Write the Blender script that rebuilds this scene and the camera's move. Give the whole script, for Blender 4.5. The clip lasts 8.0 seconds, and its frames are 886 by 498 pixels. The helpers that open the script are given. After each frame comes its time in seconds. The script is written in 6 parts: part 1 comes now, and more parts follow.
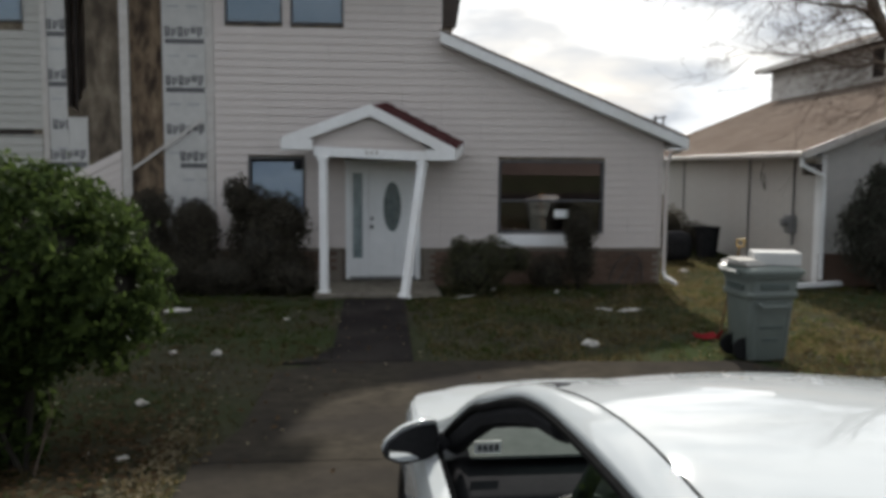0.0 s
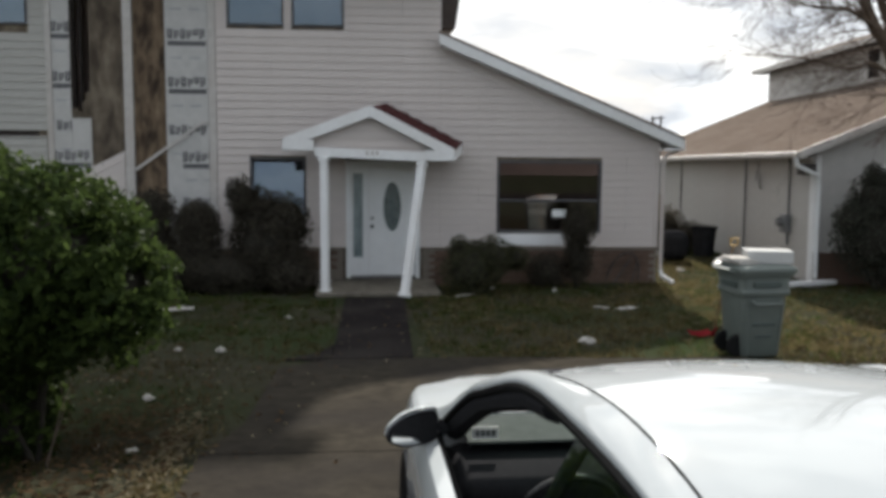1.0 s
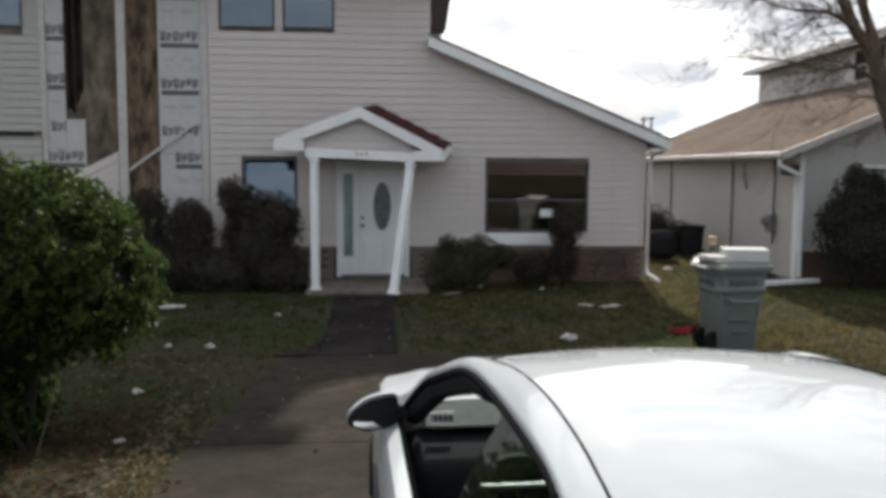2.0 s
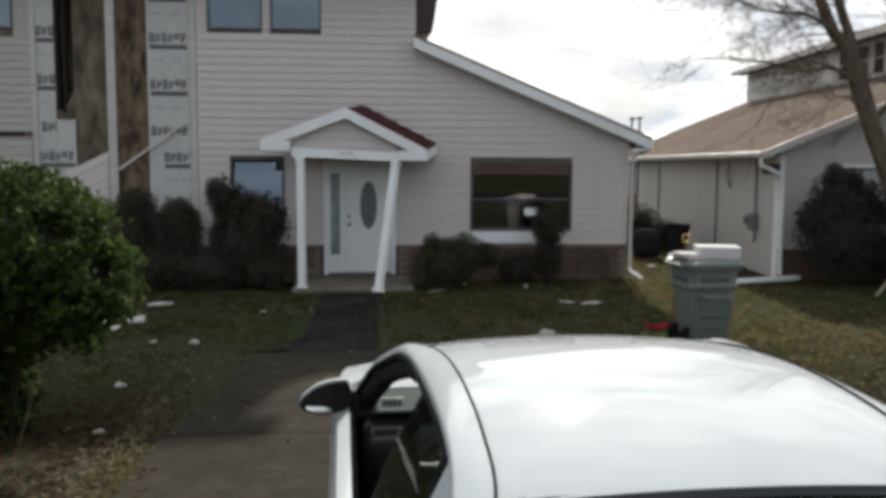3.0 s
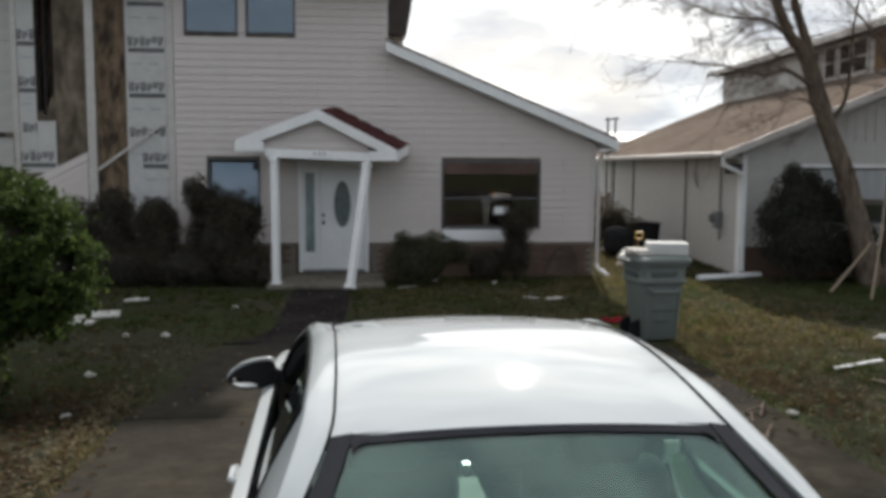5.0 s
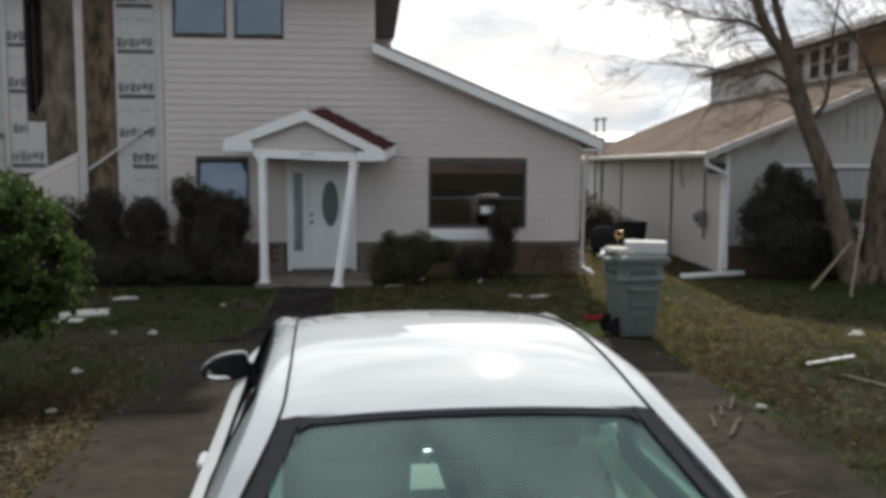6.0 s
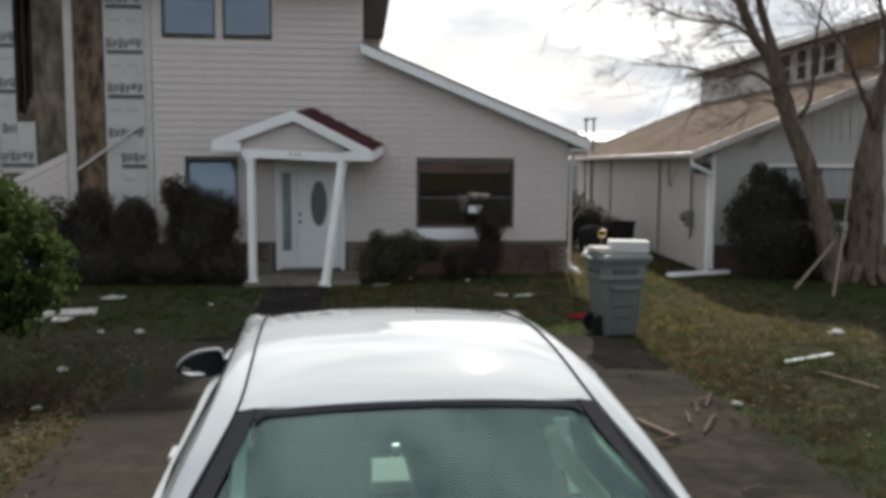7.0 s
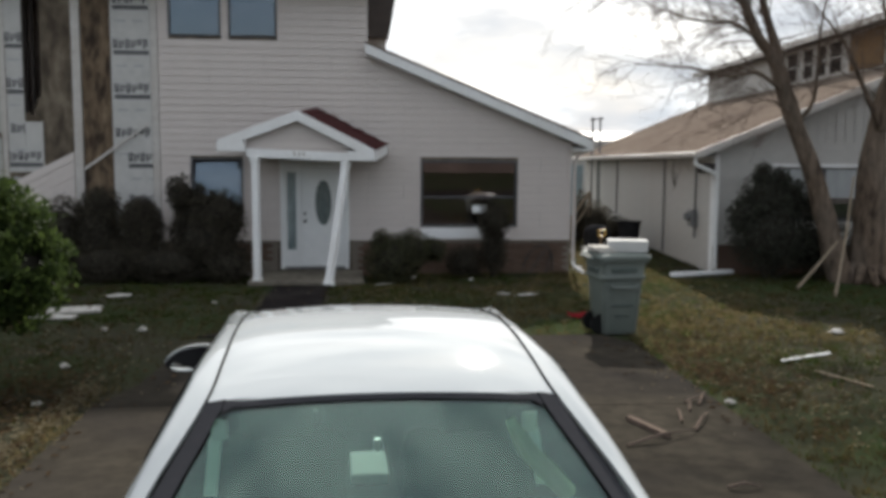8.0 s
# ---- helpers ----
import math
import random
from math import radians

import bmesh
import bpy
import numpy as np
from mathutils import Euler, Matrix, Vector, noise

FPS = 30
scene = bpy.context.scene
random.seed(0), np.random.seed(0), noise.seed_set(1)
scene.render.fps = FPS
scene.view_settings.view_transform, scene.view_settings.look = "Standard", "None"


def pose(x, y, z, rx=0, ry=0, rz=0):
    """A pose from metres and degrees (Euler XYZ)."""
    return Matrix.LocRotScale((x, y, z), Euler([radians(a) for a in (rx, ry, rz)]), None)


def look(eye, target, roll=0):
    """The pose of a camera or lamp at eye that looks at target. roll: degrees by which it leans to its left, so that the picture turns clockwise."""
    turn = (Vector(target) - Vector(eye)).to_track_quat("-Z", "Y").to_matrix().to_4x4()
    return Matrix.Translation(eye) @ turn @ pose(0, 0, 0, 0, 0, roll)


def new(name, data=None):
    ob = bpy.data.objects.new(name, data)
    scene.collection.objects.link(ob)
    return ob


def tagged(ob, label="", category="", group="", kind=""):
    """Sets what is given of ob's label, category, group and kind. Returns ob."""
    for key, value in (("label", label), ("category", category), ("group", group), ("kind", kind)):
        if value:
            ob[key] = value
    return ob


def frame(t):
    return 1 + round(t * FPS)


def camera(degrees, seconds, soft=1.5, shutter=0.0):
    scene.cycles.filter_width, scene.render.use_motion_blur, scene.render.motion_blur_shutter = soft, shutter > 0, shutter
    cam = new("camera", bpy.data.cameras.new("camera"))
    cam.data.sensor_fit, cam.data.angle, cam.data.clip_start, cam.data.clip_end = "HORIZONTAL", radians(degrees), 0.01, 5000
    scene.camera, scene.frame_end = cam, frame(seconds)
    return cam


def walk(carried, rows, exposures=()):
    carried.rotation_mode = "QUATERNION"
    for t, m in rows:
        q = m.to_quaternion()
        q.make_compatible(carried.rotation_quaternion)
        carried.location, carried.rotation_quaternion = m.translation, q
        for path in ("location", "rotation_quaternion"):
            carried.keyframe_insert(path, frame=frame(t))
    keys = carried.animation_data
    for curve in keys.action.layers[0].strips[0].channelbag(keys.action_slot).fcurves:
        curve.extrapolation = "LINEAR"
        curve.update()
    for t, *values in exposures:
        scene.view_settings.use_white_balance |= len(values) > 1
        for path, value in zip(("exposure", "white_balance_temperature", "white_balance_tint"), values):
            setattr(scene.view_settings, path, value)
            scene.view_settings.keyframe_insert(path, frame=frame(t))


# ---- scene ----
cam = camera(51.4, 8.0, soft=4.1)
METRES, EYE, TILT, LEAN, TURN = 2.196, 2.37, 0.0, 0.0, -5.6
ROWS = [
    (0.0, 0.0, 0.0, 0.0, 0.06, -6.19, -0.51),
    (0.5, -0.0165, -0.0427, 0.0015, 0.04, -6.18, -0.5),
    (1.0, -0.0005, -0.098, 0.0033, 0.01, -6.18, -0.47),
    (1.5, 0.0327, -0.1587, 0.007, -0.04, -6.18, -0.47),
    (3.0, 0.1852, -0.3365, 0.0132, -0.24, -6.22, -0.43),
    (3.5, 0.2345, -0.392, 0.0126, -0.35, -6.22, -0.43),
    (4.0, 0.2841, -0.4509, 0.0169, -0.45, -6.22, -0.45),
    (4.5, 0.33, -0.5124, 0.0192, -0.57, -6.23, -0.44),
    (6.0, 0.4454, -0.6718, 0.0292, -1.02, -6.27, -0.39),
    (6.5, 0.4762, -0.7024, 0.0316, -1.19, -6.29, -0.41),
    (7.0, 0.5069, -0.7287, 0.0351, -1.35, -6.3, -0.41),
    (7.5, 0.544, -0.7553, 0.0356, -1.53, -6.32, -0.38),
    (7.7, 0.5576, -0.7618, 0.036, -1.64, -6.32, -0.4),
    (7.8, 0.5644, -0.765, 0.0362, -1.38, -6.32, -0.41),
    (7.9, 0.5712, -0.7682, 0.0364, -0.96, -6.33, -0.42),
    (8.0, 0.578, -0.7715, 0.0366, -0.63, -6.33, -0.43),
]
walk(cam, [(t, pose(0, 0, EYE, TILT, LEAN, TURN) @ pose(METRES * x, METRES * y, METRES * z, 90 + pitch, roll, yaw)) for t, x, y, z, yaw, pitch, roll in ROWS], exposures=((0, 0.80), (0.5, 0.89), (1.0, 0.96), (1.5, 1.02), (3.0, 0.94), (3.5, 0.89), (4.5, 0.86), (6.0, 0.88), (8, 0.91)))

# ---------------------------------------------------------------- light
SUN_EL, SUN_AZ = 28.5, 12.5
sun_dir = Vector((math.sin(radians(SUN_AZ)) * math.cos(radians(SUN_EL)), math.cos(radians(SUN_AZ)) * math.cos(radians(SUN_EL)), math.sin(radians(SUN_EL))))
sun_data = bpy.data.lights.new("sun", "SUN")
sun_data.energy, sun_data.angle, sun_data.color = 5.0, radians(1.2), (1.0, 0.955, 0.88)
sun = new("sun", sun_data)
sun.matrix_world = look(sun_dir * 60, (0, 0, 0))

world = bpy.data.worlds.new("sky")
scene.world = world
world.use_nodes = True
wn, wl = world.node_tree.nodes, world.node_tree.links
wn.clear()
sky = wn.new("ShaderNodeTexSky")
sky.sky_type, sky.sun_disc = "NISHITA", False
sky.sun_elevation, sky.sun_rotation = radians(SUN_EL), radians(SUN_AZ)
sky.dust_density, sky.ozone_density = 2.0, 1.0
wco = wn.new("ShaderNodeTexCoord")
wmap = wn.new("ShaderNodeMapping")
wmap.inputs["Scale"].default_value = (1.0, 1.0, 3.2)
wl.new(wco.outputs["Generated"], wmap.inputs["Vector"])
wnoise = wn.new("ShaderNodeTexNoise")
wnoise.inputs["Scale"].default_value, wnoise.inputs["Detail"].default_value = 3.6, 8.0
wl.new(wmap.outputs["Vector"], wnoise.inputs["Vector"])
wramp = wn.new("ShaderNodeValToRGB")
wramp.color_ramp.elements[0].position, wramp.color_ramp.elements[0].color = 0.34, (0.86, 0.86, 0.86, 1)
wramp.color_ramp.elements[1].position, wramp.color_ramp.elements[1].color = 0.60, (1.0, 1.0, 1.0, 1)
wl.new(wnoise.outputs["Fac"], wramp.inputs["Fac"])
wmix = wn.new("ShaderNodeMixRGB")
wsep = wn.new("ShaderNodeSeparateXYZ")
wl.new(wco.outputs["Generated"], wsep.inputs["Vector"])
wrange = wn.new("ShaderNodeMapRange")      # cloudier towards the sun, clearer opposite
wrange.inputs["From Min"].default_value, wrange.inputs["From Max"].default_value = -0.7, 0.3
wrange.inputs["To Min"].default_value, wrange.inputs["To Max"].default_value = 0.72, 1.0
wl.new(wsep.outputs["Y"], wrange.inputs["Value"])
wmul = wn.new("ShaderNodeMath")
wmul.operation = "MULTIPLY"
wl.new(wramp.outputs["Color"], wmul.inputs[0])
wl.new(wrange.outputs["Result"], wmul.inputs[1])
wl.new(wmul.outputs[0], wmix.inputs["Fac"])
wl.new(sky.outputs["Color"], wmix.inputs["Color1"])
wnoise2 = wn.new("ShaderNodeTexNoise")      # thick and thin parts of the cloud
wnoise2.inputs["Scale"].default_value, wnoise2.inputs["Detail"].default_value = 5.5, 6.0
wl.new(wmap.outputs["Vector"], wnoise2.inputs["Vector"])
wramp2 = wn.new("ShaderNodeValToRGB")
wramp2.color_ramp.elements[0].position, wramp2.color_ramp.elements[0].color = 0.40, (0.51, 0.54, 0.58, 1)
wramp2.color_ramp.elements[1].position, wramp2.color_ramp.elements[1].color = 0.58, (0.955, 0.972, 0.975, 1)
wl.new(wnoise2.outputs["Fac"], wramp2.inputs["Fac"])
wscale = wn.new("ShaderNodeVectorMath")
wscale.operation = "SCALE"
wscale.inputs["Scale"].default_value = 6.6
wl.new(wramp2.outputs["Color"], wscale.inputs[0])
wl.new(wscale.outputs["Vector"], wmix.inputs["Color2"])
wbg = wn.new("ShaderNodeBackground")
wbg.inputs["Strength"].default_value = 0.115
wl.new(wmix.outputs["Color"], wbg.inputs["Color"])
wout = wn.new("ShaderNodeOutputWorld")
wl.new(wbg.outputs["Background"], wout.inputs["Surface"])


# ---------------------------------------------------------------- materials
def mat(name, c1, c2=None, rough=0.7, scale=8.0, bump=0.0, metal=0.0, coarse=0.6, coarse_c=None, coarse_mix=0.35, random_mix=0.0, random_c=None, island=False, stretch=(1, 1, 1), coat=0.0, bump_scale=None, coat_rough=0.05, spec=None):
    """Two scales of variation: grain (c1 to c2 at scale) and stains (coarse_c at coarse)."""
    m = bpy.data.materials.new(name)
    m.use_nodes = True
    n, l = m.node_tree.nodes, m.node_tree.links
    b = n["Principled BSDF"]
    c2 = c2 or tuple(v * 0.75 for v in c1)
    co = n.new("ShaderNodeTexCoord")
    mp = n.new("ShaderNodeMapping")
    mp.inputs["Scale"].default_value = stretch
    l.new(co.outputs["Object"], mp.inputs["Vector"])
    t1 = n.new("ShaderNodeTexNoise")
    t1.inputs["Scale"].default_value, t1.inputs["Detail"].default_value, t1.inputs["Roughness"].default_value = scale, 6.0, 0.65
    l.new(mp.outputs["Vector"], t1.inputs["Vector"])
    r1 = n.new("ShaderNodeValToRGB")
    r1.color_ramp.elements[0].position, r1.color_ramp.elements[1].position = 0.32, 0.68
    r1.color_ramp.elements[0].color, r1.color_ramp.elements[1].color = (*c2, 1), (*c1, 1)
    l.new(t1.outputs["Fac"], r1.inputs["Fac"])
    out = r1.outputs["Color"]
    t2 = n.new("ShaderNodeTexNoise")
    t2.inputs["Scale"].default_value, t2.inputs["Detail"].default_value = coarse, 4.0
    l.new(mp.outputs["Vector"], t2.inputs["Vector"])
    r2 = n.new("ShaderNodeValToRGB")
    r2.color_ramp.elements[0].position, r2.color_ramp.elements[1].position = 0.42, 0.66
    r2.color_ramp.elements[0].color, r2.color_ramp.elements[1].color = (0, 0, 0, 1), (coarse_mix, coarse_mix, coarse_mix, 1)
    l.new(t2.outputs["Fac"], r2.inputs["Fac"])
    mx = n.new("ShaderNodeMixRGB")
    l.new(r2.outputs["Color"], mx.inputs["Fac"])
    l.new(out, mx.inputs["Color1"])
    mx.inputs["Color2"].default_value = (*(coarse_c or tuple(v * 0.6 for v in c1)), 1)
    out = mx.outputs["Color"]
    if random_mix:
        if island:
            rnd = n.new("ShaderNodeNewGeometry").outputs["Random Per Island"]
        else:
            rnd = n.new("ShaderNodeObjectInfo").outputs["Random"]
        mm = n.new("ShaderNodeMath")
        mm.operation = "MULTIPLY"
        mm.inputs[1].default_value = random_mix
        l.new(rnd, mm.inputs[0])
        m3 = n.new("ShaderNodeMixRGB")
        l.new(mm.outputs[0], m3.inputs["Fac"])
        l.new(out, m3.inputs["Color1"])
        m3.inputs["Color2"].default_value = (*(random_c or tuple(v * 0.5 for v in c1)), 1)
        out = m3.outputs["Color"]
    l.new(out, b.inputs["Base Color"])
    b.inputs["Roughness"].default_value, b.inputs["Metallic"].default_value = rough, metal
    b.inputs["Specular IOR Level"].default_value = spec if spec is not None else 0.0 if rough >= 0.75 else 0.5
    b.inputs["Coat Weight"].default_value = coat
    b.inputs["Coat Roughness"].default_value = coat_rough
    if bump:
        t3 = n.new("ShaderNodeTexNoise")
        t3.inputs["Scale"].default_value, t3.inputs["Detail"].default_value = bump_scale or scale * 2.5, 5.0
        l.new(mp.outputs["Vector"], t3.inputs["Vector"])
        bp = n.new("ShaderNodeBump")
        bp.inputs["Strength"].default_value, bp.inputs["Distance"].default_value = bump, 0.02
        l.new(t3.outputs["Fac"], bp.inputs["Height"])
        l.new(bp.outputs["Normal"], b.inputs["Normal"])
    return m


def glass(name, tint, ior=1.9, rough=0.01, sheen=(1, 1, 1)):
    """A thin pane: clear tinted body with a mirror sheen by Fresnel."""
    m = bpy.data.materials.new(name)
    m.use_nodes = True
    n, l = m.node_tree.nodes, m.node_tree.links
    n.clear()
    tr = n.new("ShaderNodeBsdfTransparent")
    tr.inputs["Color"].default_value = (*tint, 1)
    gl = n.new("ShaderNodeBsdfGlossy")
    gl.inputs["Roughness"].default_value = rough
    gl.inputs["Color"].default_value = (*sheen, 1)
    lw = n.new("ShaderNodeLayerWeight")
    lw.inputs["Blend"].default_value = 0.5
    pw = n.new("ShaderNodeMath")
    pw.operation = "POWER"
    pw.inputs[1].default_value = 4.0
    l.new(lw.outputs["Facing"], pw.inputs[0])
    ad = n.new("ShaderNodeMath")
    ad.operation = "MULTIPLY_ADD"
    ad.use_clamp = True
    ad.inputs[1].default_value, ad.inputs[2].default_value = 0.75, ((ior - 1) / (ior + 1)) ** 2
    l.new(pw.outputs[0], ad.inputs[0])
    mx = n.new("ShaderNodeMixShader")
    l.new(ad.outputs[0], mx.inputs["Fac"])
    l.new(tr.outputs["BSDF"], mx.inputs[1])
    l.new(gl.outputs["BSDF"], mx.inputs[2])
    o = n.new("ShaderNodeOutputMaterial")
    l.new(mx.outputs["Shader"], o.inputs["Surface"])
    return m


def leaf_mat(name, c1, c2, rough=0.45, spec=0.0):
    m = bpy.data.materials.new(name)
    m.use_nodes = True
    n, l = m.node_tree.nodes, m.node_tree.links
    b = n["Principled BSDF"]
    g = n.new("ShaderNodeNewGeometry")
    r = n.new("ShaderNodeValToRGB")
    r.color_ramp.elements[0].color, r.color_ramp.elements[1].color = (*c1, 1), (*c2, 1)
    l.new(g.outputs["Random Per Island"], r.inputs["Fac"])
    t = n.new("ShaderNodeTexNoise")
    t.inputs["Scale"].default_value = 3.0
    co = n.new("ShaderNodeTexCoord")
    l.new(co.outputs["Object"], t.inputs["Vector"])
    hs = n.new("ShaderNodeMixRGB")
    hs.blend_type = "MULTIPLY"
    hs.inputs["Fac"].default_value = 0.6
    l.new(r.outputs["Color"], hs.inputs["Color1"])
    l.new(t.outputs["Fac"], hs.inputs["Color2"])
    l.new(hs.outputs["Color"], b.inputs["Base Color"])
    b.inputs["Roughness"].default_value = rough
    b.inputs["Specular IOR Level"].default_value = spec
    tl = n.new("ShaderNodeBsdfTranslucent")
    l.new(hs.outputs["Color"], tl.inputs["Color"])
    mx = n.new("ShaderNodeMixShader")
    mx.inputs["Fac"].default_value = 0.42
    l.new(b.outputs["BSDF"], mx.inputs[1])
    l.new(tl.outputs["BSDF"], mx.inputs[2])
    l.new(mx.outputs["Shader"], n["Material Output"].inputs["Surface"])
    return m


M_SIDING = mat("beige vinyl siding", (0.515, 0.464, 0.434), (0.468, 0.420, 0.393), 0.5, 5.0, 0.04, coarse=0.5, coarse_c=(0.43, 0.38, 0.35), coarse_mix=0.4, random_mix=0.25, random_c=(0.41, 0.365, 0.34), stretch=(0.6, 1, 2.0))
M_SIDING_W = mat("weathered grey siding", (0.362, 0.352, 0.322), (0.315, 0.307, 0.282), 0.6, 5.0, 0.06, coarse=0.5, coarse_c=(0.30, 0.29, 0.265), coarse_mix=0.5, random_mix=0.25, random_c=(0.32, 0.31, 0.285), stretch=(0.6, 1, 2.0))
M_SIDING_N = mat("grey vinyl siding", (0.425, 0.41, 0.385), (0.37, 0.357, 0.335), 0.55, 5.0, 0.04, coarse=0.5, coarse_c=(0.37, 0.34, 0.31), coarse_mix=0.4, random_mix=0.25, random_c=(0.4, 0.37, 0.34))
M_TRIM = mat("white painted trim", (0.76, 0.76, 0.76), (0.68, 0.68, 0.68), 0.76, 14.0, 0.05, coarse=1.2, coarse_c=(0.55, 0.53, 0.5), coarse_mix=0.35)
M_TRIM_OLD = mat("weathered white trim", (0.50, 0.48, 0.455), (0.39, 0.365, 0.34), 0.6, 9.0, 0.1, coarse=1.0, coarse_c=(0.36, 0.32, 0.28), coarse_mix=0.5)
M_WRAP = mat("white house wrap", (0.465, 0.457, 0.44), (0.395, 0.388, 0.373), 0.8, 6.0, 0.25, coarse=1.5, coarse_c=(0.48, 0.47, 0.45), coarse_mix=0.4)
M_PRINT = mat("grey black print", (0.070, 0.070, 0.075), (0.10, 0.10, 0.105), 0.6, 20.0)
M_PLY = mat("stained wet plywood", (0.205, 0.155, 0.105), (0.070, 0.048, 0.034), 0.85, 3.4, 0.25, coarse=2.4, coarse_c=(0.034, 0.026, 0.021), coarse_mix=0.95, stretch=(2.2, 1, 0.9))
M_PLY2 = mat("grey brown plywood", (0.205, 0.172, 0.130), (0.085, 0.068, 0.052), 0.85, 2.8, 0.25, coarse=2.0, coarse_c=(0.05, 0.04, 0.032), coarse_mix=0.85, stretch=(2.0, 1, 0.9))
M_DARKWOOD = mat("dark rotten wood", (0.045, 0.038, 0.034), (0.026, 0.022, 0.021), 0.9, 6.0, 0.3)
M_BRICK = mat("brown brick", (0.17, 0.115, 0.085), (0.10, 0.07, 0.055), 0.85, 30.0, 0.3, coarse=2.0, coarse_mix=0.4, random_mix=0.8, random_c=(0.075, 0.05, 0.04))
M_MORTAR = mat("grey mortar", (0.20, 0.175, 0.15), (0.14, 0.12, 0.10), 0.95, 25.0, 0.3)
M_SHINGLE_RED = mat("dark red shingle", (0.100, 0.045, 0.044), (0.058, 0.030, 0.030), 0.85, 40.0, 0.4, coarse=2.0, random_mix=0.8, random_c=(0.05, 0.02, 0.022))
M_SHINGLE_TAN = mat("tan brown shingle", (0.215, 0.176, 0.150), (0.15, 0.122, 0.104), 0.9, 40.0, 0.3, coarse=0.35, coarse_c=(0.13, 0.105, 0.09), coarse_mix=0.55, random_mix=0.5, random_c=(0.15, 0.12, 0.10))
M_SOFFIT = mat("dark brown soffit", (0.05, 0.038, 0.032), (0.03, 0.024, 0.021), 0.7, 6.0, 0.1)
M_FRAME = mat("dark bronze frame", (0.060, 0.060, 0.066), (0.042, 0.042, 0.046), 0.4, 20.0)
M_ROOM = mat("dim room wall", (0.40, 0.32, 0.28), (0.30, 0.24, 0.21), 0.9, 2.0)
M_CURTAIN = mat("pale curtain", (0.42, 0.43, 0.43), (0.33, 0.34, 0.34), 0.9, 4.0, stretch=(12, 1, 1))
M_GLASS = glass("window glass", (0.70, 0.72, 0.72), 2.1, sheen=(0.62, 0.71, 0.82))
M_GLASS_P = glass("brownish window glass", (0.70, 0.68, 0.68), 1.9, sheen=(0.92, 0.88, 0.92))
M_DOOR = mat("white door paint", (0.72, 0.73, 0.73), (0.66, 0.67, 0.67), 0.4, 8.0, 0.03, coarse=1.0, coarse_c=(0.56, 0.56, 0.55), coarse_mix=0.3)
M_DOORGLASS = mat("etched door glass", (0.15, 0.19, 0.19), (0.05, 0.068, 0.068), 0.12, 14.0, 0.25)
M_SIDEGLASS = mat("pale etched glass", (0.34, 0.40, 0.41), (0.10, 0.13, 0.135), 0.12, 3.0, 0.25, stretch=(1, 1, 0.6))
M_BLACK = mat("black metal", (0.012, 0.012, 0.013), (0.02, 0.02, 0.02), 0.35, 15.0)
M_CONC = mat("weathered concrete", (0.049, 0.043, 0.034), (0.027, 0.024, 0.020), 0.8, 5.0, 0.25, coarse=0.62, coarse_c=(0.024, 0.022, 0.021), coarse_mix=0.75, bump_scale=70)
M_ASPH = mat("dark walk", (0.022, 0.019, 0.019), (0.013, 0.012, 0.012), 0.85, 20.0, 0.35, coarse=0.9, coarse_c=(0.05, 0.045, 0.04), coarse_mix=0.4, bump_scale=80)
M_STEP = mat("worn porch slab", (0.22, 0.20, 0.165), (0.13, 0.115, 0.095), 0.85, 9.0, 0.2, coarse=1.2, coarse_c=(0.08, 0.07, 0.06), coarse_mix=0.6)
M_LAWN = mat("winter lawn soil", (0.052, 0.050, 0.035), (0.029, 0.028, 0.020), 0.95, 9.0, 0.6, coarse=0.32, coarse_c=(0.024, 0.037, 0.014), coarse_mix=0.9, bump_scale=45)
M_BARK = mat("grey brown bark", (0.160, 0.120, 0.090), (0.028, 0.021, 0.017), 0.9, 9.0, 1.0, coarse=2.2, coarse_c=(0.20, 0.165, 0.135), coarse_mix=0.4, stretch=(1, 1, 0.3))
M_TWIG = mat("thin brown twig", (0.150, 0.115, 0.095), (0.09, 0.07, 0.058), 0.9, 10.0)
M_HEDGE = leaf_mat("hedge leaf", (0.027, 0.042, 0.016), (0.072, 0.104, 0.028), 0.6, spec=0.02)
M_SHRUB = leaf_mat("dark shrub leaf", (0.060, 0.056, 0.046), (0.118, 0.104, 0.080), 0.72)
M_SHRUB2 = leaf_mat("olive shrub leaf", (0.040, 0.046, 0.022), (0.105, 0.100, 0.050), 0.6, spec=0.3)
M_SHRUB_N = leaf_mat("grey green shrub leaf", (0.052, 0.056, 0.047), (0.112, 0.112, 0.090), 0.72)
M_BLADE = leaf_mat("grass blade", (0.120, 0.093, 0.041), (0.060, 0.050, 0.022), 0.75)
M_BLADE_G = leaf_mat("green grass blade", (0.068, 0.082, 0.022), (0.040, 0.070, 0.016), 0.75)
M_DEAD = leaf_mat("fallen leaf", (0.056, 0.037, 0.023), (0.140, 0.095, 0.055), 0.85)
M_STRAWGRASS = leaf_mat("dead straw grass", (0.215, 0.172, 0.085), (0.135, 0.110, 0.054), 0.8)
M_STRAW = leaf_mat("pale straw", (0.165, 0.138, 0.085), (0.27, 0.23, 0.16), 0.85)
M_CAR = mat("white car paint", (0.390, 0.412, 0.420), (0.384, 0.406, 0.414), 0.8, 3.0, coat=1.0, coarse=2.0, coarse_c=(0.372, 0.393, 0.402), coarse_mix=0.3, coat_rough=0.03)
M_CARBLACK = mat("black car plastic", (0.016, 0.016, 0.017), (0.011, 0.011, 0.012), 0.45, 30.0)
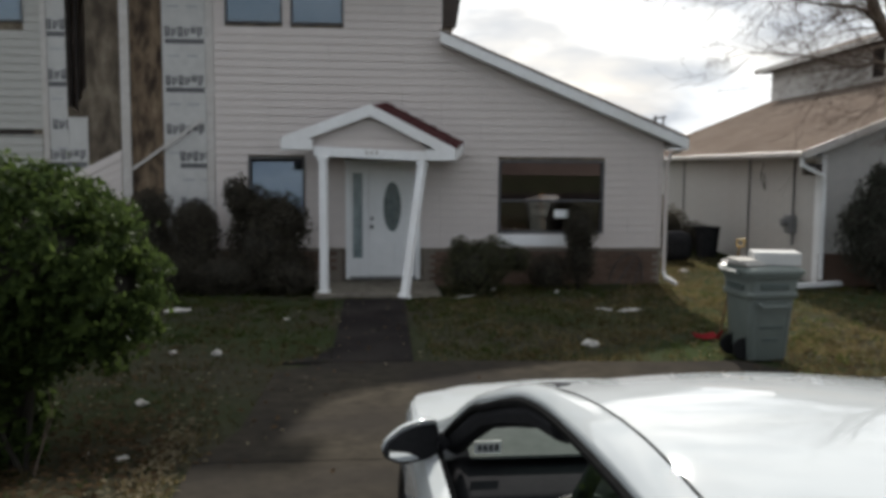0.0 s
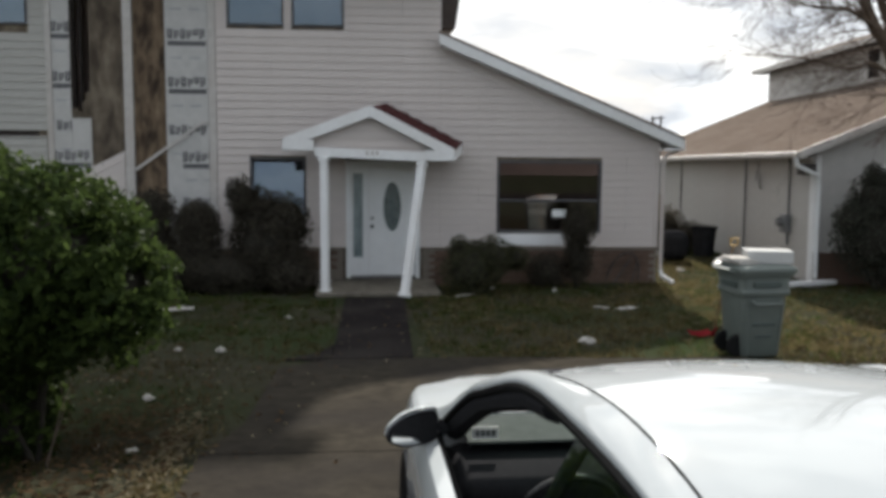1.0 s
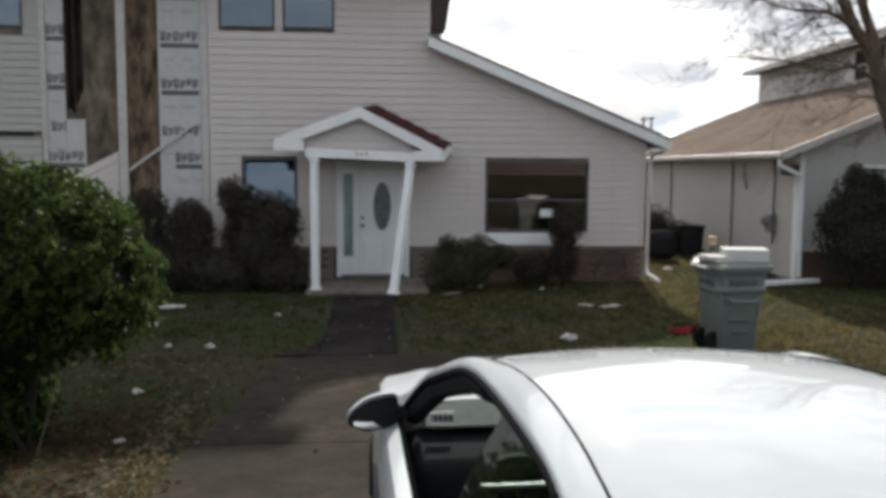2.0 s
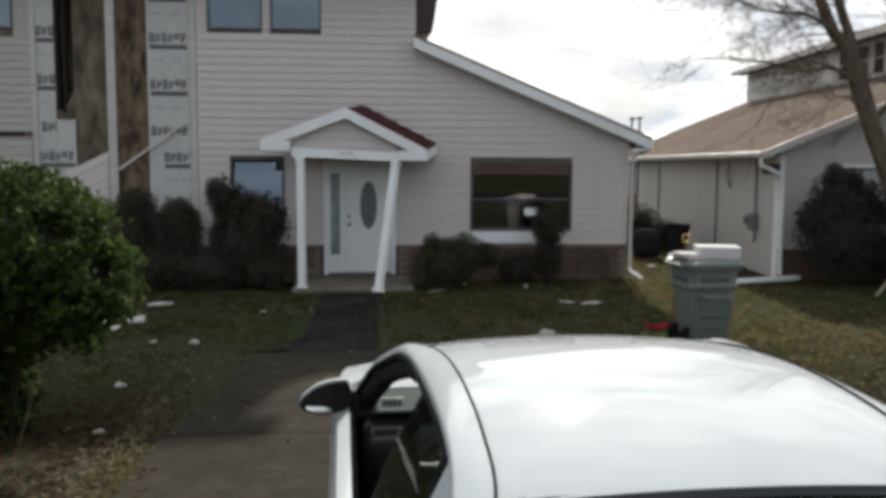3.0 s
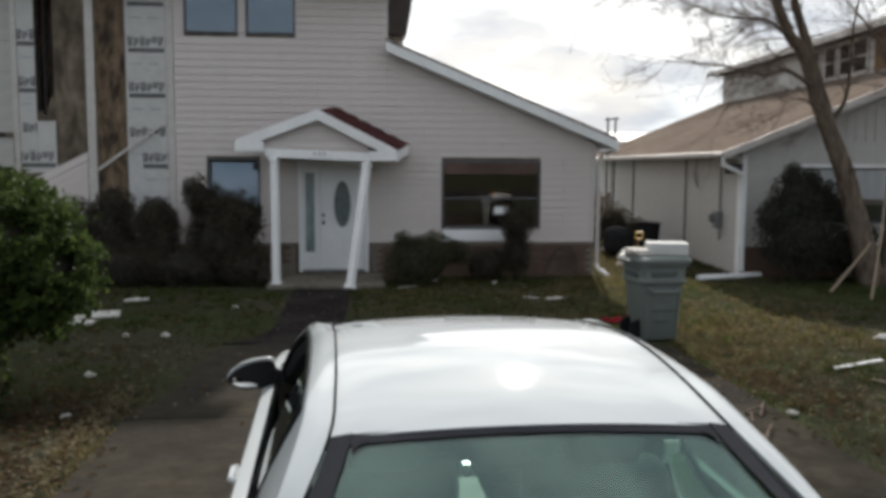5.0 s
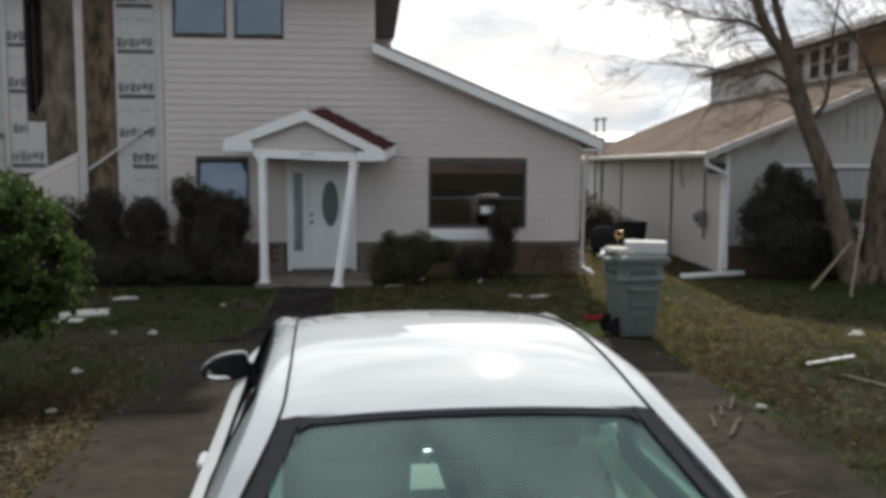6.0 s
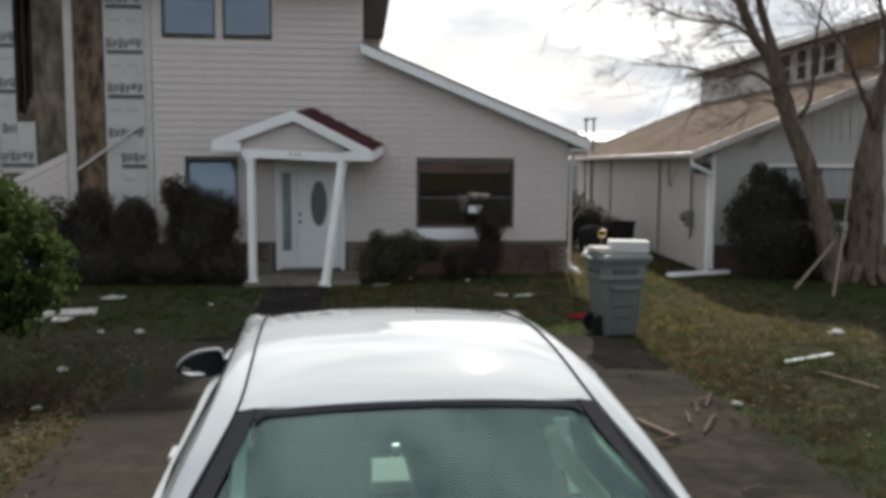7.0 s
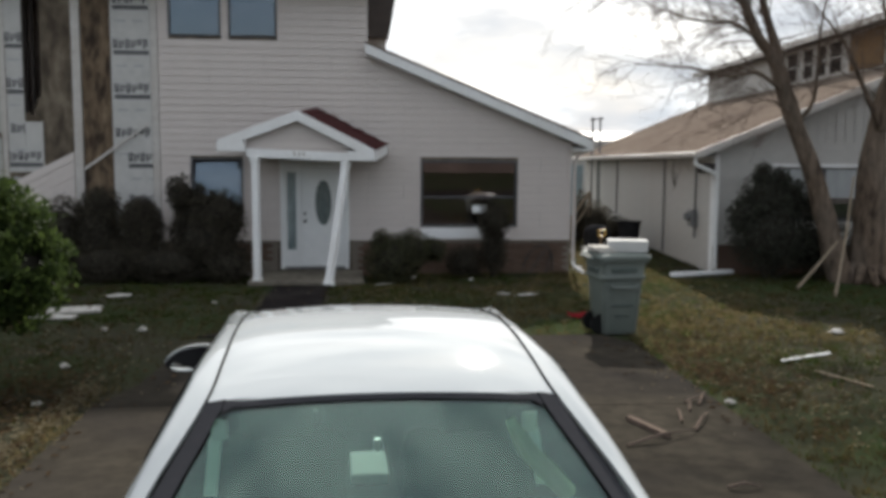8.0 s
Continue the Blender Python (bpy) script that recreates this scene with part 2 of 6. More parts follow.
M_DASH = mat("matt black dash", (0.030, 0.030, 0.032), (0.022, 0.022, 0.024), 0.95, 40.0)
M_FRIT = mat("black glass border", (0.044, 0.044, 0.048), (0.038, 0.038, 0.042), 0.9, 30.0)
M_RUBBER = mat("black rubber", (0.018, 0.018, 0.018), (0.012, 0.012, 0.012), 0.75, 30.0, 0.1)
M_CARGLASS = glass("green tinted car glass", (0.68, 0.85, 0.78), 1.73, sheen=(0.82, 0.98, 0.96))
M_CARGLASS_S = glass("clear car glass", (0.72, 0.80, 0.76), 1.4)
M_MIRROR = mat("mirror glass", (0.85, 0.86, 0.87), (0.83, 0.84, 0.85), 0.03, 3.0, metal=1.0)
M_SEAT = mat("dark seat cloth", (0.060, 0.064, 0.060), (0.042, 0.045, 0.042), 0.9, 60.0, 0.1)
M_SHELF = mat("grey shelf cloth", (0.13, 0.14, 0.135), (0.10, 0.11, 0.105), 0.9, 20.0)
M_HEADLINER = mat("dark grey headliner", (0.05, 0.05, 0.05), (0.04, 0.04, 0.04), 0.95, 30.0)
M_METAL = mat("rim alloy", (0.45, 0.45, 0.46), (0.4, 0.4, 0.41), 0.3, 9.0, metal=0.9)
M_PAPER = mat("white paper", (0.75, 0.76, 0.75), (0.68, 0.69, 0.68), 0.8, 6.0)
M_BIN = mat("grey green bin plastic", (0.118, 0.136, 0.122), (0.092, 0.108, 0.098), 0.55, 5.0, 0.05, coarse=1.6, coarse_c=(0.085, 0.105, 0.095), coarse_mix=0.5)
M_BELT = mat("pale grey webbing", (0.62, 0.63, 0.60), (0.54, 0.55, 0.52), 0.8, 40.0)
M_CARTON = mat("dull pale card", (0.29, 0.29, 0.29), (0.24, 0.24, 0.24), 0.8, 6.0)
M_PALETRIM = mat("pale inner trim", (0.46, 0.48, 0.30), (0.40, 0.42, 0.27), 0.85, 8.0)
M_SHED = mat("pale blue board", (0.34, 0.42, 0.44), (0.26, 0.33, 0.35), 0.8, 5.0)
M_BOX = mat("white cardboard", (0.50, 0.495, 0.48), (0.43, 0.425, 0.41), 0.8, 7.0, 0.05, coarse=2.0, coarse_mix=0.25)
M_FOAM = mat("dirty white foam", (0.50, 0.48, 0.45), (0.30, 0.285, 0.26), 0.9, 12.0, 0.2)
M_RED = mat("red plastic", (0.13, 0.012, 0.016), (0.09, 0.010, 0.012), 0.76, 9.0)
M_WOODH = mat("worn wooden handle", (0.20, 0.13, 0.075), (0.12, 0.08, 0.05), 0.8, 20.0)
M_LUMBER = mat("weathered lumber", (0.27, 0.22, 0.165), (0.15, 0.12, 0.09), 0.85, 12.0, 0.2, stretch=(4, 4, 4))
M_BAG = mat("black bag plastic", (0.022, 0.022, 0.024), (0.032, 0.032, 0.034), 0.9, 9.0, 0.5)
M_GREYMETAL = mat("grey meter metal", (0.20, 0.20, 0.205), (0.15, 0.15, 0.15), 0.5, 12.0, metal=0.4)
M_YELLOW = mat("yellow plastic", (0.50, 0.30, 0.05), (0.4, 0.24, 0.04), 0.5, 9.0)
M_FAR = mat("far woodland", (0.16, 0.128, 0.115), (0.08, 0.065, 0.06), 0.95, 0.6, coarse=0.1)


# ---------------------------------------------------------------- mesh helpers
def box(bm, x0, x1, y0, y1, z0, z1, m=None):
    vs = [bm.verts.new(Vector((x, y, z)) if m is None else m @ Vector((x, y, z))) for x in (x0, x1) for y in (y0, y1) for z in (z0, z1)]
    for f in ((0, 1, 3, 2), (4, 6, 7, 5), (0, 4, 5, 1), (2, 3, 7, 6), (0, 2, 6, 4), (1, 5, 7, 3)):
        bm.faces.new([vs[i] for i in f])
    return vs


def rounded_box(x0, x1, y0, y1, z0, z1, r=0.01, seg=2, m=None):
    bm = bmesh.new()
    box(bm, x0, x1, y0, y1, z0, z1, m)
    bmesh.ops.recalc_face_normals(bm, faces=bm.faces)
    bmesh.ops.bevel(bm, geom=list(bm.edges), offset=r, segments=seg, affect="EDGES", profile=0.5)
    return bm


def tube(bm, pts, radii, n=8, caps=True):
    """A tube through pts with a radius at each."""
    pts = [Vector(p) for p in pts]
    rings = []
    side = None
    for i, p in enumerate(pts):
        d = (pts[min(i + 1, len(pts) - 1)] - pts[max(i - 1, 0)]).normalized()
        if side is None:
            side = d.orthogonal().normalized()
        side = (side - d * side.dot(d)).normalized()
        up = d.cross(side)
        r = radii[i] if isinstance(radii, (list, tuple)) else radii
        rings.append([bm.verts.new(p + (side * math.cos(a) + up * math.sin(a)) * r) for a in (2 * math.pi * k / n for k in range(n))])
    for a, b in zip(rings, rings[1:]):
        for k in range(n):
            bm.faces.new((a[k], a[(k + 1) % n], b[(k + 1) % n], b[k]))
    if caps:
        bm.faces.new(rings[0][::-1])
        bm.faces.new(rings[-1])
    return rings


def loft(bm, rows, closed=False, caps=False):
    """A sheet through rows of points, all of one length."""
    vr = [[bm.verts.new(Vector(p)) for p in row] for row in rows]
    n = len(rows[0])
    for a, b in zip(vr, vr[1:]):
        for k in range(n if closed else n - 1):
            bm.faces.new((a[k], a[(k + 1) % n], b[(k + 1) % n], b[k]))
    if caps and closed:
        bm.faces.new(vr[0][::-1])
        bm.faces.new(vr[-1])
    return vr


def smooth(ob, angle=40):
    for p in ob.data.polygons:
        p.use_smooth = True
    ob.data.set_sharp_from_angle(angle=radians(angle))
    return ob


def mesh_of(name, bm, material):
    me = bpy.data.meshes.new(name)
    bmesh.ops.recalc_face_normals(bm, faces=bm.faces)
    bm.to_mesh(me)
    bm.free()
    me.materials.append(material)
    return me


def part(name, bm, material, parent, label="", smoothed=False, thick=0.0, bevel=0.0, crisp=True):
    ob = new(name, mesh_of(name, bm, material))
    ob.parent = parent
    if label:
        tagged(ob, label)
    if smoothed:
        smooth(ob)
    if thick:
        s = ob.modifiers.new("thickness", "SOLIDIFY")
        s.thickness, s.offset = thick, -1.0
        if smoothed and crisp:
            sp = ob.modifiers.new("crisp", "EDGE_SPLIT")
            sp.split_angle = radians(40)
    if bevel:
        bv = ob.modifiers.new("edge", "BEVEL")
        bv.width, bv.segments, bv.limit_method = bevel, 2, "ANGLE"
    return ob


def thing(name, label, category, group="", kind="", at=None):
    ob = new(name)
    ob.empty_display_size = 0.1
    if at is not None:
        ob.matrix_world = at
    return tagged(ob, label, category, group, kind)


def solid(name, bm, material, label, category, group="", kind="", smoothed=False, at=None):
    ob = new(name, mesh_of(name, bm, material))
    if smoothed:
        smooth(ob)
    if at is not None:
        ob.matrix_world = at
    return tagged(ob, label, category, group, kind)


def bx(*a, m=None):
    bm = bmesh.new()
    box(bm, *a, m)
    return bm


def tb(pts, radii, n=8):
    bm = bmesh.new()
    tube(bm, pts, radii, n)
    return bm


def lerp_list(x, xs, ys):
    return float(np.interp(x, xs, ys))


def curve(x, xs, ys):
    """A smooth line through the given knots."""
    if x <= xs[0] or x >= xs[-1]:
        return lerp_list(x, xs, ys)
    i = max(k for k in range(len(xs) - 1) if xs[k] <= x)
    h = xs[i + 1] - xs[i]
    t = (x - xs[i]) / h

    def slope(k):
        a, b = max(k - 1, 0), min(k + 1, len(xs) - 1)
        return (ys[b] - ys[a]) / (xs[b] - xs[a])

    return (2 * t ** 3 - 3 * t * t + 1) * ys[i] + (t ** 3 - 2 * t * t + t) * h * slope(i) + (3 * t * t - 2 * t ** 3) * ys[i + 1] + (t ** 3 - t * t) * h * slope(i + 1)


def ground_h(x, y):
    ys = (-5, 2, 6.5, 10.5, 14, 17, 40)
    a = lerp_list(y, ys, (0.2, 0.17, 0.08, -0.05, -0.08, -0.17, -0.17))
    b = lerp_list(y, ys, (0.1, 0.08, -0.02, -0.10, -0.10, -0.15, -0.15))
    k = min(max((x - 1) / 3, 0), 1)
    return a + (b - a) * k * k * (3 - 2 * k)


# ---------------------------------------------------------------- ground
def build_ground():
    bm = bmesh.new()
    xs = [-900, -200, -60, -25] + [v * 0.5 for v in range(-24, 41)] + [30, 60, 200, 900]
    ys = [-900, -200, -60, -20] + [v * 0.5 for v in range(-10, 61)] + [40, 80, 300, 900]
    rng = random.Random(3)
    rows = []
    for y in ys:
        row = []
        for x in xs:
            z = ground_h(x, y)
            if -10 < x < 19 and -4 < y < 29:
                z += rng.uniform(-0.012, 0.012)
            row.append((x, y, z - 0.02))
        rows.append(row)
    loft(bm, rows)
    ob = solid("ground", bm, M_LAWN, "uneven winter lawn of brown and green turf", "ground", kind="structure", smoothed=True)
    return ob


def slab(name, outline, thickness, material, label, cuts=(), step=0.5, lift=0.012):
    """A paved sheet that follows the ground; outline is a convex polygon."""
    bm = bmesh.new()
    f = bm.faces.new([bm.verts.new((x, y, 0)) for x, y in outline])
    lo_x, hi_x = min(p[0] for p in outline), max(p[0] for p in outline)
    lo_y, hi_y = min(p[1] for p in outline), max(p[1] for p in outline)
    x = lo_x + step
    while x < hi_x:
        bmesh.ops.bisect_plane(bm, geom=bm.verts[:] + bm.edges[:] + bm.faces[:], plane_co=(x, 0, 0), plane_no=(1, 0, 0))
        x += step
    y = lo_y + step
    while y < hi_y:
        bmesh.ops.bisect_plane(bm, geom=bm.verts[:] + bm.edges[:] + bm.faces[:], plane_co=(0, y, 0), plane_no=(0, 1, 0))
        y += step
    for v in bm.verts:
        v.co.z = ground_h(v.co.x, v.co.y) + lift
    ext = bmesh.ops.extrude_face_region(bm, geom=bm.faces[:])
    for v in ext["geom"]:
        if isinstance(v, bmesh.types.BMVert):
            v.co.z -= thickness
    return solid(name, bm, material, label, "pavement", kind="structure", smoothed=True)


build_ground()
slab("walk", [(-0.80, 10.28), (-0.27, 10.28), (-0.25, 11.15), (-0.42, 10.65)], 0.10, M_ASPH, "dark flared corner where the walk meets the driveway", lift=0.013)
# driveway in three cast bays with narrow joints
slab("driveway", [(-1.16, 6.62), (4.76, 6.62), (4.88, 9.75), (4.55, 10.3), (-0.30, 10.25), (-0.84, 9.75), (-0.93, 7.5)], 0.12, M_CONC, "stained brown grey concrete driveway beside the walk")
slab("driveway", [(-1.23, 1.9), (4.55, 1.9), (4.755, 6.6), (-1.165, 6.6)], 0.12, M_CONC, "stained brown grey concrete driveway under the parked car")
slab("driveway", [(-1.3, -6.0), (4.3, -6.0), (4.545, 1.88), (-1.235, 1.88)], 0.12, M_CONC, "stained brown grey concrete driveway near the street")
slab("walk", [(-0.26, 10.27), (0.68, 10.32), (0.84, 15.12), (-0.14, 15.12)], 0.10, M_ASPH, "narrow dark asphalt walk leading to the porch", lift=0.014)


# added out of view as a street, to darken what the picture window mirrors
slab("road", [(-40, -13.5), (40, -13.5), (40, -6.15), (-40, -6.15)], 0.10, M_ASPH, "unseen dark asphalt strip added for the picture window's reflection", step=4.0, lift=0.004)


# ---------------------------------------------------------------- siding and walls
COURSE = 0.1425


def siding_mesh(u00, u01, u10, u11, height, depth=0.020):
    """One double-course vinyl panel: bottom from u00 to u01, top from u10 to u11; x along, -y out."""
    bm = bmesh.new()
    prof = [(0.0, 0.0), (-depth, 0.0), (-depth, 0.03), (-0.003, 0.5), (-depth, 0.5), (-depth, 0.53), (-0.003, 1.0)]
    rows = []
    for d, k in prof:
        rows.append([(u00 + (u10 - u00) * k, d, k * height), (u01 + (u11 - u01) * k, d, k * height)])
    loft(bm, rows)
    return bm


def clad(parent, material, place, z0, z1, left, right, openings, seams=()):
    """Panels up a wall: place is the pose of the wall's plane (x along, -y out, z up); left and right give its ends by height."""
    z = z0
    step = 2 * COURSE
    row = 0
    while z < z1 - 0.02:
        top = min(z + step, z1)
        spans = [(left(z), right(z), left(top), right(top))]
        for a, b, c, d in openings:
            if c < top - 0.03 and d > z + 0.03:
                nxt = []
                for s in spans:
                    if s[1] <= a or s[0] >= b:
                        nxt.append(s)
                        continue
                    if s[0] < a - 0.02:
                        nxt.append((s[0], a, s[2], a))
                    if s[1] > b + 0.02:
                        nxt.append((b, s[1], b, max(s[3], b)))
                spans = nxt
        joints = seams[row % len(seams)] if seams else ()
        for s in spans:
            cut = [s]
            for j in joints:
                out = []
                for q in cut:
                    if q[0] + 0.3 < j < min(q[1], q[3]) - 0.3:
                        out += [(q[0], j - 0.001, q[2], j - 0.001), (j + 0.001, q[1], j + 0.001, q[3])]
                    else:
                        out.append(q)
                cut = out
            for q in cut:
                if q[1] - q[0] > 0.03:
                    ob = part("siding_panel", siding_mesh(*q, top - z), material, parent)
                    ob.matrix_local = place @ Matrix.Translation((0, 0, z))
        z += step
        row += 1


def wall_cells(bm, us, zs, openings, y0, y1):
    """A wall of thickness y0..y1 made of blocks round its openings."""
    us = sorted(set(us + [v for o in openings for v in o[:2]]))
    zs = sorted(set(zs + [v for o in openings for v in o[2:]]))
    for a, b in zip(us, us[1:]):
        for c, d in zip(zs, zs[1:]):
            cu, cz = (a + b) / 2, (c + d) / 2
            if not any(o[0] < cu < o[1] and o[2] < cz < o[3] for o in openings):
                box(bm, a, b, y0, y1, c, d)
    bmesh.ops.remove_doubles(bm, verts=bm.verts[:], dist=0.0005)


FY = 17.07          # outer face of the sheathing on the facade
X_LEFT, X_STEP, X_RIGHT = -9.0, 1.62, 5.84
Z0 = -0.3
WIN_PIC = (2.70, 4.72, 0.80, 2.18)
WIN_LOW = (-1.90, -0.88, 0.95, 2.20)
WIN_UP_A = (-2.28, -1.26, 4.575, 5.45)
WIN_UP_B = (-1.12, -0.17, 4.575, 5.45)
WIN_UP_L = (-6.9, -5.74, 4.51, 5.45)
DOORWAY = (-0.14, 1.24, -0.05, 2.08)
GAP = (-5.03, -4.71, 2.98, 5.3)
OPEN = [WIN_PIC, WIN_LOW, WIN_UP_A, WIN_UP_B, WIN_UP_L, DOORWAY, GAP]


def build_facade():
    low = bmesh.new()
    wall_cells(low, [X_STEP, X_RIGHT], [Z0, 4.5], [o for o in OPEN if o[0] > X_STEP], FY, FY + 0.16)
    bmesh.ops.bisect_plane(low, geom=low.verts[:] + low.edges[:] + low.faces[:], plane_co=(X_STEP, 0, 4.27), plane_no=(0.40, 0, 1), clear_outer=True)
    wall = solid("wall_front_low", low, M_PLY2, "front wall of the one storey wing in beige siding", "wall", kind="structure")
    tall = bmesh.new()
    wall_cells(tall, [X_LEFT, X_STEP], [Z0, 5.7], [o for o in OPEN if o[1] < X_STEP], FY, FY + 0.16)
    wall2 = solid("wall_front_tall", tall, M_PLY2, "two storey front wall with torn siding and house wrap", "wall", kind="structure")
    place = Matrix.Translation((0, FY - 0.001, 0))
    # one storey wing, above the brick
    clad(wall, M_SIDING, place, 0.53, 4.27, lambda z: X_STEP + 0.001, lambda z: max(min(X_RIGHT, X_STEP + (4.27 - z) / 0.40), X_STEP + 0.002), [WIN_PIC], seams=[(3.9,), (2.35, 5.2)])
    # tall part right of the damage
    clad(wall2, M_SIDING, place, 0.53, 5.70, lambda z: -2.48, lambda z: X_STEP - 0.001, [WIN_LOW, WIN_UP_A, WIN_UP_B, DOORWAY], seams=[(-0.45, 0.9), (0.25,), (-1.5,)])
    # tall part left of the damage
    clad(wall2, M_SIDING_W, place, 2.66, 5.70, lambda z: X_LEFT, lambda z: -5.46, [WIN_UP_L], seams=[(-7.6,), (-6.6,)])
    clad(wall2, M_SIDING_W, place, 0.53, 2.56, lambda z: X_LEFT, lambda z: -5.48, [], seams=[(-7.2,)])
    return wall, wall2


wall_low, wall_tall = build_facade()

# other walls of the house, roofs, floors
solid("wall_right", bx(X_RIGHT - 0.16, X_RIGHT, FY + 0.165, 27.0, Z0, 2.53), M_SIDING, "side wall of the one storey wing", "wall", kind="structure")
solid("wall_left", bx(X_LEFT, X_LEFT + 0.16, FY + 0.165, 27.0, Z0, 5.7), M_SIDING, "side wall of the two storey house", "wall", kind="structure")
solid("wall_back", bx(X_LEFT, X_RIGHT, 27.0, 27.16, Z0, 2.5), M_SIDING, "rear wall of the house", "wall", kind="structure")
solid("wall_back_upper", bx(X_LEFT, X_STEP, 27.0, 27.16, 2.505, 5.7), M_SIDING, "rear upper wall of the house", "wall", kind="structure")
solid("wall_step", bx(X_STEP - 0.16, X_STEP, FY + 0.165, 26.99, 2.72, 5.7), M_SIDING, "upper side wall above the low roof", "wall", kind="structure")
solid("floor_ground", bx(X_LEFT + 0.17, X_RIGHT - 0.17, FY + 0.17, 26.98, -0.12, -0.06), M_ROOM, "dim ground floor of the house", "floor", kind="structure")
solid("ceiling_ground", bx(X_LEFT + 0.17, X_STEP - 0.17, FY + 0.17, 26.98, 2.50, 2.62), M_ROOM, "dim ceiling between the storeys", "ceiling", kind="structure")
solid("ceiling_low", bx(X_STEP - 0.16, X_RIGHT - 0.17, FY + 0.17, 26.98, 2.37, 2.42), M_ROOM, "dim ceiling of the wing", "ceiling", kind="structure")
solid("wall_inner", bx(X_LEFT + 0.17, X_RIGHT - 0.17, 20.6, 20.7, -0.06, 2.36), M_ROOM, "dim inner wall behind the front rooms", "wall", kind="structure")
solid("wall_inner_upper", bx(X_LEFT + 0.17, X_STEP - 0.17, 19.4, 19.5, 2.63, 5.6), M_ROOM, "dim upper inner wall", "wall", kind="structure")


def sloped_roof(name, p, q, y0, y1, thick, material, label, parent_kind="structure"):
    """A roof slab between two eave lines in the xz plane, from y0 to y1."""
    bm = bmesh.new()
    (xa, za), (xb, zb) = p, q
    vs = []
    for y in (y0, y1):
        vs += [bm.verts.new((xa, y, za)), bm.verts.new((xb, y, zb)), bm.verts.new((xb, y, zb - thick)), bm.verts.new((xa, y, za - thick))]
    for f in ((0, 1, 2, 3), (7, 6, 5, 4), (0, 4, 5, 1), (1, 5, 6, 2), (2, 6, 7, 3), (3, 7, 4, 0)):
        bm.faces.new([vs[i] for i in f])
    return solid(name, bm, material, label, "roof", kind=parent_kind)


roof_low = sloped_roof("roof_low", (X_STEP, 4.485), (6.23, 2.625), 16.80, 27.3, 0.14, M_SHINGLE_TAN, "sloping shingle roof of the one storey wing")


def rake_board(name, p, q, y0, y1, drop, parent, label="", material=None):
    """A slanting white board under a roof edge."""
    bm = bmesh.new()
    (xa, za), (xb, zb) = p, q
    vs = []
    for y in (y0, y1):
        vs += [bm.verts.new((xa, y, za)), bm.verts.new((xb, y, zb)), bm.verts.new((xb, y, zb - drop)), bm.verts.new((xa, y, za - drop))]
    for f in ((0, 1, 2, 3), (7, 6, 5, 4), (0, 4, 5, 1), (1, 5, 6, 2), (2, 6, 7, 3), (3, 7, 4, 0)):
        bm.faces.new([vs[i] for i in f])
    return part(name, bm, material or M_TRIM, parent, label, bevel=0.006)


rake_board("rake_board", (X_STEP - 0.06, 4.475), (6.22, 2.60), 16.765, 16.797, 0.19, roof_low, "white rake board")
rake_board("rake_soffit", (X_STEP, 4.285), (6.16, 2.455), 16.80, 17.05, 0.02, roof_low, "white soffit")
rake_board("shingle_edge", (X_STEP - 0.06, 4.522), (6.24, 2.648), 16.755, 16.80, 0.044, roof_low, "dark shingle edge", M_SHINGLE_TAN)
part("drip_edge", bx(6.205, 6.24, 16.77, 27.3, 2.40, 2.59), M_TRIM, roof_low, "white eave fascia")
part("eave_return", bx(5.86, 6.20, 16.80, 17.2, 2.385, 2.43), M_TRIM, roof_low, "white boxed eave return", bevel=0.004)

roof_tall = thing("roof_tall", "shingle roof of the two storey house", "roof", kind="structure")
bm = bmesh.new()
loft(bm, [[(X_LEFT - 0.4, 16.6, 5.72), (X_STEP + 0.3, 16.6, 5.72)], [(X_LEFT - 0.4, 22.0, 7.7), (X_STEP + 0.3, 22.0, 7.7)], [(X_LEFT - 0.4, 27.5, 5.72), (X_STEP + 0.3, 27.5, 5.72)]])
part("roof_deck", bm, M_SHINGLE_TAN, roof_tall, thick=0.12)
part("fascia", bx(X_LEFT - 0.4, X_STEP + 0.3, 16.55, 16.6, 5.55, 5.74), M_TRIM, roof_tall)
part("soffit", bx(X_LEFT - 0.4, X_STEP + 0.3, 16.605, 17.05, 5.56, 5.58), M_TRIM, roof_tall)

# rear upper wing seen past the corner
wing = thing("rear_wing", "pale upper wing behind with a dark brown eave", "house wing", kind="structure")
part("wing_wall", bx(X_STEP + 0.005, 2.14, 20.4, 24.4, 3.3, 5.7), M_SIDING_N, wing)
bm = bmesh.new()
box(bm, X_STEP + 0.01, 2.42, 20.0, 24.8, 4.98, 6.4)
for v in bm.verts:
    if v.co.z < 5.2 and v.co.x > 2.3:
        v.co.x -= 0.22
part("wing_eave", bm, M_SOFFIT, wing, "dark brown boxed eave")

# corner boards, damage, wrap
part("corner_board", bx(X_RIGHT - 0.07, X_RIGHT + 0.012, FY - 0.028, FY + 0.16, 0.50, 2.55), M_SIDING, wall_low, "beige corner trim", bevel=0.004)
part("trim_strip", bx(-2.62, -2.49, FY - 0.030, FY - 0.001, 0.2, 5.68), M_TRIM_OLD, wall_tall, "bare vertical trim strip", bevel=0.004)
part("trim_strip", bx(-5.46, -5.36, FY - 0.030, FY - 0.001, 1.0, 5.68), M_TRIM_OLD, wall_tall, "bare vertical trim strip", bevel=0.004)
part("corner_post", bx(-4.11, -3.95, FY - 0.055, FY - 0.002, 1.2, 5.68), M_TRIM_OLD, wall_tall, "pale vertical batten left on the sheathing", bevel=0.008)
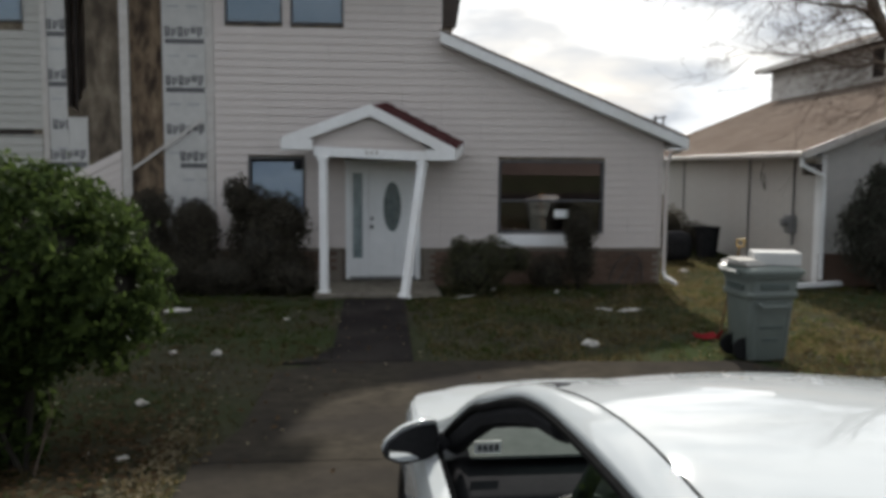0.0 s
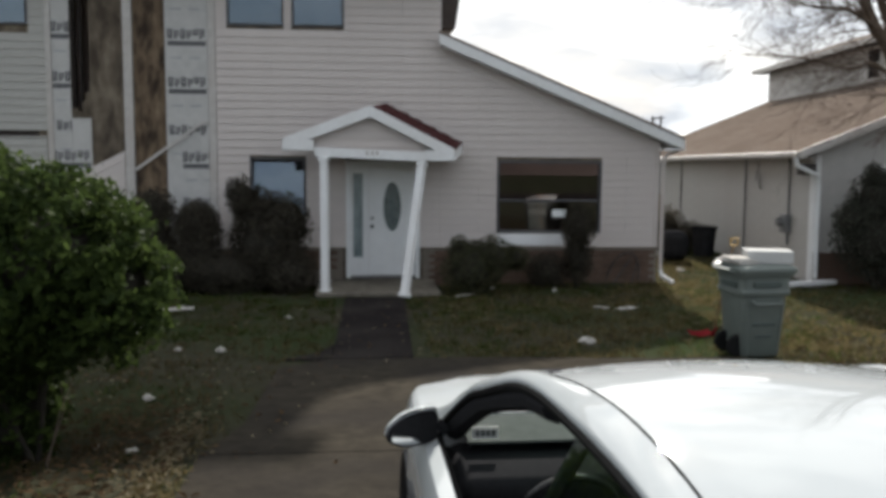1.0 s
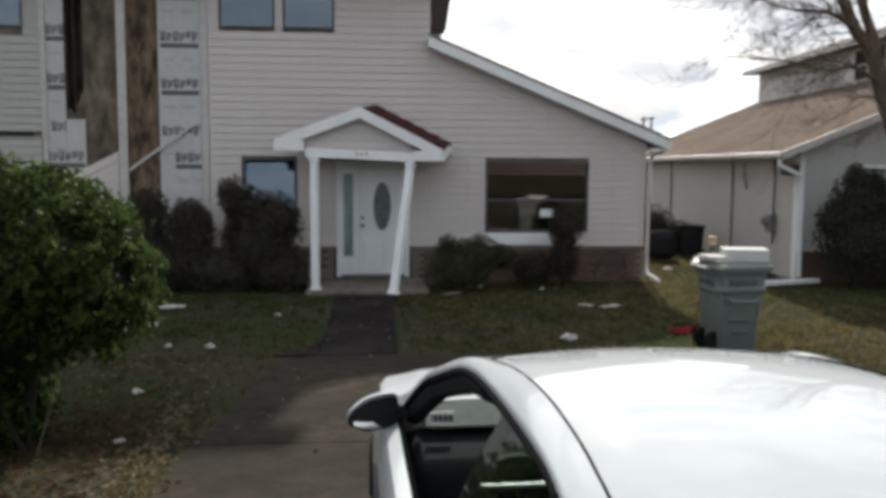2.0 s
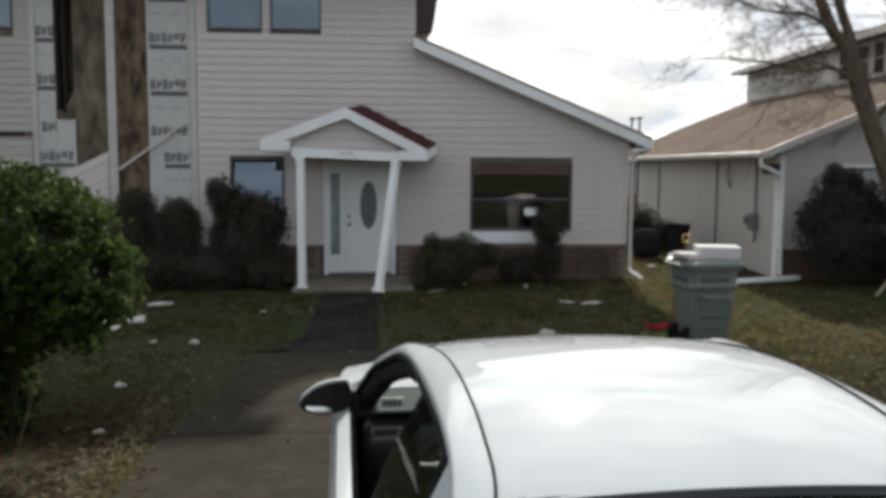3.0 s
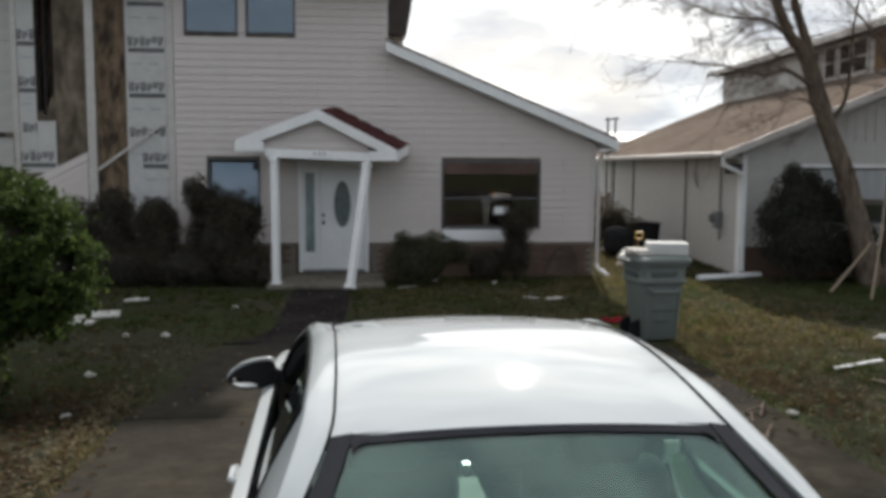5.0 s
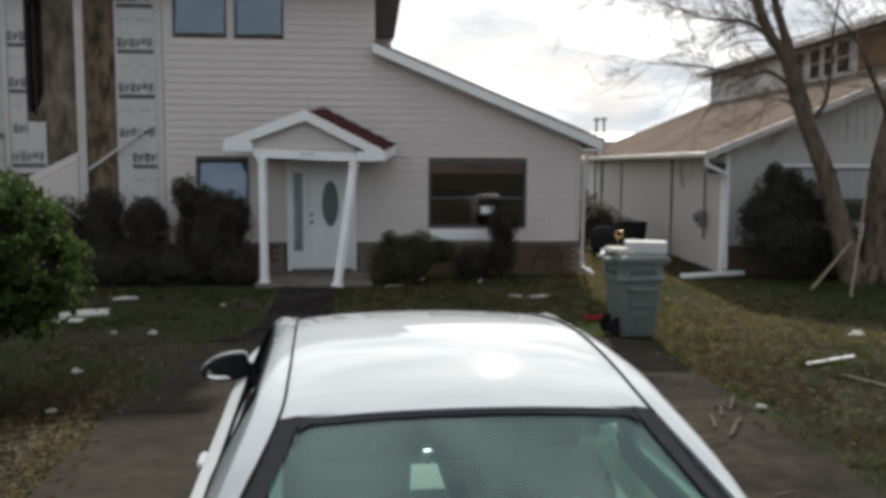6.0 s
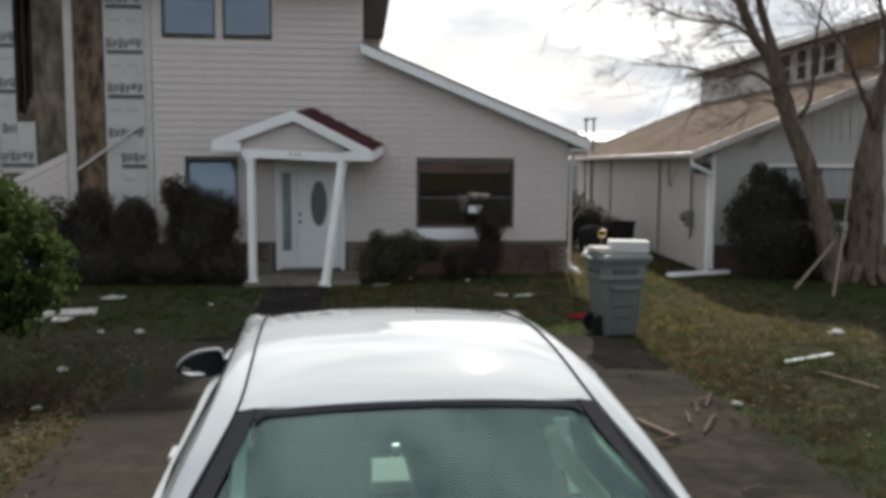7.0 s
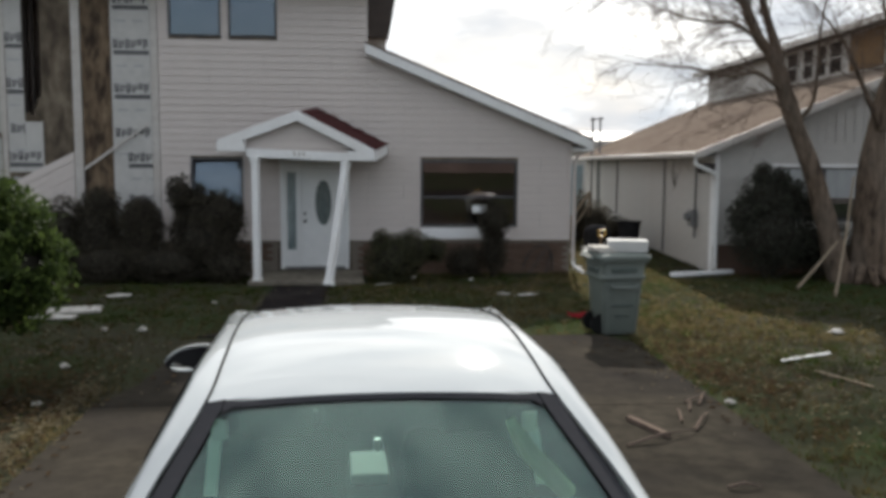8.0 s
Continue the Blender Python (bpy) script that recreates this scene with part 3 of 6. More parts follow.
part("wrap_sheet", bx(-3.38, -2.63, FY - 0.008, FY - 0.001, 0.6, 5.68), M_WRAP, wall_tall, "printed white house wrap", bevel=0.002)
part("wrap_sheet", bx(-5.355, -5.04, FY - 0.008, FY - 0.001, 1.9, 5.68), M_WRAP, wall_tall, "printed white house wrap", bevel=0.002)
part("wrap_sheet", bx(-5.035, -4.70, FY - 0.0085, FY - 0.001, 1.9, 2.92), M_WRAP, wall_tall, "torn printed white house wrap", bevel=0.002)
part("plywood_sheet", bx(-3.945, -3.385, FY - 0.012, FY - 0.001, 0.4, 5.68), M_PLY, wall_tall, "water stained plywood", bevel=0.002)
part("plywood_sheet", bx(-4.70, -4.115, FY - 0.012, FY - 0.001, 0.4, 5.68), M_PLY2, wall_tall, "water stained plywood", bevel=0.002)
part("sheathing_edge", bx(-5.03, -4.99, FY - 0.011, FY + 0.1, 3.05, 5.3), M_DARKWOOD, wall_tall)
for k, (a, b) in enumerate(((-5.02, -4.8), (-4.9, -4.72))):
    part("wall_stud", bx(a, a + 0.045, FY + 0.05, FY + 0.15, 3.05, 5.3), M_DARKWOOD, wall_tall)
# torn lower edge of the gap
rng = random.Random(12)
for k in range(9):
    x = -5.03 + 0.036 * k
    part("torn_splinter", bx(x, x + 0.034, FY - 0.013, FY + 0.004, 2.88, 3.0 + 0.30 * max(0.0, (k - 4) / 4) ** 0.7 + rng.uniform(0.0, 0.10)), M_PLY2, wall_tall)

# fallen siding courses hanging across the damage
for k in range(4):
    x0, z0 = -5.74 + 0.129 * k, 1.16 - 0.254 * k
    span = (-4.125 - x0) / math.cos(radians(27))
    ob = part("loose_siding", siding_mesh(0, span, 0, span + 0.145, 2 * COURSE), M_SIDING, wall_tall, "fallen siding course hanging askew")
    ob.matrix_local = Matrix.Translation((x0, FY - 0.022 - 0.004 * k, z0)) @ Matrix.Rotation(radians(-27), 4, "Y")
part("loose_strip", bx(0, 1.54, -0.010, 0.0, 0, 0.05, m=Matrix.Translation((-3.92, FY - 0.07, 1.94)) @ Matrix.Rotation(radians(-35.8), 4, "Y")), M_TRIM_OLD, wall_tall, "bent trim strip hanging askew")
part("starter_gap", bx(X_LEFT, -5.62, FY - 0.02, FY - 0.001, 2.57, 2.65), M_DARKWOOD, wall_tall, "dark gap between siding courses")


M_FAINT = mat("faint print", (0.30, 0.30, 0.31), (0.36, 0.36, 0.36), 0.6)


def wrap_print(x0, x1, z, tail, line=True):
    """Plain shapes in place of the printed marks: a row of barred blocks above a thick line."""
    n = 6
    w = 0.68 / n

    def mark(name, a, b, c, d, material, label):
        a, b = max(a, x0 + 0.004), min(b, x1 - 0.004)
        if b - a > 0.012:
            part(name, bx(a, b, FY - 0.0105, FY - 0.0085, c, d), material, wall_tall, label)

    for k in range(n):
        a, lo, hi = tail + k * w, z + 0.085 + 0.06 * (k == 4), z + 0.265 - 0.03 * (k in (1, 3))
        mark("print_block", a, a + 0.036, lo, hi, M_PRINT, "grey black printed bar")
        mark("print_block", a + 0.050, a + 0.088, lo + 0.045 * (k % 2), hi, M_PRINT, "grey black printed bar")
        mark("print_block", a + 0.036, a + 0.050, lo, lo + 0.05, M_PRINT, "grey black printed bar")
    if line:
        mark("print_line", tail, tail + 0.68, z - 0.04, z + 0.045, M_PRINT, "grey black printed line")
    for k in range(2):
        a = tail + 0.05 + 0.33 * k
        mark("print_small", a, a + 0.20, z - 0.27, z - 0.235, M_FAINT, "faint printed line")


for z in (5.10, 4.235, 3.38):
    wrap_print(-3.38, -2.63, z, -3.33)
wrap_print(-3.38, -2.63, 2.515, -3.33, line=False)
wrap_print(-3.38, -2.63, 2.03, -3.10)
wrap_print(-3.38, -2.63, 1.20, -3.10)
for z in (4.32, 3.45):
    wrap_print(-5.355, -5.04, z, -5.355)
wrap_print(-5.355, -5.04, 2.58, -5.30, line=False)
wrap_print(-5.355, -4.70, 2.04, -5.41)


# ---------------------------------------------------------------- windows
def window(name, o, label, mullions=(), rails=(), sill=False, frame_w=0.05, pane_mat=None, frame_mat=None):
    a, b, c, d = o
    w = thing(name, label, "window", kind="structure")
    fm = frame_mat or M_FRAME
    y0, y1 = FY - 0.035, FY + 0.09
    for nm, r in (("jamb", (a, a + frame_w, c, d)), ("jamb", (b - frame_w, b, c, d)), ("head", (a + frame_w, b - frame_w, d - frame_w, d)), ("sill_bar", (a + frame_w, b - frame_w, c, c + frame_w))):
        part(nm, bx(r[0], r[1], y0, y1, r[2], r[3]), fm, w, bevel=0.006)
    for u in mullions:
        part("mullion", bx(u - 0.02, u + 0.02, y0 + 0.015, y1 - 0.01, c + frame_w, d - frame_w), fm, w, bevel=0.004)
    for z in rails:
        part("rail", bx(a + frame_w, b - frame_w, y0 + 0.012, y1 - 0.012, z - 0.02, z + 0.02), fm, w, bevel=0.004)
    edges_u = [a + frame_w] + list(mullions) + [b - frame_w]
    edges_z = [c + frame_w] + list(rails) + [d - frame_w]
    for u0, u1 in zip(edges_u, edges_u[1:]):
        for z0, z1 in zip(edges_z, edges_z[1:]):
            p = part("pane", bx(u0 + 0.001, u1 - 0.001, FY + 0.03, FY + 0.036, z0 + 0.001, z1 - 0.001), pane_mat or M_GLASS, w)
            p.visible_shadow = False
    return w


win_pic = window("window_1", WIN_PIC, "wide dark picture window with a thin bronze frame", rails=(1.42,), pane_mat=M_GLASS_P)
win_low = window("window_2", WIN_LOW, "low front window reflecting blue sky behind a shrub", frame_w=0.045)
for ob in win_low.children:
    if ob.name.startswith("pane"):
        ob.matrix_local = Matrix.Translation((0, FY + 0.03, 1.0)) @ Matrix.Rotation(radians(-7), 4, "X") @ Matrix.Translation((0, -FY - 0.03, -1.0))
window("window_3", WIN_UP_A, "upper window with a dark frame reflecting sky", frame_w=0.045)
window("window_4", WIN_UP_B, "upper window with a dark frame reflecting sky", frame_w=0.045)
window("window_5", WIN_UP_L, "upper window beside the torn siding", frame_w=0.045)
part("casing", bx(WIN_UP_A[1] + 0.002, WIN_UP_B[0] - 0.002, FY - 0.036, FY - 0.001, WIN_UP_A[2] + 0.03, 5.5), M_SIDING, wall_tall, "beige mullion casing", bevel=0.004)
part("sill_board", bx(2.72, 4.0, FY - 0.07, FY - 0.032, 0.565, 0.785), M_TRIM, win_pic, "white board below the window", bevel=0.01)
part("apron", bx(2.70, 4.72, FY - 0.024, FY - 0.001, 0.73, 0.799), M_SIDING, win_pic, "beige apron strip")
solid("paper_sign", bx(3.78, 4.06, FY + 0.012, FY + 0.016, 1.10, 1.25), M_PAPER, "small white paper stuck on the picture window", "sign")


# ---------------------------------------------------------------- door and porch
def build_door():
    d = thing("door_1", "white entry door with an oval glass and a sidelight", "door", kind="structure")
    y0, y1 = FY - 0.045, FY + 0.11
    part("jamb", bx(-0.14, -0.06, y0, y1, -0.05, 2.08), M_DOOR, d, bevel=0.006)
    part("jamb", bx(1.16, 1.24, y0, y1, -0.05, 2.08), M_DOOR, d, bevel=0.006)
    part("head_casing", bx(-0.16, 1.26, FY - 0.05, FY - 0.001, 2.081, 2.165), M_DOOR, d, bevel=0.005)
    part("head_jamb", bx(-0.06, 1.16, y0, y1, 2.0, 2.08), M_DOOR, d, bevel=0.006)
    part("mullion_post", bx(0.22, 0.28, y0 + 0.01, y1, 0.0, 2.0), M_DOOR, d, bevel=0.006)
    part("threshold", bx(-0.06, 1.16, y0 - 0.03, y1, -0.05, -0.002), M_GREYMETAL, d, bevel=0.006)
    # sidelight: a panel round a tall glass
    bm = bmesh.new()
    wall_cells(bm, [-0.06, 0.22], [0.0, 2.0], [(-0.01, 0.17, 0.34, 1.92)], FY + 0.0, FY + 0.05)
    side = part("sidelight", bm, M_DOOR, d)
    part("sidelight_glass", bx(-0.008, 0.168, FY + 0.02, FY + 0.026, 0.342, 1.918), M_SIDEGLASS, side, "etched sidelight glass")
    part("sidelight_bead", bx(-0.06, 0.22, FY - 0.012, FY - 0.001, 0.06, 0.26), M_DOOR, side, bevel=0.008)
    # leaf with raised panels and oval
    leaf = part("door_leaf", rounded_box(0.285, 1.155, FY + 0.0, FY + 0.045, 0.004, 1.995, 0.006), M_DOOR, d)
    cx, cz, rx, rz = 0.72, 1.30, 0.165, 0.46
    n = 40
    bm = bmesh.new()
    rows = []
    for rr, yy in ((1.22, FY - 0.002), (1.20, FY - 0.02), (1.02, FY - 0.02), (1.0, FY - 0.004)):
        rows.append([(cx + rx * rr * math.cos(a), yy, cz + (rz + rx * (rr - 1)) * math.sin(a)) for a in (2 * math.pi * k / n for k in range(n))])
    loft(bm, rows, closed=True)
    part("oval_trim", bm, M_DOOR, leaf, "white oval moulding", smoothed=True)
    bm = bmesh.new()
    ring = [(cx + rx * math.cos(a), FY - 0.005, cz + rz * math.sin(a)) for a in (2 * math.pi * k / n for k in range(n))]
    bm.faces.new([bm.verts.new(p) for p in ring])
    ext = bmesh.ops.extrude_face_region(bm, geom=bm.faces[:])
    for v in ext["geom"]:
        if isinstance(v, bmesh.types.BMVert):
            v.co.y += 0.004
    part("oval_glass", bm, M_DOORGLASS, leaf, "etched oval glass")
    for sx in (-1, 1):
        pts = []
        for k in range(15):
            f = -0.9 + 1.8 * k / 14
            pts.append((cx + sx * 0.5 * rx * math.cos(f * 1.57) , FY - 0.008, cz + rz * 0.95 * f))
        part("lead_came", tb(pts, 0.004, 5), M_GREYMETAL, leaf, "lead line in the oval glass")
    for x0, x1 in ((0.37, 0.68), (0.76, 1.07)):
        part("raised_panel", rounded_box(x0, x1, FY - 0.014, FY + 0.004, 0.18, 0.66, 0.010), M_DOOR, leaf)
    for z, r in ((0.93, 0.032), (1.08, 0.028)):
        lock = part("knob" if z < 1 else "deadbolt", tb([(0.345, FY - 0.004, z), (0.345, FY - 0.02, z), (0.345, FY - 0.04, z), (0.345, FY - 0.075, z)], [r * 1.1, r * 0.5, r, r * 0.7], 12), M_BLACK, leaf, "black lock", smoothed=True)
    return d


build_door()
PY = 15.62


def build_porch():
    p = thing("porch", "white gabled entry porch with a leaning post", "porch", kind="structure")
    ax, az = 0.28, 3.08
    le, re = (-1.18, 2.53), (1.70, 2.37)
    # shingled slopes in courses
    for side, e in (("l", le), ("r", re)):
        deck = bmesh.new()
        dx, dz = e[0] - ax, e[1] - az
        vs = []
        for y in (PY - 0.06, FY - 0.002):
            vs += [deck.verts.new((ax, y, az)), deck.verts.new((e[0], y, e[1])), deck.verts.new((e[0], y, e[1] - 0.05)), deck.verts.new((ax, y, az - 0.05))]
        for f in ((0, 1, 2, 3), (7, 6, 5, 4), (0, 4, 5, 1), (1, 5, 6, 2), (2, 6, 7, 3), (3, 7, 4, 0)):
            deck.faces.new([vs[i] for i in f])
        roof = part("roof_slope", deck, M_SOFFIT, p, "dark red shingled slope")
        rows, n = 11, 7
        up = Vector((-dz, 0, dx)).normalized()
        if up.z < 0:
            up = -up
        for r in range(rows):
            f0, f1 = r / rows, (r + 1.25) / rows
            f1 = min(f1, 1.012)
            for k in range(n):
                y0 = PY - 0.075 + (FY - PY + 0.07) * (k - 0.5 * (r % 2)) / n
                y1 = y0 + (FY - PY + 0.07) / n - 0.006
                y0, y1 = max(y0, PY - 0.075), min(y1, FY - 0.012)
                if y1 - y0 < 0.02:
                    continue
                sh = bmesh.new()
                pa, pb = Vector((ax + dx * f0, 0, az + dz * f0)) + up * 0.004, Vector((ax + dx * f1, 0, az + dz * f1)) + up * 0.022
                q = []
                for y in (y0, y1):
                    q += [sh.verts.new((pa.x, y, pa.z)), sh.verts.new((pb.x, y, pb.z)), sh.verts.new((pb.x, y, pb.z - 0.014)), sh.verts.new((pa.x, y, pa.z - 0.003))]
                for f in ((0, 1, 2, 3), (7, 6, 5, 4), (0, 4, 5, 1), (1, 5, 6, 2), (2, 6, 7, 3), (3, 7, 4, 0)):
                    sh.faces.new([q[i] for i in f])
                part("shingle", sh, M_SHINGLE_RED, roof)
        # fascia board along the front and the eave
        fx = bmesh.new()
        box_vs = []
        for y in (PY - 0.11, PY - 0.065):
            for (x, z, t) in ((ax, az, 0.02), (e[0], e[1], 0.02)):
                box_vs += [fx.verts.new((x, y, z + t)), fx.verts.new((x, y, z - 0.170))]
        for f in ((0, 2, 3, 1), (4, 5, 7, 6), (0, 4, 6, 2), (1, 3, 7, 5), (0, 1, 5, 4), (2, 6, 7, 3)):
            fx.faces.new([box_vs[i] for i in f])
        part("gable_fascia", fx, M_TRIM, p, "white gable fascia", bevel=0.005)
        x0, x1 = (e[0] - 0.02, e[0] + 0.012) if side == "l" else (e[0] - 0.012, e[0] + 0.02)
        part("eave_fascia", bx(x0, x1, PY - 0.064, FY - 0.02, e[1] - 0.20, e[1] + 0.005), M_TRIM, p, "white eave fascia", bevel=0.004)
        inner = -0.66 if side == "l" else 1.20
        part("eave_box", bx(min(inner, e[0]) + 0.015, max(inner, e[0]) - 0.015, PY - 0.062, FY - 0.02, e[1] - 0.198, e[1] - 0.18), M_TRIM, p, "white boxed soffit")
        part("eave_return", bx(min(inner, e[0]) + 0.012, max(inner, e[0]) - 0.012, PY - 0.113, PY - 0.03, e[1] - 0.185, e[1] - 0.012), M_TRIM, p, "white boxed eave end")
    # gable infill of siding, beam, ceiling
    gz = 2.42
    bm = bmesh.new()
    vs = [bm.verts.new(v) for v in ((-0.68, PY + 0.055, gz - 0.1), (1.22, PY + 0.055, gz - 0.16), (1.22, PY + 0.055, 2.60), (ax, PY + 0.055, az - 0.05), (-0.68, PY + 0.055, 2.70))]
    bm.faces.new(vs)
    ext = bmesh.ops.extrude_face_region(bm, geom=bm.faces[:])
    for v in ext["geom"]:
        if isinstance(v, bmesh.types.BMVert):
            v.co.y += 0.06
    holder = part("gable_wall", bm, M_SIDING, p)
    g = Matrix.Translation((0, PY + 0.054, 0))
    clad(holder, M_SIDING, g, 2.40, 3.02, lambda z: max(-0.66, ax - (az - 0.06 - z) / 0.432), lambda z: min(1.20, ax + (az - 0.06 - z) / 0.534), [])
    beam = bmesh.new()
    v = box(beam, -0.66, 1.22, PY - 0.075, PY + 0.05, 2.24, 2.40)
    for q in v:
        if q.co.x > 0:
            q.co.z -= 0.075
    part("beam", beam, M_TRIM, p, "white porch beam sagging to one side", bevel=0.006)
    for x, yy in ((-0.62, 0), (1.12, 1)):
        part("side_beam", bx(x, x + 0.09, PY + 0.055, FY - 0.03, 2.20 - 0.06 * yy, 2.36 - 0.06 * yy), M_TRIM, p, bevel=0.005)
    part("porch_ceiling", bx(-0.52, 1.115, PY + 0.055, FY - 0.03, 2.29, 2.31), M_TRIM_OLD, p, "weathered porch ceiling")
    for k in range(3):
        part("number_bar", bx(0.20 + 0.085 * k, 0.25 + 0.085 * k, PY - 0.082, PY - 0.076, 2.27, 2.335), M_TRIM_OLD, p, "grey bar")
    for name, top, foot in (("post", (-0.50, PY - 0.01, 2.25), (-0.49, PY + 0.02, -0.11)), ("post", (1.175, PY - 0.01, 2.17), (0.845, 15.12, -0.10))):
        t, f = Vector(top), Vector(foot)
        d = (t - f).normalized()
        rot = Matrix.Translation(f) @ d.to_track_quat("Z", "Y").to_matrix().to_4x4()
        L = (t - f).length
        post = part(name, rounded_box(-0.062, 0.062, -0.062, 0.062, 0.0, L, 0.008, m=rot), M_TRIM, p, "white square post")
        part("post_foot", rounded_box(-0.085, 0.085, -0.085, 0.085, 0.0, 0.07, 0.008, m=rot), M_TRIM, post)
        part("post_cap", rounded_box(-0.080, 0.080, -0.080, 0.080, L - 0.09, L - 0.02, 0.008, m=rot), M_TRIM, post)
    part("porch_slab", rounded_box(-0.66, 1.50, PY - 0.16, FY - 0.03, -0.3, -0.075, 0.015), M_STEP, p, "worn concrete porch slab")
    # the roof has twisted: it is carried back to the wall higher and to one side
    for ob in p.children_recursive:
        if ob.name.split(".")[0] in ("roof_slope", "shingle", "eave_fascia", "eave_box"):
            for v in ob.data.vertices:
                k = max(0.0, (v.co.y - PY + 0.06) / (FY - PY))
                v.co.x += 0.31 * k
                v.co.z += 0.13 * k
    return p


build_porch()

# downspout at the wing's corner
ds = thing("downspout", "beige downspout with a white outlet at the wing", "downspout")
part("gutter_elbow", tb([(6.18, 16.95, 2.42), (6.14, 16.98, 2.36), (5.98, 17.0, 2.32), (5.92, 17.0, 2.15)], 0.036, 8), M_SIDING, ds, smoothed=True)
part("pipe", rounded_box(5.885, 5.95, 16.985, 17.045, 0.05, 2.2, 0.01), M_SIDING, ds, "beige painted pipe")
part("outlet", tb([(5.92, 17.0, 0.08), (5.93, 16.96, -0.02), (6.05, 16.62, -0.11)], 0.038, 8), M_TRIM, ds, smoothed=True)


# ---------------------------------------------------------------- neighbouring house
NX, NY, NLEN = 0.0, 0.0, 14.3     # its near corner is the origin of the house
HOUSE_N = pose(8.86, 16.86, 0.0, -1.1, 0, -4.5)


def build_neighbour():
    h = thing("neighbour_house", "pale sided house with a tan shingle roof and an upper storey", "house", at=HOUSE_N)
    side = part("side_wall", bx(NX, NX + 0.15, NY, NLEN, -0.3, 2.36), M_SIDING_N, h, "pale sided side wall")
    rot = Matrix.Translation((NX - 0.001, 0, 0)) @ Matrix.Rotation(radians(-90), 4, "Z")
    clad(side, M_SIDING_N, rot, -0.1, 2.30, lambda z: -NLEN + 0.05, lambda z: -0.002, [], seams=[(-4.0, -7.5, -11.0), (-1.8, -5.6, -9.2)])
    front_z = 3.9
    fw = bmesh.new()
    nwin = (NX + 1.24, NX + 3.6, 0.95, 2.08)
    wall_cells(fw, [NX, NX + 9.0], [-0.3, 6.0], [nwin], NY - 0.15, NY - 0.001)
    bmesh.ops.bisect_plane(fw, geom=fw.verts[:] + fw.edges[:] + fw.faces[:], plane_co=(NX, 0, 2.46), plane_no=(-0.405, 0, 1), clear_outer=True)
    front = part("front_wall", fw, M_SIDING_N, h, "grey sided gable wall")
    clad(front, M_SIDING_N, Matrix.Translation((0, NY - 0.151, 0)), 0.42, 3.6, lambda z: NX + max(0, (z - 2.36) / 0.40), lambda z: NX + 9.0, [nwin])
    for k in range(30):
        xb = NX + 1.3 + 0.2 * k
        part("gable_batten", bx(xb, xb + 0.025, NY - 0.186, NY - 0.172, 2.62, min(2.62 + 0.4 * (xb - NX - 0.75), 5.6)), M_SIDING_N, front)
    part("brick_base", bx(NX - 0.02, NX + 9.0, NY - 0.20, NY - 0.152, -0.3, 0.45), M_BRICK, h, "dark brick base")
    part("corner_trim", bx(NX - 0.03, NX + 0.08, NY - 0.19, NY + 0.06, -0.2, 2.32), M_TRIM, h, bevel=0.005)
    # front window with pale blind and dark lower sash
    w = part("window", bx(nwin[0] - 0.06, nwin[1] + 0.06, NY - 0.19, NY - 0.153, nwin[3], nwin[3] + 0.07), M_TRIM, h, "wide front window with a pale blind")
    for a, b, c, d in ((nwin[0], nwin[0] + 0.05, nwin[2], nwin[3]), (nwin[1] - 0.05, nwin[1], nwin[2], nwin[3]), (NX + 2.27, NX + 2.33, nwin[2], nwin[3]), (nwin[0], nwin[1], nwin[2], nwin[2] + 0.05)):
        part("window_frame", bx(a, b, NY - 0.185, NY - 0.05, c, d), M_FRAME, w)
    for a, b in ((nwin[0] + 0.06, NX + 2.26), (NX + 2.34, nwin[1] - 0.06)):
        part("blind", bx(a, b, NY - 0.125, NY - 0.112, 1.44, 2.04), M_CURTAIN, w, "pale blind behind the upper pane")
        part("pane", bx(a, b, NY - 0.10, NY - 0.095, nwin[2] + 0.05, nwin[3]), M_GLASS, w)
    part("room_back", bx(nwin[0] - 0.3, nwin[1] + 0.3, NY + 0.8, NY + 0.9, 0.0, 2.3), M_ROOM, w)
    # roof: slope rising from the eave, with shingle courses
    y0, y1 = NY - 0.55, NLEN + 0.35
    ex, ez, sl = NX - 0.45, 2.39, 0.408
    rf = bmesh.new()
    top_x = NX + 9.2
    vs = []
    for y in (y0, y1):
        for x in (ex, top_x):
            for t in (0, -0.12):
                vs.append(rf.verts.new((x, y, ez + sl * (x - ex) + t)))
    for f in ((0, 2, 3, 1), (4, 5, 7, 6), (0, 4, 6, 2), (1, 3, 7, 5), (0, 1, 5, 4), (2, 6, 7, 3)):
        rf.faces.new([vs[i] for i in f])
    roof = part("roof", rf, M_SHINGLE_TAN, h, "tan brown shingle roof")
    rng = random.Random(8)
    cs = bmesh.new()
    row = 0
    x = ex
    while x < ex + 5.2:
        y = y0 - rng.uniform(0, 0.3)
        while y < y1:
            ya, yb = max(y, y0), min(y + 0.33, y1)
            if yb - ya > 0.05:
                za, zb = ez + sl * (x - ex), ez + sl * (x + 0.16 - ex)
                a = [cs.verts.new(v) for v in ((x - 0.02, ya, za + 0.010), (x - 0.02, yb - 0.008, za + 0.010), (x + 0.16, yb - 0.008, zb + 0.003), (x + 0.16, ya, zb + 0.003), (x - 0.02, ya, za - 0.004), (x - 0.02, yb - 0.008, za - 0.004))]
                cs.faces.new(a[:4])
                cs.faces.new((a[0], a[4], a[5], a[1]))
            y += 0.335
        x += 0.155
        row += 1
    sh = part("shingle_cover", cs, M_SHINGLE_ISL, roof, "tan brown shingle courses")
    tagged(sh, kind="stuff")
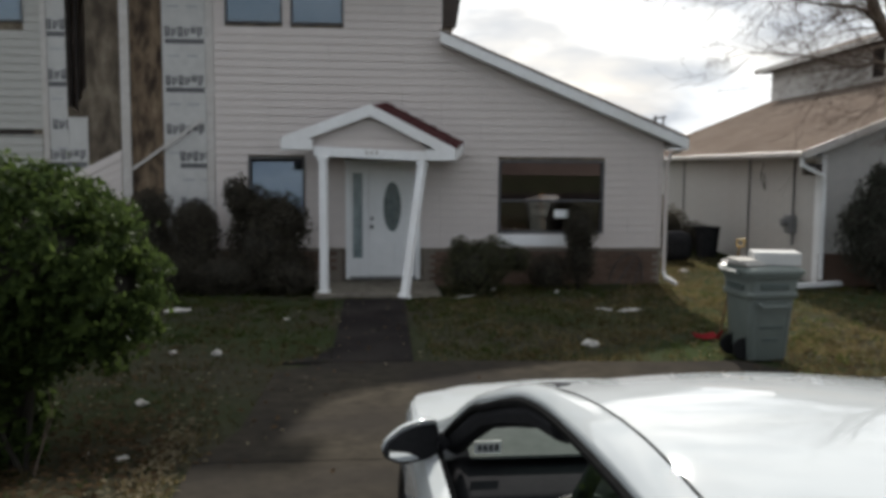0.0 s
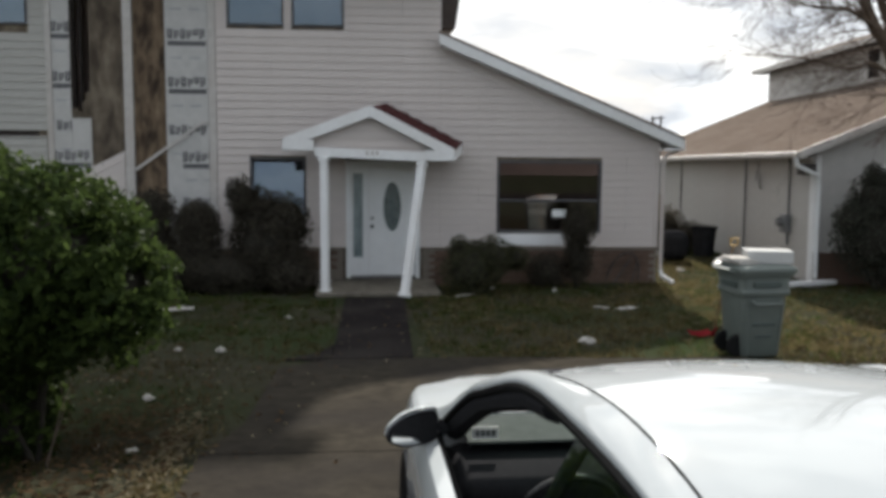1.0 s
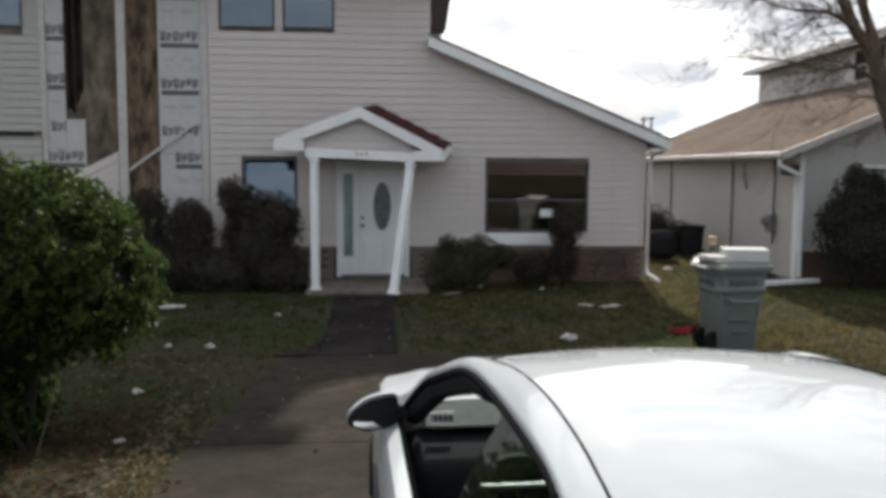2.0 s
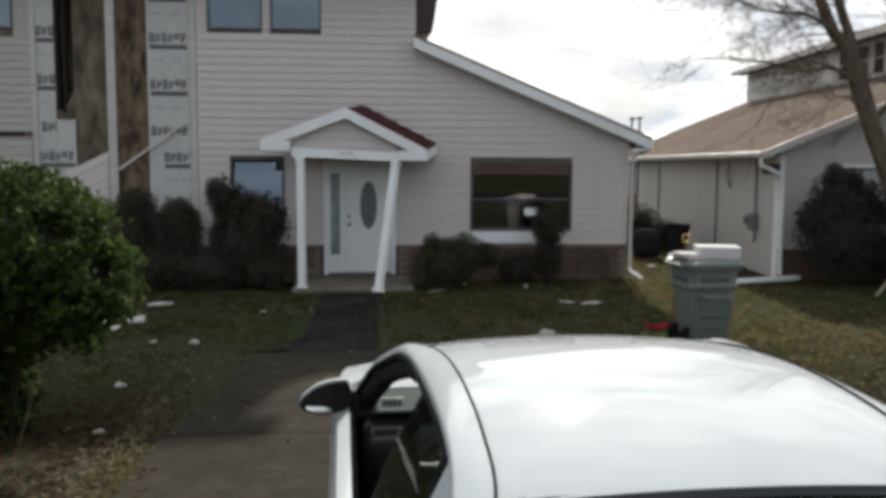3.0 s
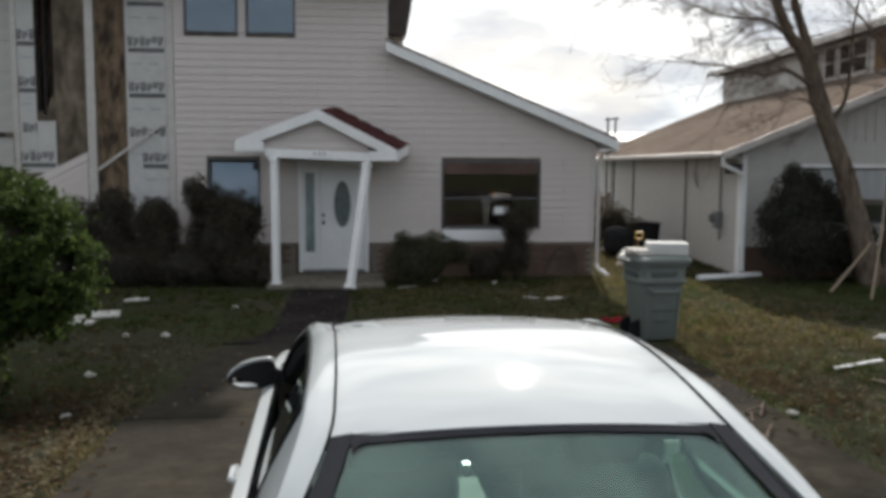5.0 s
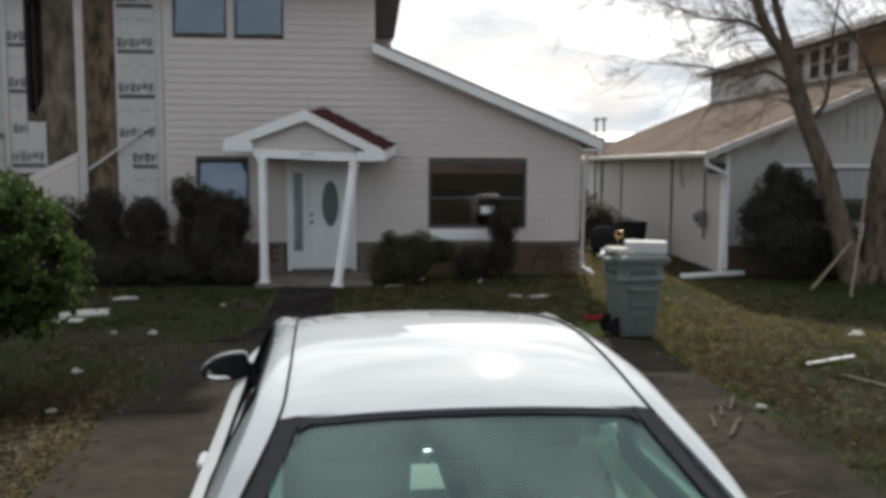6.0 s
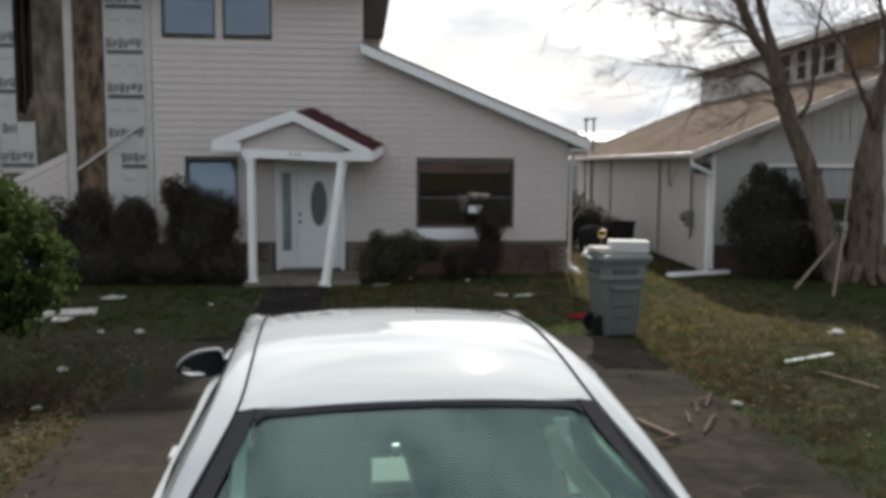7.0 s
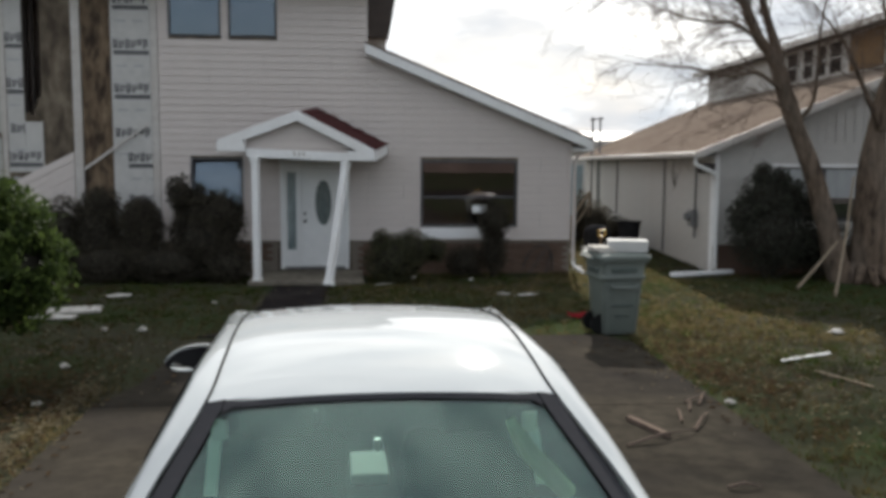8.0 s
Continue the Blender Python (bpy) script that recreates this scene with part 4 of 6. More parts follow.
    # gutter, fascia, rake
    part("gutter", rounded_box(ex - 0.11, ex + 0.005, y0, y1, ez - 0.115, ez - 0.005, 0.02), M_TRIM_OLD, h, "white gutter with worn paint")
    part("soffit", bx(ex + 0.006, NX - 0.004, y0 + 0.02, y1, ez - 0.13, ez - 0.115), M_TRIM_OLD, h)
    fx = bmesh.new()
    vs = []
    for y in (y0 - 0.035, y0 - 0.002):
        for x in (ex - 0.05, top_x):
            for t in (0.03, -0.13):
                vs.append(fx.verts.new((x, y, ez + sl * (x - ex) + t)))
    for f in ((0, 2, 3, 1), (4, 5, 7, 6), (0, 4, 6, 2), (1, 3, 7, 5), (0, 1, 5, 4), (2, 6, 7, 3)):
        fx.faces.new([vs[i] for i in f])
    part("rake_board", fx, M_TRIM_OLD, h, "worn white rake board", bevel=0.006)
    # dark box added where shade lies under the open eave end
    part("eave_shadow_box", bx(ex + 0.12, NX - 0.01, NY - 0.19, NY - 0.02, ez - 0.45, ez - 0.23), M_SOFFIT, h, "brown box standing in for shade under the eave end")
    # downspout with its bend
    part("downspout", tb([(ex - 0.05, NY - 0.42, ez - 0.10), (ex - 0.05, NY - 0.42, ez - 0.26), (NX - 0.02, NY - 0.27, ez - 0.46), (NX + 0.02, NY - 0.24, ez - 0.62), (NX + 0.02, NY - 0.24, -0.05)], 0.045, 8), M_TRIM, h, "white downspout", smoothed=True)
    # upper storey
    ux, uy0, uy1, uz0, uz1 = NX + 4.43, 0.3, NLEN + 0.15, 3.8, 5.42
    up = part("upper_wall", bx(ux, ux + 6, uy0, uy1, uz0, uz1), M_SIDING_N, h, "pale upper storey wall")
    clad(up, M_SIDING_N, Matrix.Translation((ux - 0.001, 0, 0)) @ Matrix.Rotation(radians(-90), 4, "Z"), uz0 + 0.2, uz1 - 0.05, lambda z: -uy1, lambda z: -uy0, [])
    for a, b in ((7.1, 6.45), (6.0, 5.45), (5.15, 4.65), (4.4, 3.75)):
        wn_ = part("upper_window", bx(ux - 0.06, ux - 0.02, b - 0.07, a + 0.07, 4.42, 5.30), M_TRIM_OLD, h, "upper window in a worn frame")
        part("pane", bx(ux - 0.068, ux - 0.061, b, a, 4.48, 5.24), M_DARKWOOD, wn_)
        part("sash_bar", bx(ux - 0.075, ux - 0.069, b, a, 4.84, 4.87), M_TRIM_OLD, wn_)
    part("brown_panel", bx(ux - 0.05, ux - 0.025, 1.7, 3.35, 4.42, 5.32), M_WOODH, h, "bare brown boarded opening")
    part("panel_trim", bx(ux - 0.07, ux - 0.026, 3.36, 3.46, 4.35, 5.36), M_TRIM_OLD, h)
    part("gable_end", (lambda g: (g.faces.new([g.verts.new(v) for v in ((ux, uy0 + 0.02, uz1), (ux + 6, uy0 + 0.02, uz1), (ux + 3, uy0 + 0.02, uz1 + 1.15))]), g)[1])(bmesh.new()), M_SIDING_N, h, thick=0.1)
    e0 = ux - 0.45
    ur = bmesh.new()
    loft(ur, [[(e0, uy0 - 0.5, uz1 + 0.05), (e0, uy1 + 0.4, uz1 + 0.05)], [(ux + 3, uy0 - 0.5, uz1 + 1.2), (ux + 3, uy1 + 0.4, uz1 + 1.2)], [(ux + 6.4, uy0 - 0.5, uz1 + 0.05), (ux + 6.4, uy1 + 0.4, uz1 + 0.05)]])
    part("upper_roof", ur, M_SHINGLE_TAN, h, "tan shingle roof", thick=0.10)
    part("upper_fascia", bx(e0 - 0.03, e0 + 0.0, uy0 - 0.5, uy1 + 0.4, uz1 - 0.09, uz1 + 0.06), M_TRIM_OLD, h, "worn white fascia")
    part("upper_soffit", bx(e0 + 0.003, ux - 0.002, uy0 - 0.5, uy1 + 0.4, uz1 - 0.06, uz1 - 0.045), M_SOFFIT, h)
    part("back_wall", bx(NX + 0.2, NX + 9, NLEN, NLEN + 0.15, -0.3, 3.0), M_SIDING_N, h)
    part("far_wall", bx(NX + 9.0, NX + 9.15, NY, NLEN + 0.15, -0.3, 6.0), M_SIDING_N, h)
    # conduits and meter
    for y in (1.05, 3.64, 9.05, 12.16):
        part("conduit", tb([(NX - 0.04, y, -0.05 if y > 2 else 0.5), (NX - 0.04, y, 2.28)], 0.022, 6), M_GREYMETAL, h, "dark grey conduit")
    meter = part("meter_box", rounded_box(NX - 0.16, NX - 0.02, 0.9, 1.2, 0.75, 1.12, 0.02), M_GREYMETAL, h, "grey electric meter box")
    part("meter_dial", tb([(NX - 0.16, 1.05, 0.97), (NX - 0.27, 1.05, 0.97)], [0.095, 0.085], 14), M_GREYMETAL, meter, smoothed=True)
    part("cable", tb([(NX - 0.05, 2.75, 2.2), (NX - 0.09, 2.8, 1.85), (NX - 0.06, 2.6, 1.6), (NX - 0.07, 2.65, 1.95)], 0.012, 5), M_BLACK, h, "loose dark cable")
    return h


M_SHINGLE_ISL = mat("tan shingle tab", (0.215, 0.176, 0.150), (0.155, 0.127, 0.108), 0.9, 40.0, 0.3, coarse=0.35, coarse_c=(0.115, 0.092, 0.078), coarse_mix=0.55, random_mix=0.5, random_c=(0.13, 0.10, 0.08), island=True)
build_neighbour()


# ---------------------------------------------------------------- foliage
def leaves(name, blobs, count, size, material, parent, seed, shell=0.55, sprigs=0.06, label="", clumps=0, tuft=0.1):
    """Many small folded leaves round lumpy masses; blobs are (centre, radii)."""
    rng = np.random.default_rng(seed)
    vol = np.array([b[1][0] * b[1][1] * b[1][2] for b in blobs]) ** 0.67
    pick = rng.choice(len(blobs), count, p=vol / vol.sum())
    cen = np.array([b[0] for b in blobs])[pick]
    rad = np.array([b[1] for b in blobs])[pick]
    if clumps:
        # leaves gather in small tufts over the surface
        cd = rng.normal(size=(clumps, 3))
        cd /= np.linalg.norm(cd, axis=1, keepdims=True)
        own = rng.integers(clumps, size=count)
        d = cd[own] + rng.normal(size=(count, 3)) * tuft
    else:
        d = rng.normal(size=(count, 3))
    d /= np.linalg.norm(d, axis=1, keepdims=True)
    lump = 0.5 * np.sin(d[:, 0] * 7 + pick) * np.sin(d[:, 1] * 6 + 2 * pick) + 0.5 * np.sin(d[:, 2] * 8 + d[:, 0] * 5)
    r = (shell + (1 - shell) * rng.random(count) ** 0.6) * (1 + 0.09 * lump)
    if clumps:
        r *= (0.86 + 0.22 * rng.random(clumps))[own]
    out = rng.random(count) < sprigs
    r[out] *= 1 + 0.12 * rng.random(out.sum())
    pos = cen + d * rad * r[:, None]
    nrm = d + rng.normal(size=(count, 3)) * 0.75
    nrm /= np.linalg.norm(nrm, axis=1, keepdims=True)
    tip = np.cross(nrm, rng.normal(size=(count, 3)))
    tip[:, 2] += 0.25
    tip /= np.linalg.norm(tip, axis=1, keepdims=True)
    wid = np.cross(nrm, tip)
    s = (size * (0.6 + 0.8 * rng.random(count)))[:, None]
    a, b = pos - tip * s * 0.5, pos + tip * s * 0.5
    m1, m2 = pos + wid * s * 0.27 + nrm * s * 0.10, pos - wid * s * 0.27 + nrm * s * 0.10
    verts = np.stack([a, m1, b, m2], axis=1).reshape(-1, 3)
    faces = np.arange(count * 4).reshape(-1, 4)
    me = bpy.data.meshes.new(name)
    me.from_pydata(verts.tolist(), [], faces.tolist())
    me.materials.append(material)
    ob = new(name, me)
    ob.parent = parent
    tagged(ob, label, kind="stuff")
    return ob


def stems(parent, base, tips, r=0.03, seed=1, material=None, name="stem"):
    rng = random.Random(seed)
    for t in tips:
        b = Vector(base) + Vector((rng.uniform(-0.1, 0.1), rng.uniform(-0.1, 0.1), -0.08))
        t = Vector(t)
        mid = b.lerp(t, 0.5) + Vector((rng.uniform(-0.1, 0.1), rng.uniform(-0.1, 0.1), 0))
        part(name, tb([b, b.lerp(mid, 0.6), mid, t], [r, r * 0.85, r * 0.7, r * 0.35], 6), material or M_BARK, parent, smoothed=True)


# near-black so that the shade deep in the foliage is in the colour
M_CORE = mat("dark filler for shaded foliage", (0.042, 0.039, 0.032), (0.026, 0.024, 0.020), 0.95, 8.0)


def shrub(name, label, base, blobs, count, size, material, seed, group="", sprigs=0.06, shell=0.5, clumps=0, tuft=0.1):
    s = thing(name, label, "shrub", group)
    core = bmesh.new()
    for c, r in blobs:
        v0 = len(core.verts)
        bmesh.ops.create_icosphere(core, subdivisions=2, radius=1.0)
        core.verts.ensure_lookup_table()
        for v in core.verts[v0:]:
            k = 0.62 + 0.10 * math.sin(9 * v.co.x + 7 * v.co.z) * math.sin(8 * v.co.y)
            v.co = Vector((c[0] + v.co.x * r[0] * k, c[1] + v.co.y * r[1] * k, c[2] + v.co.z * r[2] * k))
    part("inner_mass", core, M_CORE, s, "dark filler lump for shade among the leaves")
    leaves("foliage", blobs, count, size, material, s, seed, sprigs=sprigs, shell=shell, clumps=clumps, tuft=tuft)
    # stems share the filler's darkened colour, as if shaded
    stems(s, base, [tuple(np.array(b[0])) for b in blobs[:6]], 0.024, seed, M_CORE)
    return s


g0 = ground_h(-2.4, 6.6)
shrub("hedge", "large rounded green hedge shrub with dark undergrowth", (-2.35, 6.7, g0),
      [((-2.68, 6.65, 1.53), (1.20, 1.25, 0.82)), ((-2.22, 6.3, 1.60), (0.74, 0.85, 0.53)), ((-1.92, 6.5, 1.33), (0.68, 0.80, 0.52)), ((-2.9, 6.4, 1.35), (1.0, 1.0, 0.75)), ((-3.2, 6.8, 1.8), (0.9, 0.9, 0.75)), ((-3.0, 6.95, 0.50), (0.70, 0.55, 0.60)), ((-2.62, 6.85, 0.36), (0.46, 0.45, 0.46))],
      62000, 0.070, M_HEDGE, 21, sprigs=0.05, shell=0.62, clumps=170, tuft=0.075)
hedge_stems = thing("hedge_suckers", "thin bare suckers under the hedge", "stems", kind="stuff")
stems(hedge_stems, (-2.2, 6.6, g0), [(-1.95, 6.6, 0.95), (-2.1, 6.4, 0.95)], 0.007, 4, M_TWIG)

shrub("shrub", "tall dark shrub in front of the low window", (-1.5, 16.2, -0.15),
      [((-1.45, 16.2, 0.70), (0.78, 0.55, 0.80)), ((-1.95, 16.2, 1.55), (0.30, 0.30, 0.36)), ((-1.2, 16.15, 1.15), (0.48, 0.45, 0.45)), ((-1.65, 16.3, 1.2), (0.5, 0.4, 0.45))], 16000, 0.06, M_SHRUB, 31, "shrubs along the front wall", sprigs=0.15, clumps=60, tuft=0.16)
shrub("shrub", "dark clipped shrub below the house wrap", (-2.75, 16.3, -0.15),
      [((-2.75, 16.3, 0.65), (0.48, 0.45, 0.78)), ((-2.75, 16.3, 1.05), (0.40, 0.4, 0.40))], 9000, 0.05, M_SHRUB, 32, "shrubs along the front wall")
shrub("shrub", "dark shrub below the torn siding", (-3.65, 16.4, -0.15),
      [((-3.6, 16.4, 0.75), (0.52, 0.45, 0.85)), ((-3.5, 16.4, 1.3), (0.40, 0.35, 0.38)), ((-4.2, 16.4, 0.7), (0.5, 0.4, 0.8))], 9000, 0.055, M_SHRUB, 33, "shrubs along the front wall")
shrub("shrub", "low dark ground shrub along the wall", (-2.3, 15.9, -0.15),
      [((-2.2, 15.95, 0.2), (0.9, 0.4, 0.42)), ((-3.3, 15.95, 0.2), (0.8, 0.4, 0.45)), ((-1.1, 15.9, 0.2), (0.5, 0.4, 0.42))], 10000, 0.05, M_SHRUB, 34, "shrubs along the front wall")
shrub("shrub", "sparse olive shrub beside the porch", (2.15, 15.7, -0.13),
      [((2.05, 15.65, 0.28), (0.56, 0.5, 0.50)), ((2.4, 15.7, 0.5), (0.40, 0.4, 0.40)), ((1.85, 15.7, 0.6), (0.22, 0.25, 0.30)), ((2.85, 15.9, 0.45), (0.28, 0.3, 0.25))], 8000, 0.05, M_SHRUB2, 35, "shrubs along the front wall", sprigs=0.2)
shrub("shrub", "upright dark shrub below the picture window", (4.1, 16.3, -0.15),
      [((4.1, 16.35, 0.98), (0.33, 0.33, 0.45)), ((4.12, 16.35, 0.40), (0.28, 0.3, 0.5)), ((3.55, 16.45, 0.15), (0.4, 0.3, 0.35))], 7000, 0.05, M_SHRUB, 36, "shrubs along the front wall", sprigs=0.1)
shrub("shrub", "dark evergreen shrub at the corner of the neighbouring house", (9.64, 15.75, -0.12),
      [((9.64, 15.78, 0.80), (0.89, 0.70, 0.87)), ((9.54, 15.78, 1.48), (0.56, 0.48, 0.58)), ((10.75, 15.85, 0.50), (0.77, 0.55, 0.58)), ((9.45, 15.78, 1.92), (0.21, 0.24, 0.29)), ((10.03, 15.78, 1.48), (0.43, 0.38, 0.43)), ((9.06, 15.78, 1.14), (0.34, 0.38, 0.38)), ((9.83, 15.78, 1.87), (0.19, 0.19, 0.24))], 16000, 0.06, M_SHRUB_N, 37, sprigs=0.25)
shrub("shrub", "dark low shrub against the side of the neighbouring house", (8.0, 22.6, -0.15),
      [((7.72, 23.3, 0.55), (0.24, 0.3, 0.75)), ((8.0, 22.7, 0.40), (0.55, 0.5, 0.6)), ((8.5, 22.3, 0.25), (0.4, 0.4, 0.4))], 5000, 0.06, M_SHRUB, 38)


# ---------------------------------------------------------------- bare tree
def rough_limb(bm, pts, radii, n, seed, rugged):
    """A limb through pts whose bark bulges and furrows."""
    keys = [k / (len(pts) - 1) for k in range(len(pts))]
    steps = max(6, int(sum((b - a).length for a, b in zip(pts, pts[1:])) / 0.11))
    path, rad = [], []
    for k in range(steps + 1):
        f = k / steps
        path.append(Vector([curve(f, keys, [p[i] for p in pts]) for i in range(3)]))
        rad.append(curve(f, keys, radii))
    for ring, c, r in zip(tube(bm, path, rad, n), path, rad):
        for j, v in enumerate(ring):
            d = v.co - c
            a = 2 * math.pi * j / n
            ridge = noise.noise(Vector((math.cos(a) * 2.6, math.sin(a) * 2.6, c.z * 0.9 + seed)))
            knot = noise.noise(Vector((c.x * 3, math.sin(a) * 1.2, c.z * 3 + seed)))
            v.co = c + d * (1 + rugged * (0.75 * ridge + 0.5 * knot))


def bare_tree(name, label, limbs, seed, reach=1.1):
    """limbs: paths of points, radii, number of side twigs and where they begin; fine twigs fork from the outer parts."""
    t = thing(name, label, "tree")
    rng = random.Random(seed)
    twigs = bmesh.new()

    def grow(p, d, length, r, level):
        pts, rad = [p], [r]
        q = p.copy()
        n = 5
        bend = Vector((rng.gauss(-0.04, 0.07), rng.gauss(0, 0.07), rng.gauss(0.0, 0.06)))
        for k in range(n):
            d = (d + bend + Vector((rng.gauss(0, 0.09), rng.gauss(0, 0.09), rng.gauss(0.0, 0.08)))).normalized()
            q = q + d * (length / n)
            pts.append(q.copy())
            rad.append(max(r * (1 - 0.8 * (k + 1) / n), 0.0022))
        tube(twigs, pts, rad, 5 if level > 1 else 3, caps=False)
        if level > 0:
            for k in range(rng.randint(3, 5)):
                i = rng.randint(1, n)
                dd = (d + Vector((rng.gauss(0, 0.55), rng.gauss(0, 0.55), rng.gauss(0.0, 0.5)))).normalized()
                grow(pts[i], dd, length * rng.uniform(0.4, 0.7), max(rad[i] * 0.65, 0.0028), level - 1)

    for k, (path, radii, kids, start) in enumerate(limbs):
        pts = [Vector(p) for p in path]
        bm = bmesh.new()
        rough_limb(bm, pts, radii, 16 if k < 2 else 9, 3.0 * k, 0.22 if k < 2 else 0.12)
        part("trunk" if k < 2 else "limb", bm, M_BARK, t, smoothed=True)
        kids *= 2
        for j in range(kids):
            f = (start + (1 - start) * (j + rng.random()) / kids) * (len(pts) - 1)
            i = min(int(f), len(pts) - 2)
            p = pts[i].lerp(pts[i + 1], f - i)
            d = (pts[i + 1] - pts[i]).normalized()
            r = radii[i] + (radii[i + 1] - radii[i]) * (f - i)
            dd = (d * 0.8 + Vector((rng.gauss(-0.15, 0.5), rng.gauss(-0.05, 0.5), rng.gauss(0.05, 0.45)))).normalized()
            grow(p, dd, reach * rng.uniform(0.5, 1.3), min(r * 0.4, 0.014), 3 if j % 3 == 0 else 2)
    tw = part("twig_spray", twigs, M_TWIG, t, "bare brown twigs")
    tagged(tw, kind="stuff")
    return t


TY = 15.2


def at_tree(x, z, dy=0.0):
    """Lays a point of the tree out at its distance."""
    return (x, TY + dy, z)


bare_tree("tree", "bare leaning tree with two trunks and fine twigs", [
    ([at_tree(10.98, -0.25), at_tree(10.72, 0.30), at_tree(10.45, 1.19), at_tree(10.17, 1.97), at_tree(9.94, 2.53), at_tree(9.73, 3.01), at_tree(9.52, 3.56), at_tree(9.36, 4.02)], [0.30, 0.235, 0.20, 0.185, 0.175, 0.17, 0.165, 0.15], 2, 0.7),
    ([at_tree(11.48, -0.3), at_tree(11.43, 0.3), at_tree(11.40, 1.3), at_tree(11.38, 2.1), at_tree(11.42, 2.75), at_tree(11.55, 3.5), at_tree(11.75, 4.6, -0.2), at_tree(11.8, 5.8, -0.3)], [0.46, 0.36, 0.31, 0.27, 0.20, 0.14, 0.10, 0.05], 6, 0.6),
    ([at_tree(9.42, 3.85), at_tree(9.18, 4.28), at_tree(8.93, 4.58), at_tree(8.57, 5.24, -0.1), at_tree(8.2, 6.2, -0.3), at_tree(7.9, 7.3, -0.5)], [0.13, 0.115, 0.105, 0.085, 0.06, 0.02], 16, 0.3),
    ([at_tree(9.40, 3.85), at_tree(9.33, 4.3), at_tree(9.25, 4.65, 0.1), at_tree(9.07, 5.25, 0.15), at_tree(8.95, 6.2, 0.2), at_tree(8.9, 7.2, 0.3)], [0.11, 0.095, 0.085, 0.07, 0.05, 0.02], 14, 0.3),
    ([at_tree(9.78, 2.95), at_tree(10.02, 3.3, -0.1), at_tree(10.05, 3.9, -0.2), at_tree(10.02, 4.7, -0.3), at_tree(10.15, 5.8, -0.4)], [0.06, 0.04, 0.03, 0.022, 0.012], 7, 0.3),
    ([at_tree(9.50, 3.55), at_tree(9.1, 3.75, -0.2), at_tree(8.74, 3.89, -0.3), at_tree(8.24, 3.78, -0.5), at_tree(7.3, 3.92, -0.7), at_tree(6.3, 3.95, -0.8)], [0.05, 0.042, 0.034, 0.026, 0.017, 0.007], 12, 0.25),
    ([at_tree(9.05, 4.45), at_tree(8.6, 4.62, -0.3), at_tree(8.2, 4.75, -0.5), at_tree(7.3, 4.75, -0.8), at_tree(6.4, 4.95, -1.1)], [0.045, 0.036, 0.028, 0.018, 0.007], 12, 0.2),
    ([at_tree(8.62, 5.15), at_tree(7.9, 5.45, -0.4), at_tree(7.0, 5.5, -0.8), at_tree(5.9, 5.3, -1.1)], [0.045, 0.034, 0.022, 0.007], 12, 0.2),
    ([at_tree(11.36, 2.85, -0.2), at_tree(11.13, 3.24, -0.3), at_tree(10.95, 3.6, -0.3), at_tree(10.75, 3.92, -0.35), at_tree(10.47, 4.4, -0.4), at_tree(10.19, 4.74, -0.4), at_tree(9.75, 5.2, -0.4)], [0.07, 0.055, 0.045, 0.04, 0.03, 0.022, 0.01], 8, 0.3),
    ([at_tree(11.34, 2.9, -0.25), at_tree(11.36, 3.6, -0.35), at_tree(11.36, 4.5, -0.4), at_tree(11.15, 5.3, -0.4), at_tree(10.9, 6.3, -0.4)], [0.06, 0.05, 0.045, 0.035, 0.02], 7, 0.3),
    ([at_tree(9.62, 3.25), at_tree(9.40, 3.15, -0.35), at_tree(9.05, 3.35, -0.5), at_tree(8.5, 3.3, -0.7)], [0.03, 0.02, 0.014, 0.006], 6, 0.3),
], 5)
roots = thing("root_flare", "gnarled exposed roots of the bare tree", "roots")
for k, (dx, dy) in enumerate(((-0.5, -0.5), (-0.2, -0.7), (0.1, -0.75), (0.35, -0.65), (0.6, -0.55), (-0.75, -0.1))):
    part("root", tb([(11.4, TY, 0.35), (11.4 + dx * 0.5, TY + dy * 0.5, 0.12), (11.4 + dx, TY + dy, -0.13)], [0.13, 0.10, 0.05], 8), M_BARK, roots, smoothed=True)
for a, b, r in (((9.72, 13.35, -0.1), (10.75, 14.75, 1.95), 0.026), ((9.45, 14.2, -0.1), (10.5, 14.75, 0.72), 0.030)):
    solid("leaning_branch", tb([a, Vector(a).lerp(Vector(b), 0.5) + Vector((0.03, 0, 0.02)), b], [r, r * 0.95, r * 0.7], 7), M_LUMBER, "pale broken branch leaning on the tree", "branch", "leaning branches", smoothed=True)


# ---------------------------------------------------------------- parked car
CAR = Matrix.Translation((1.235, 1.18, 0.165)) @ Matrix.Rotation(radians(0.6), 4, "Z")


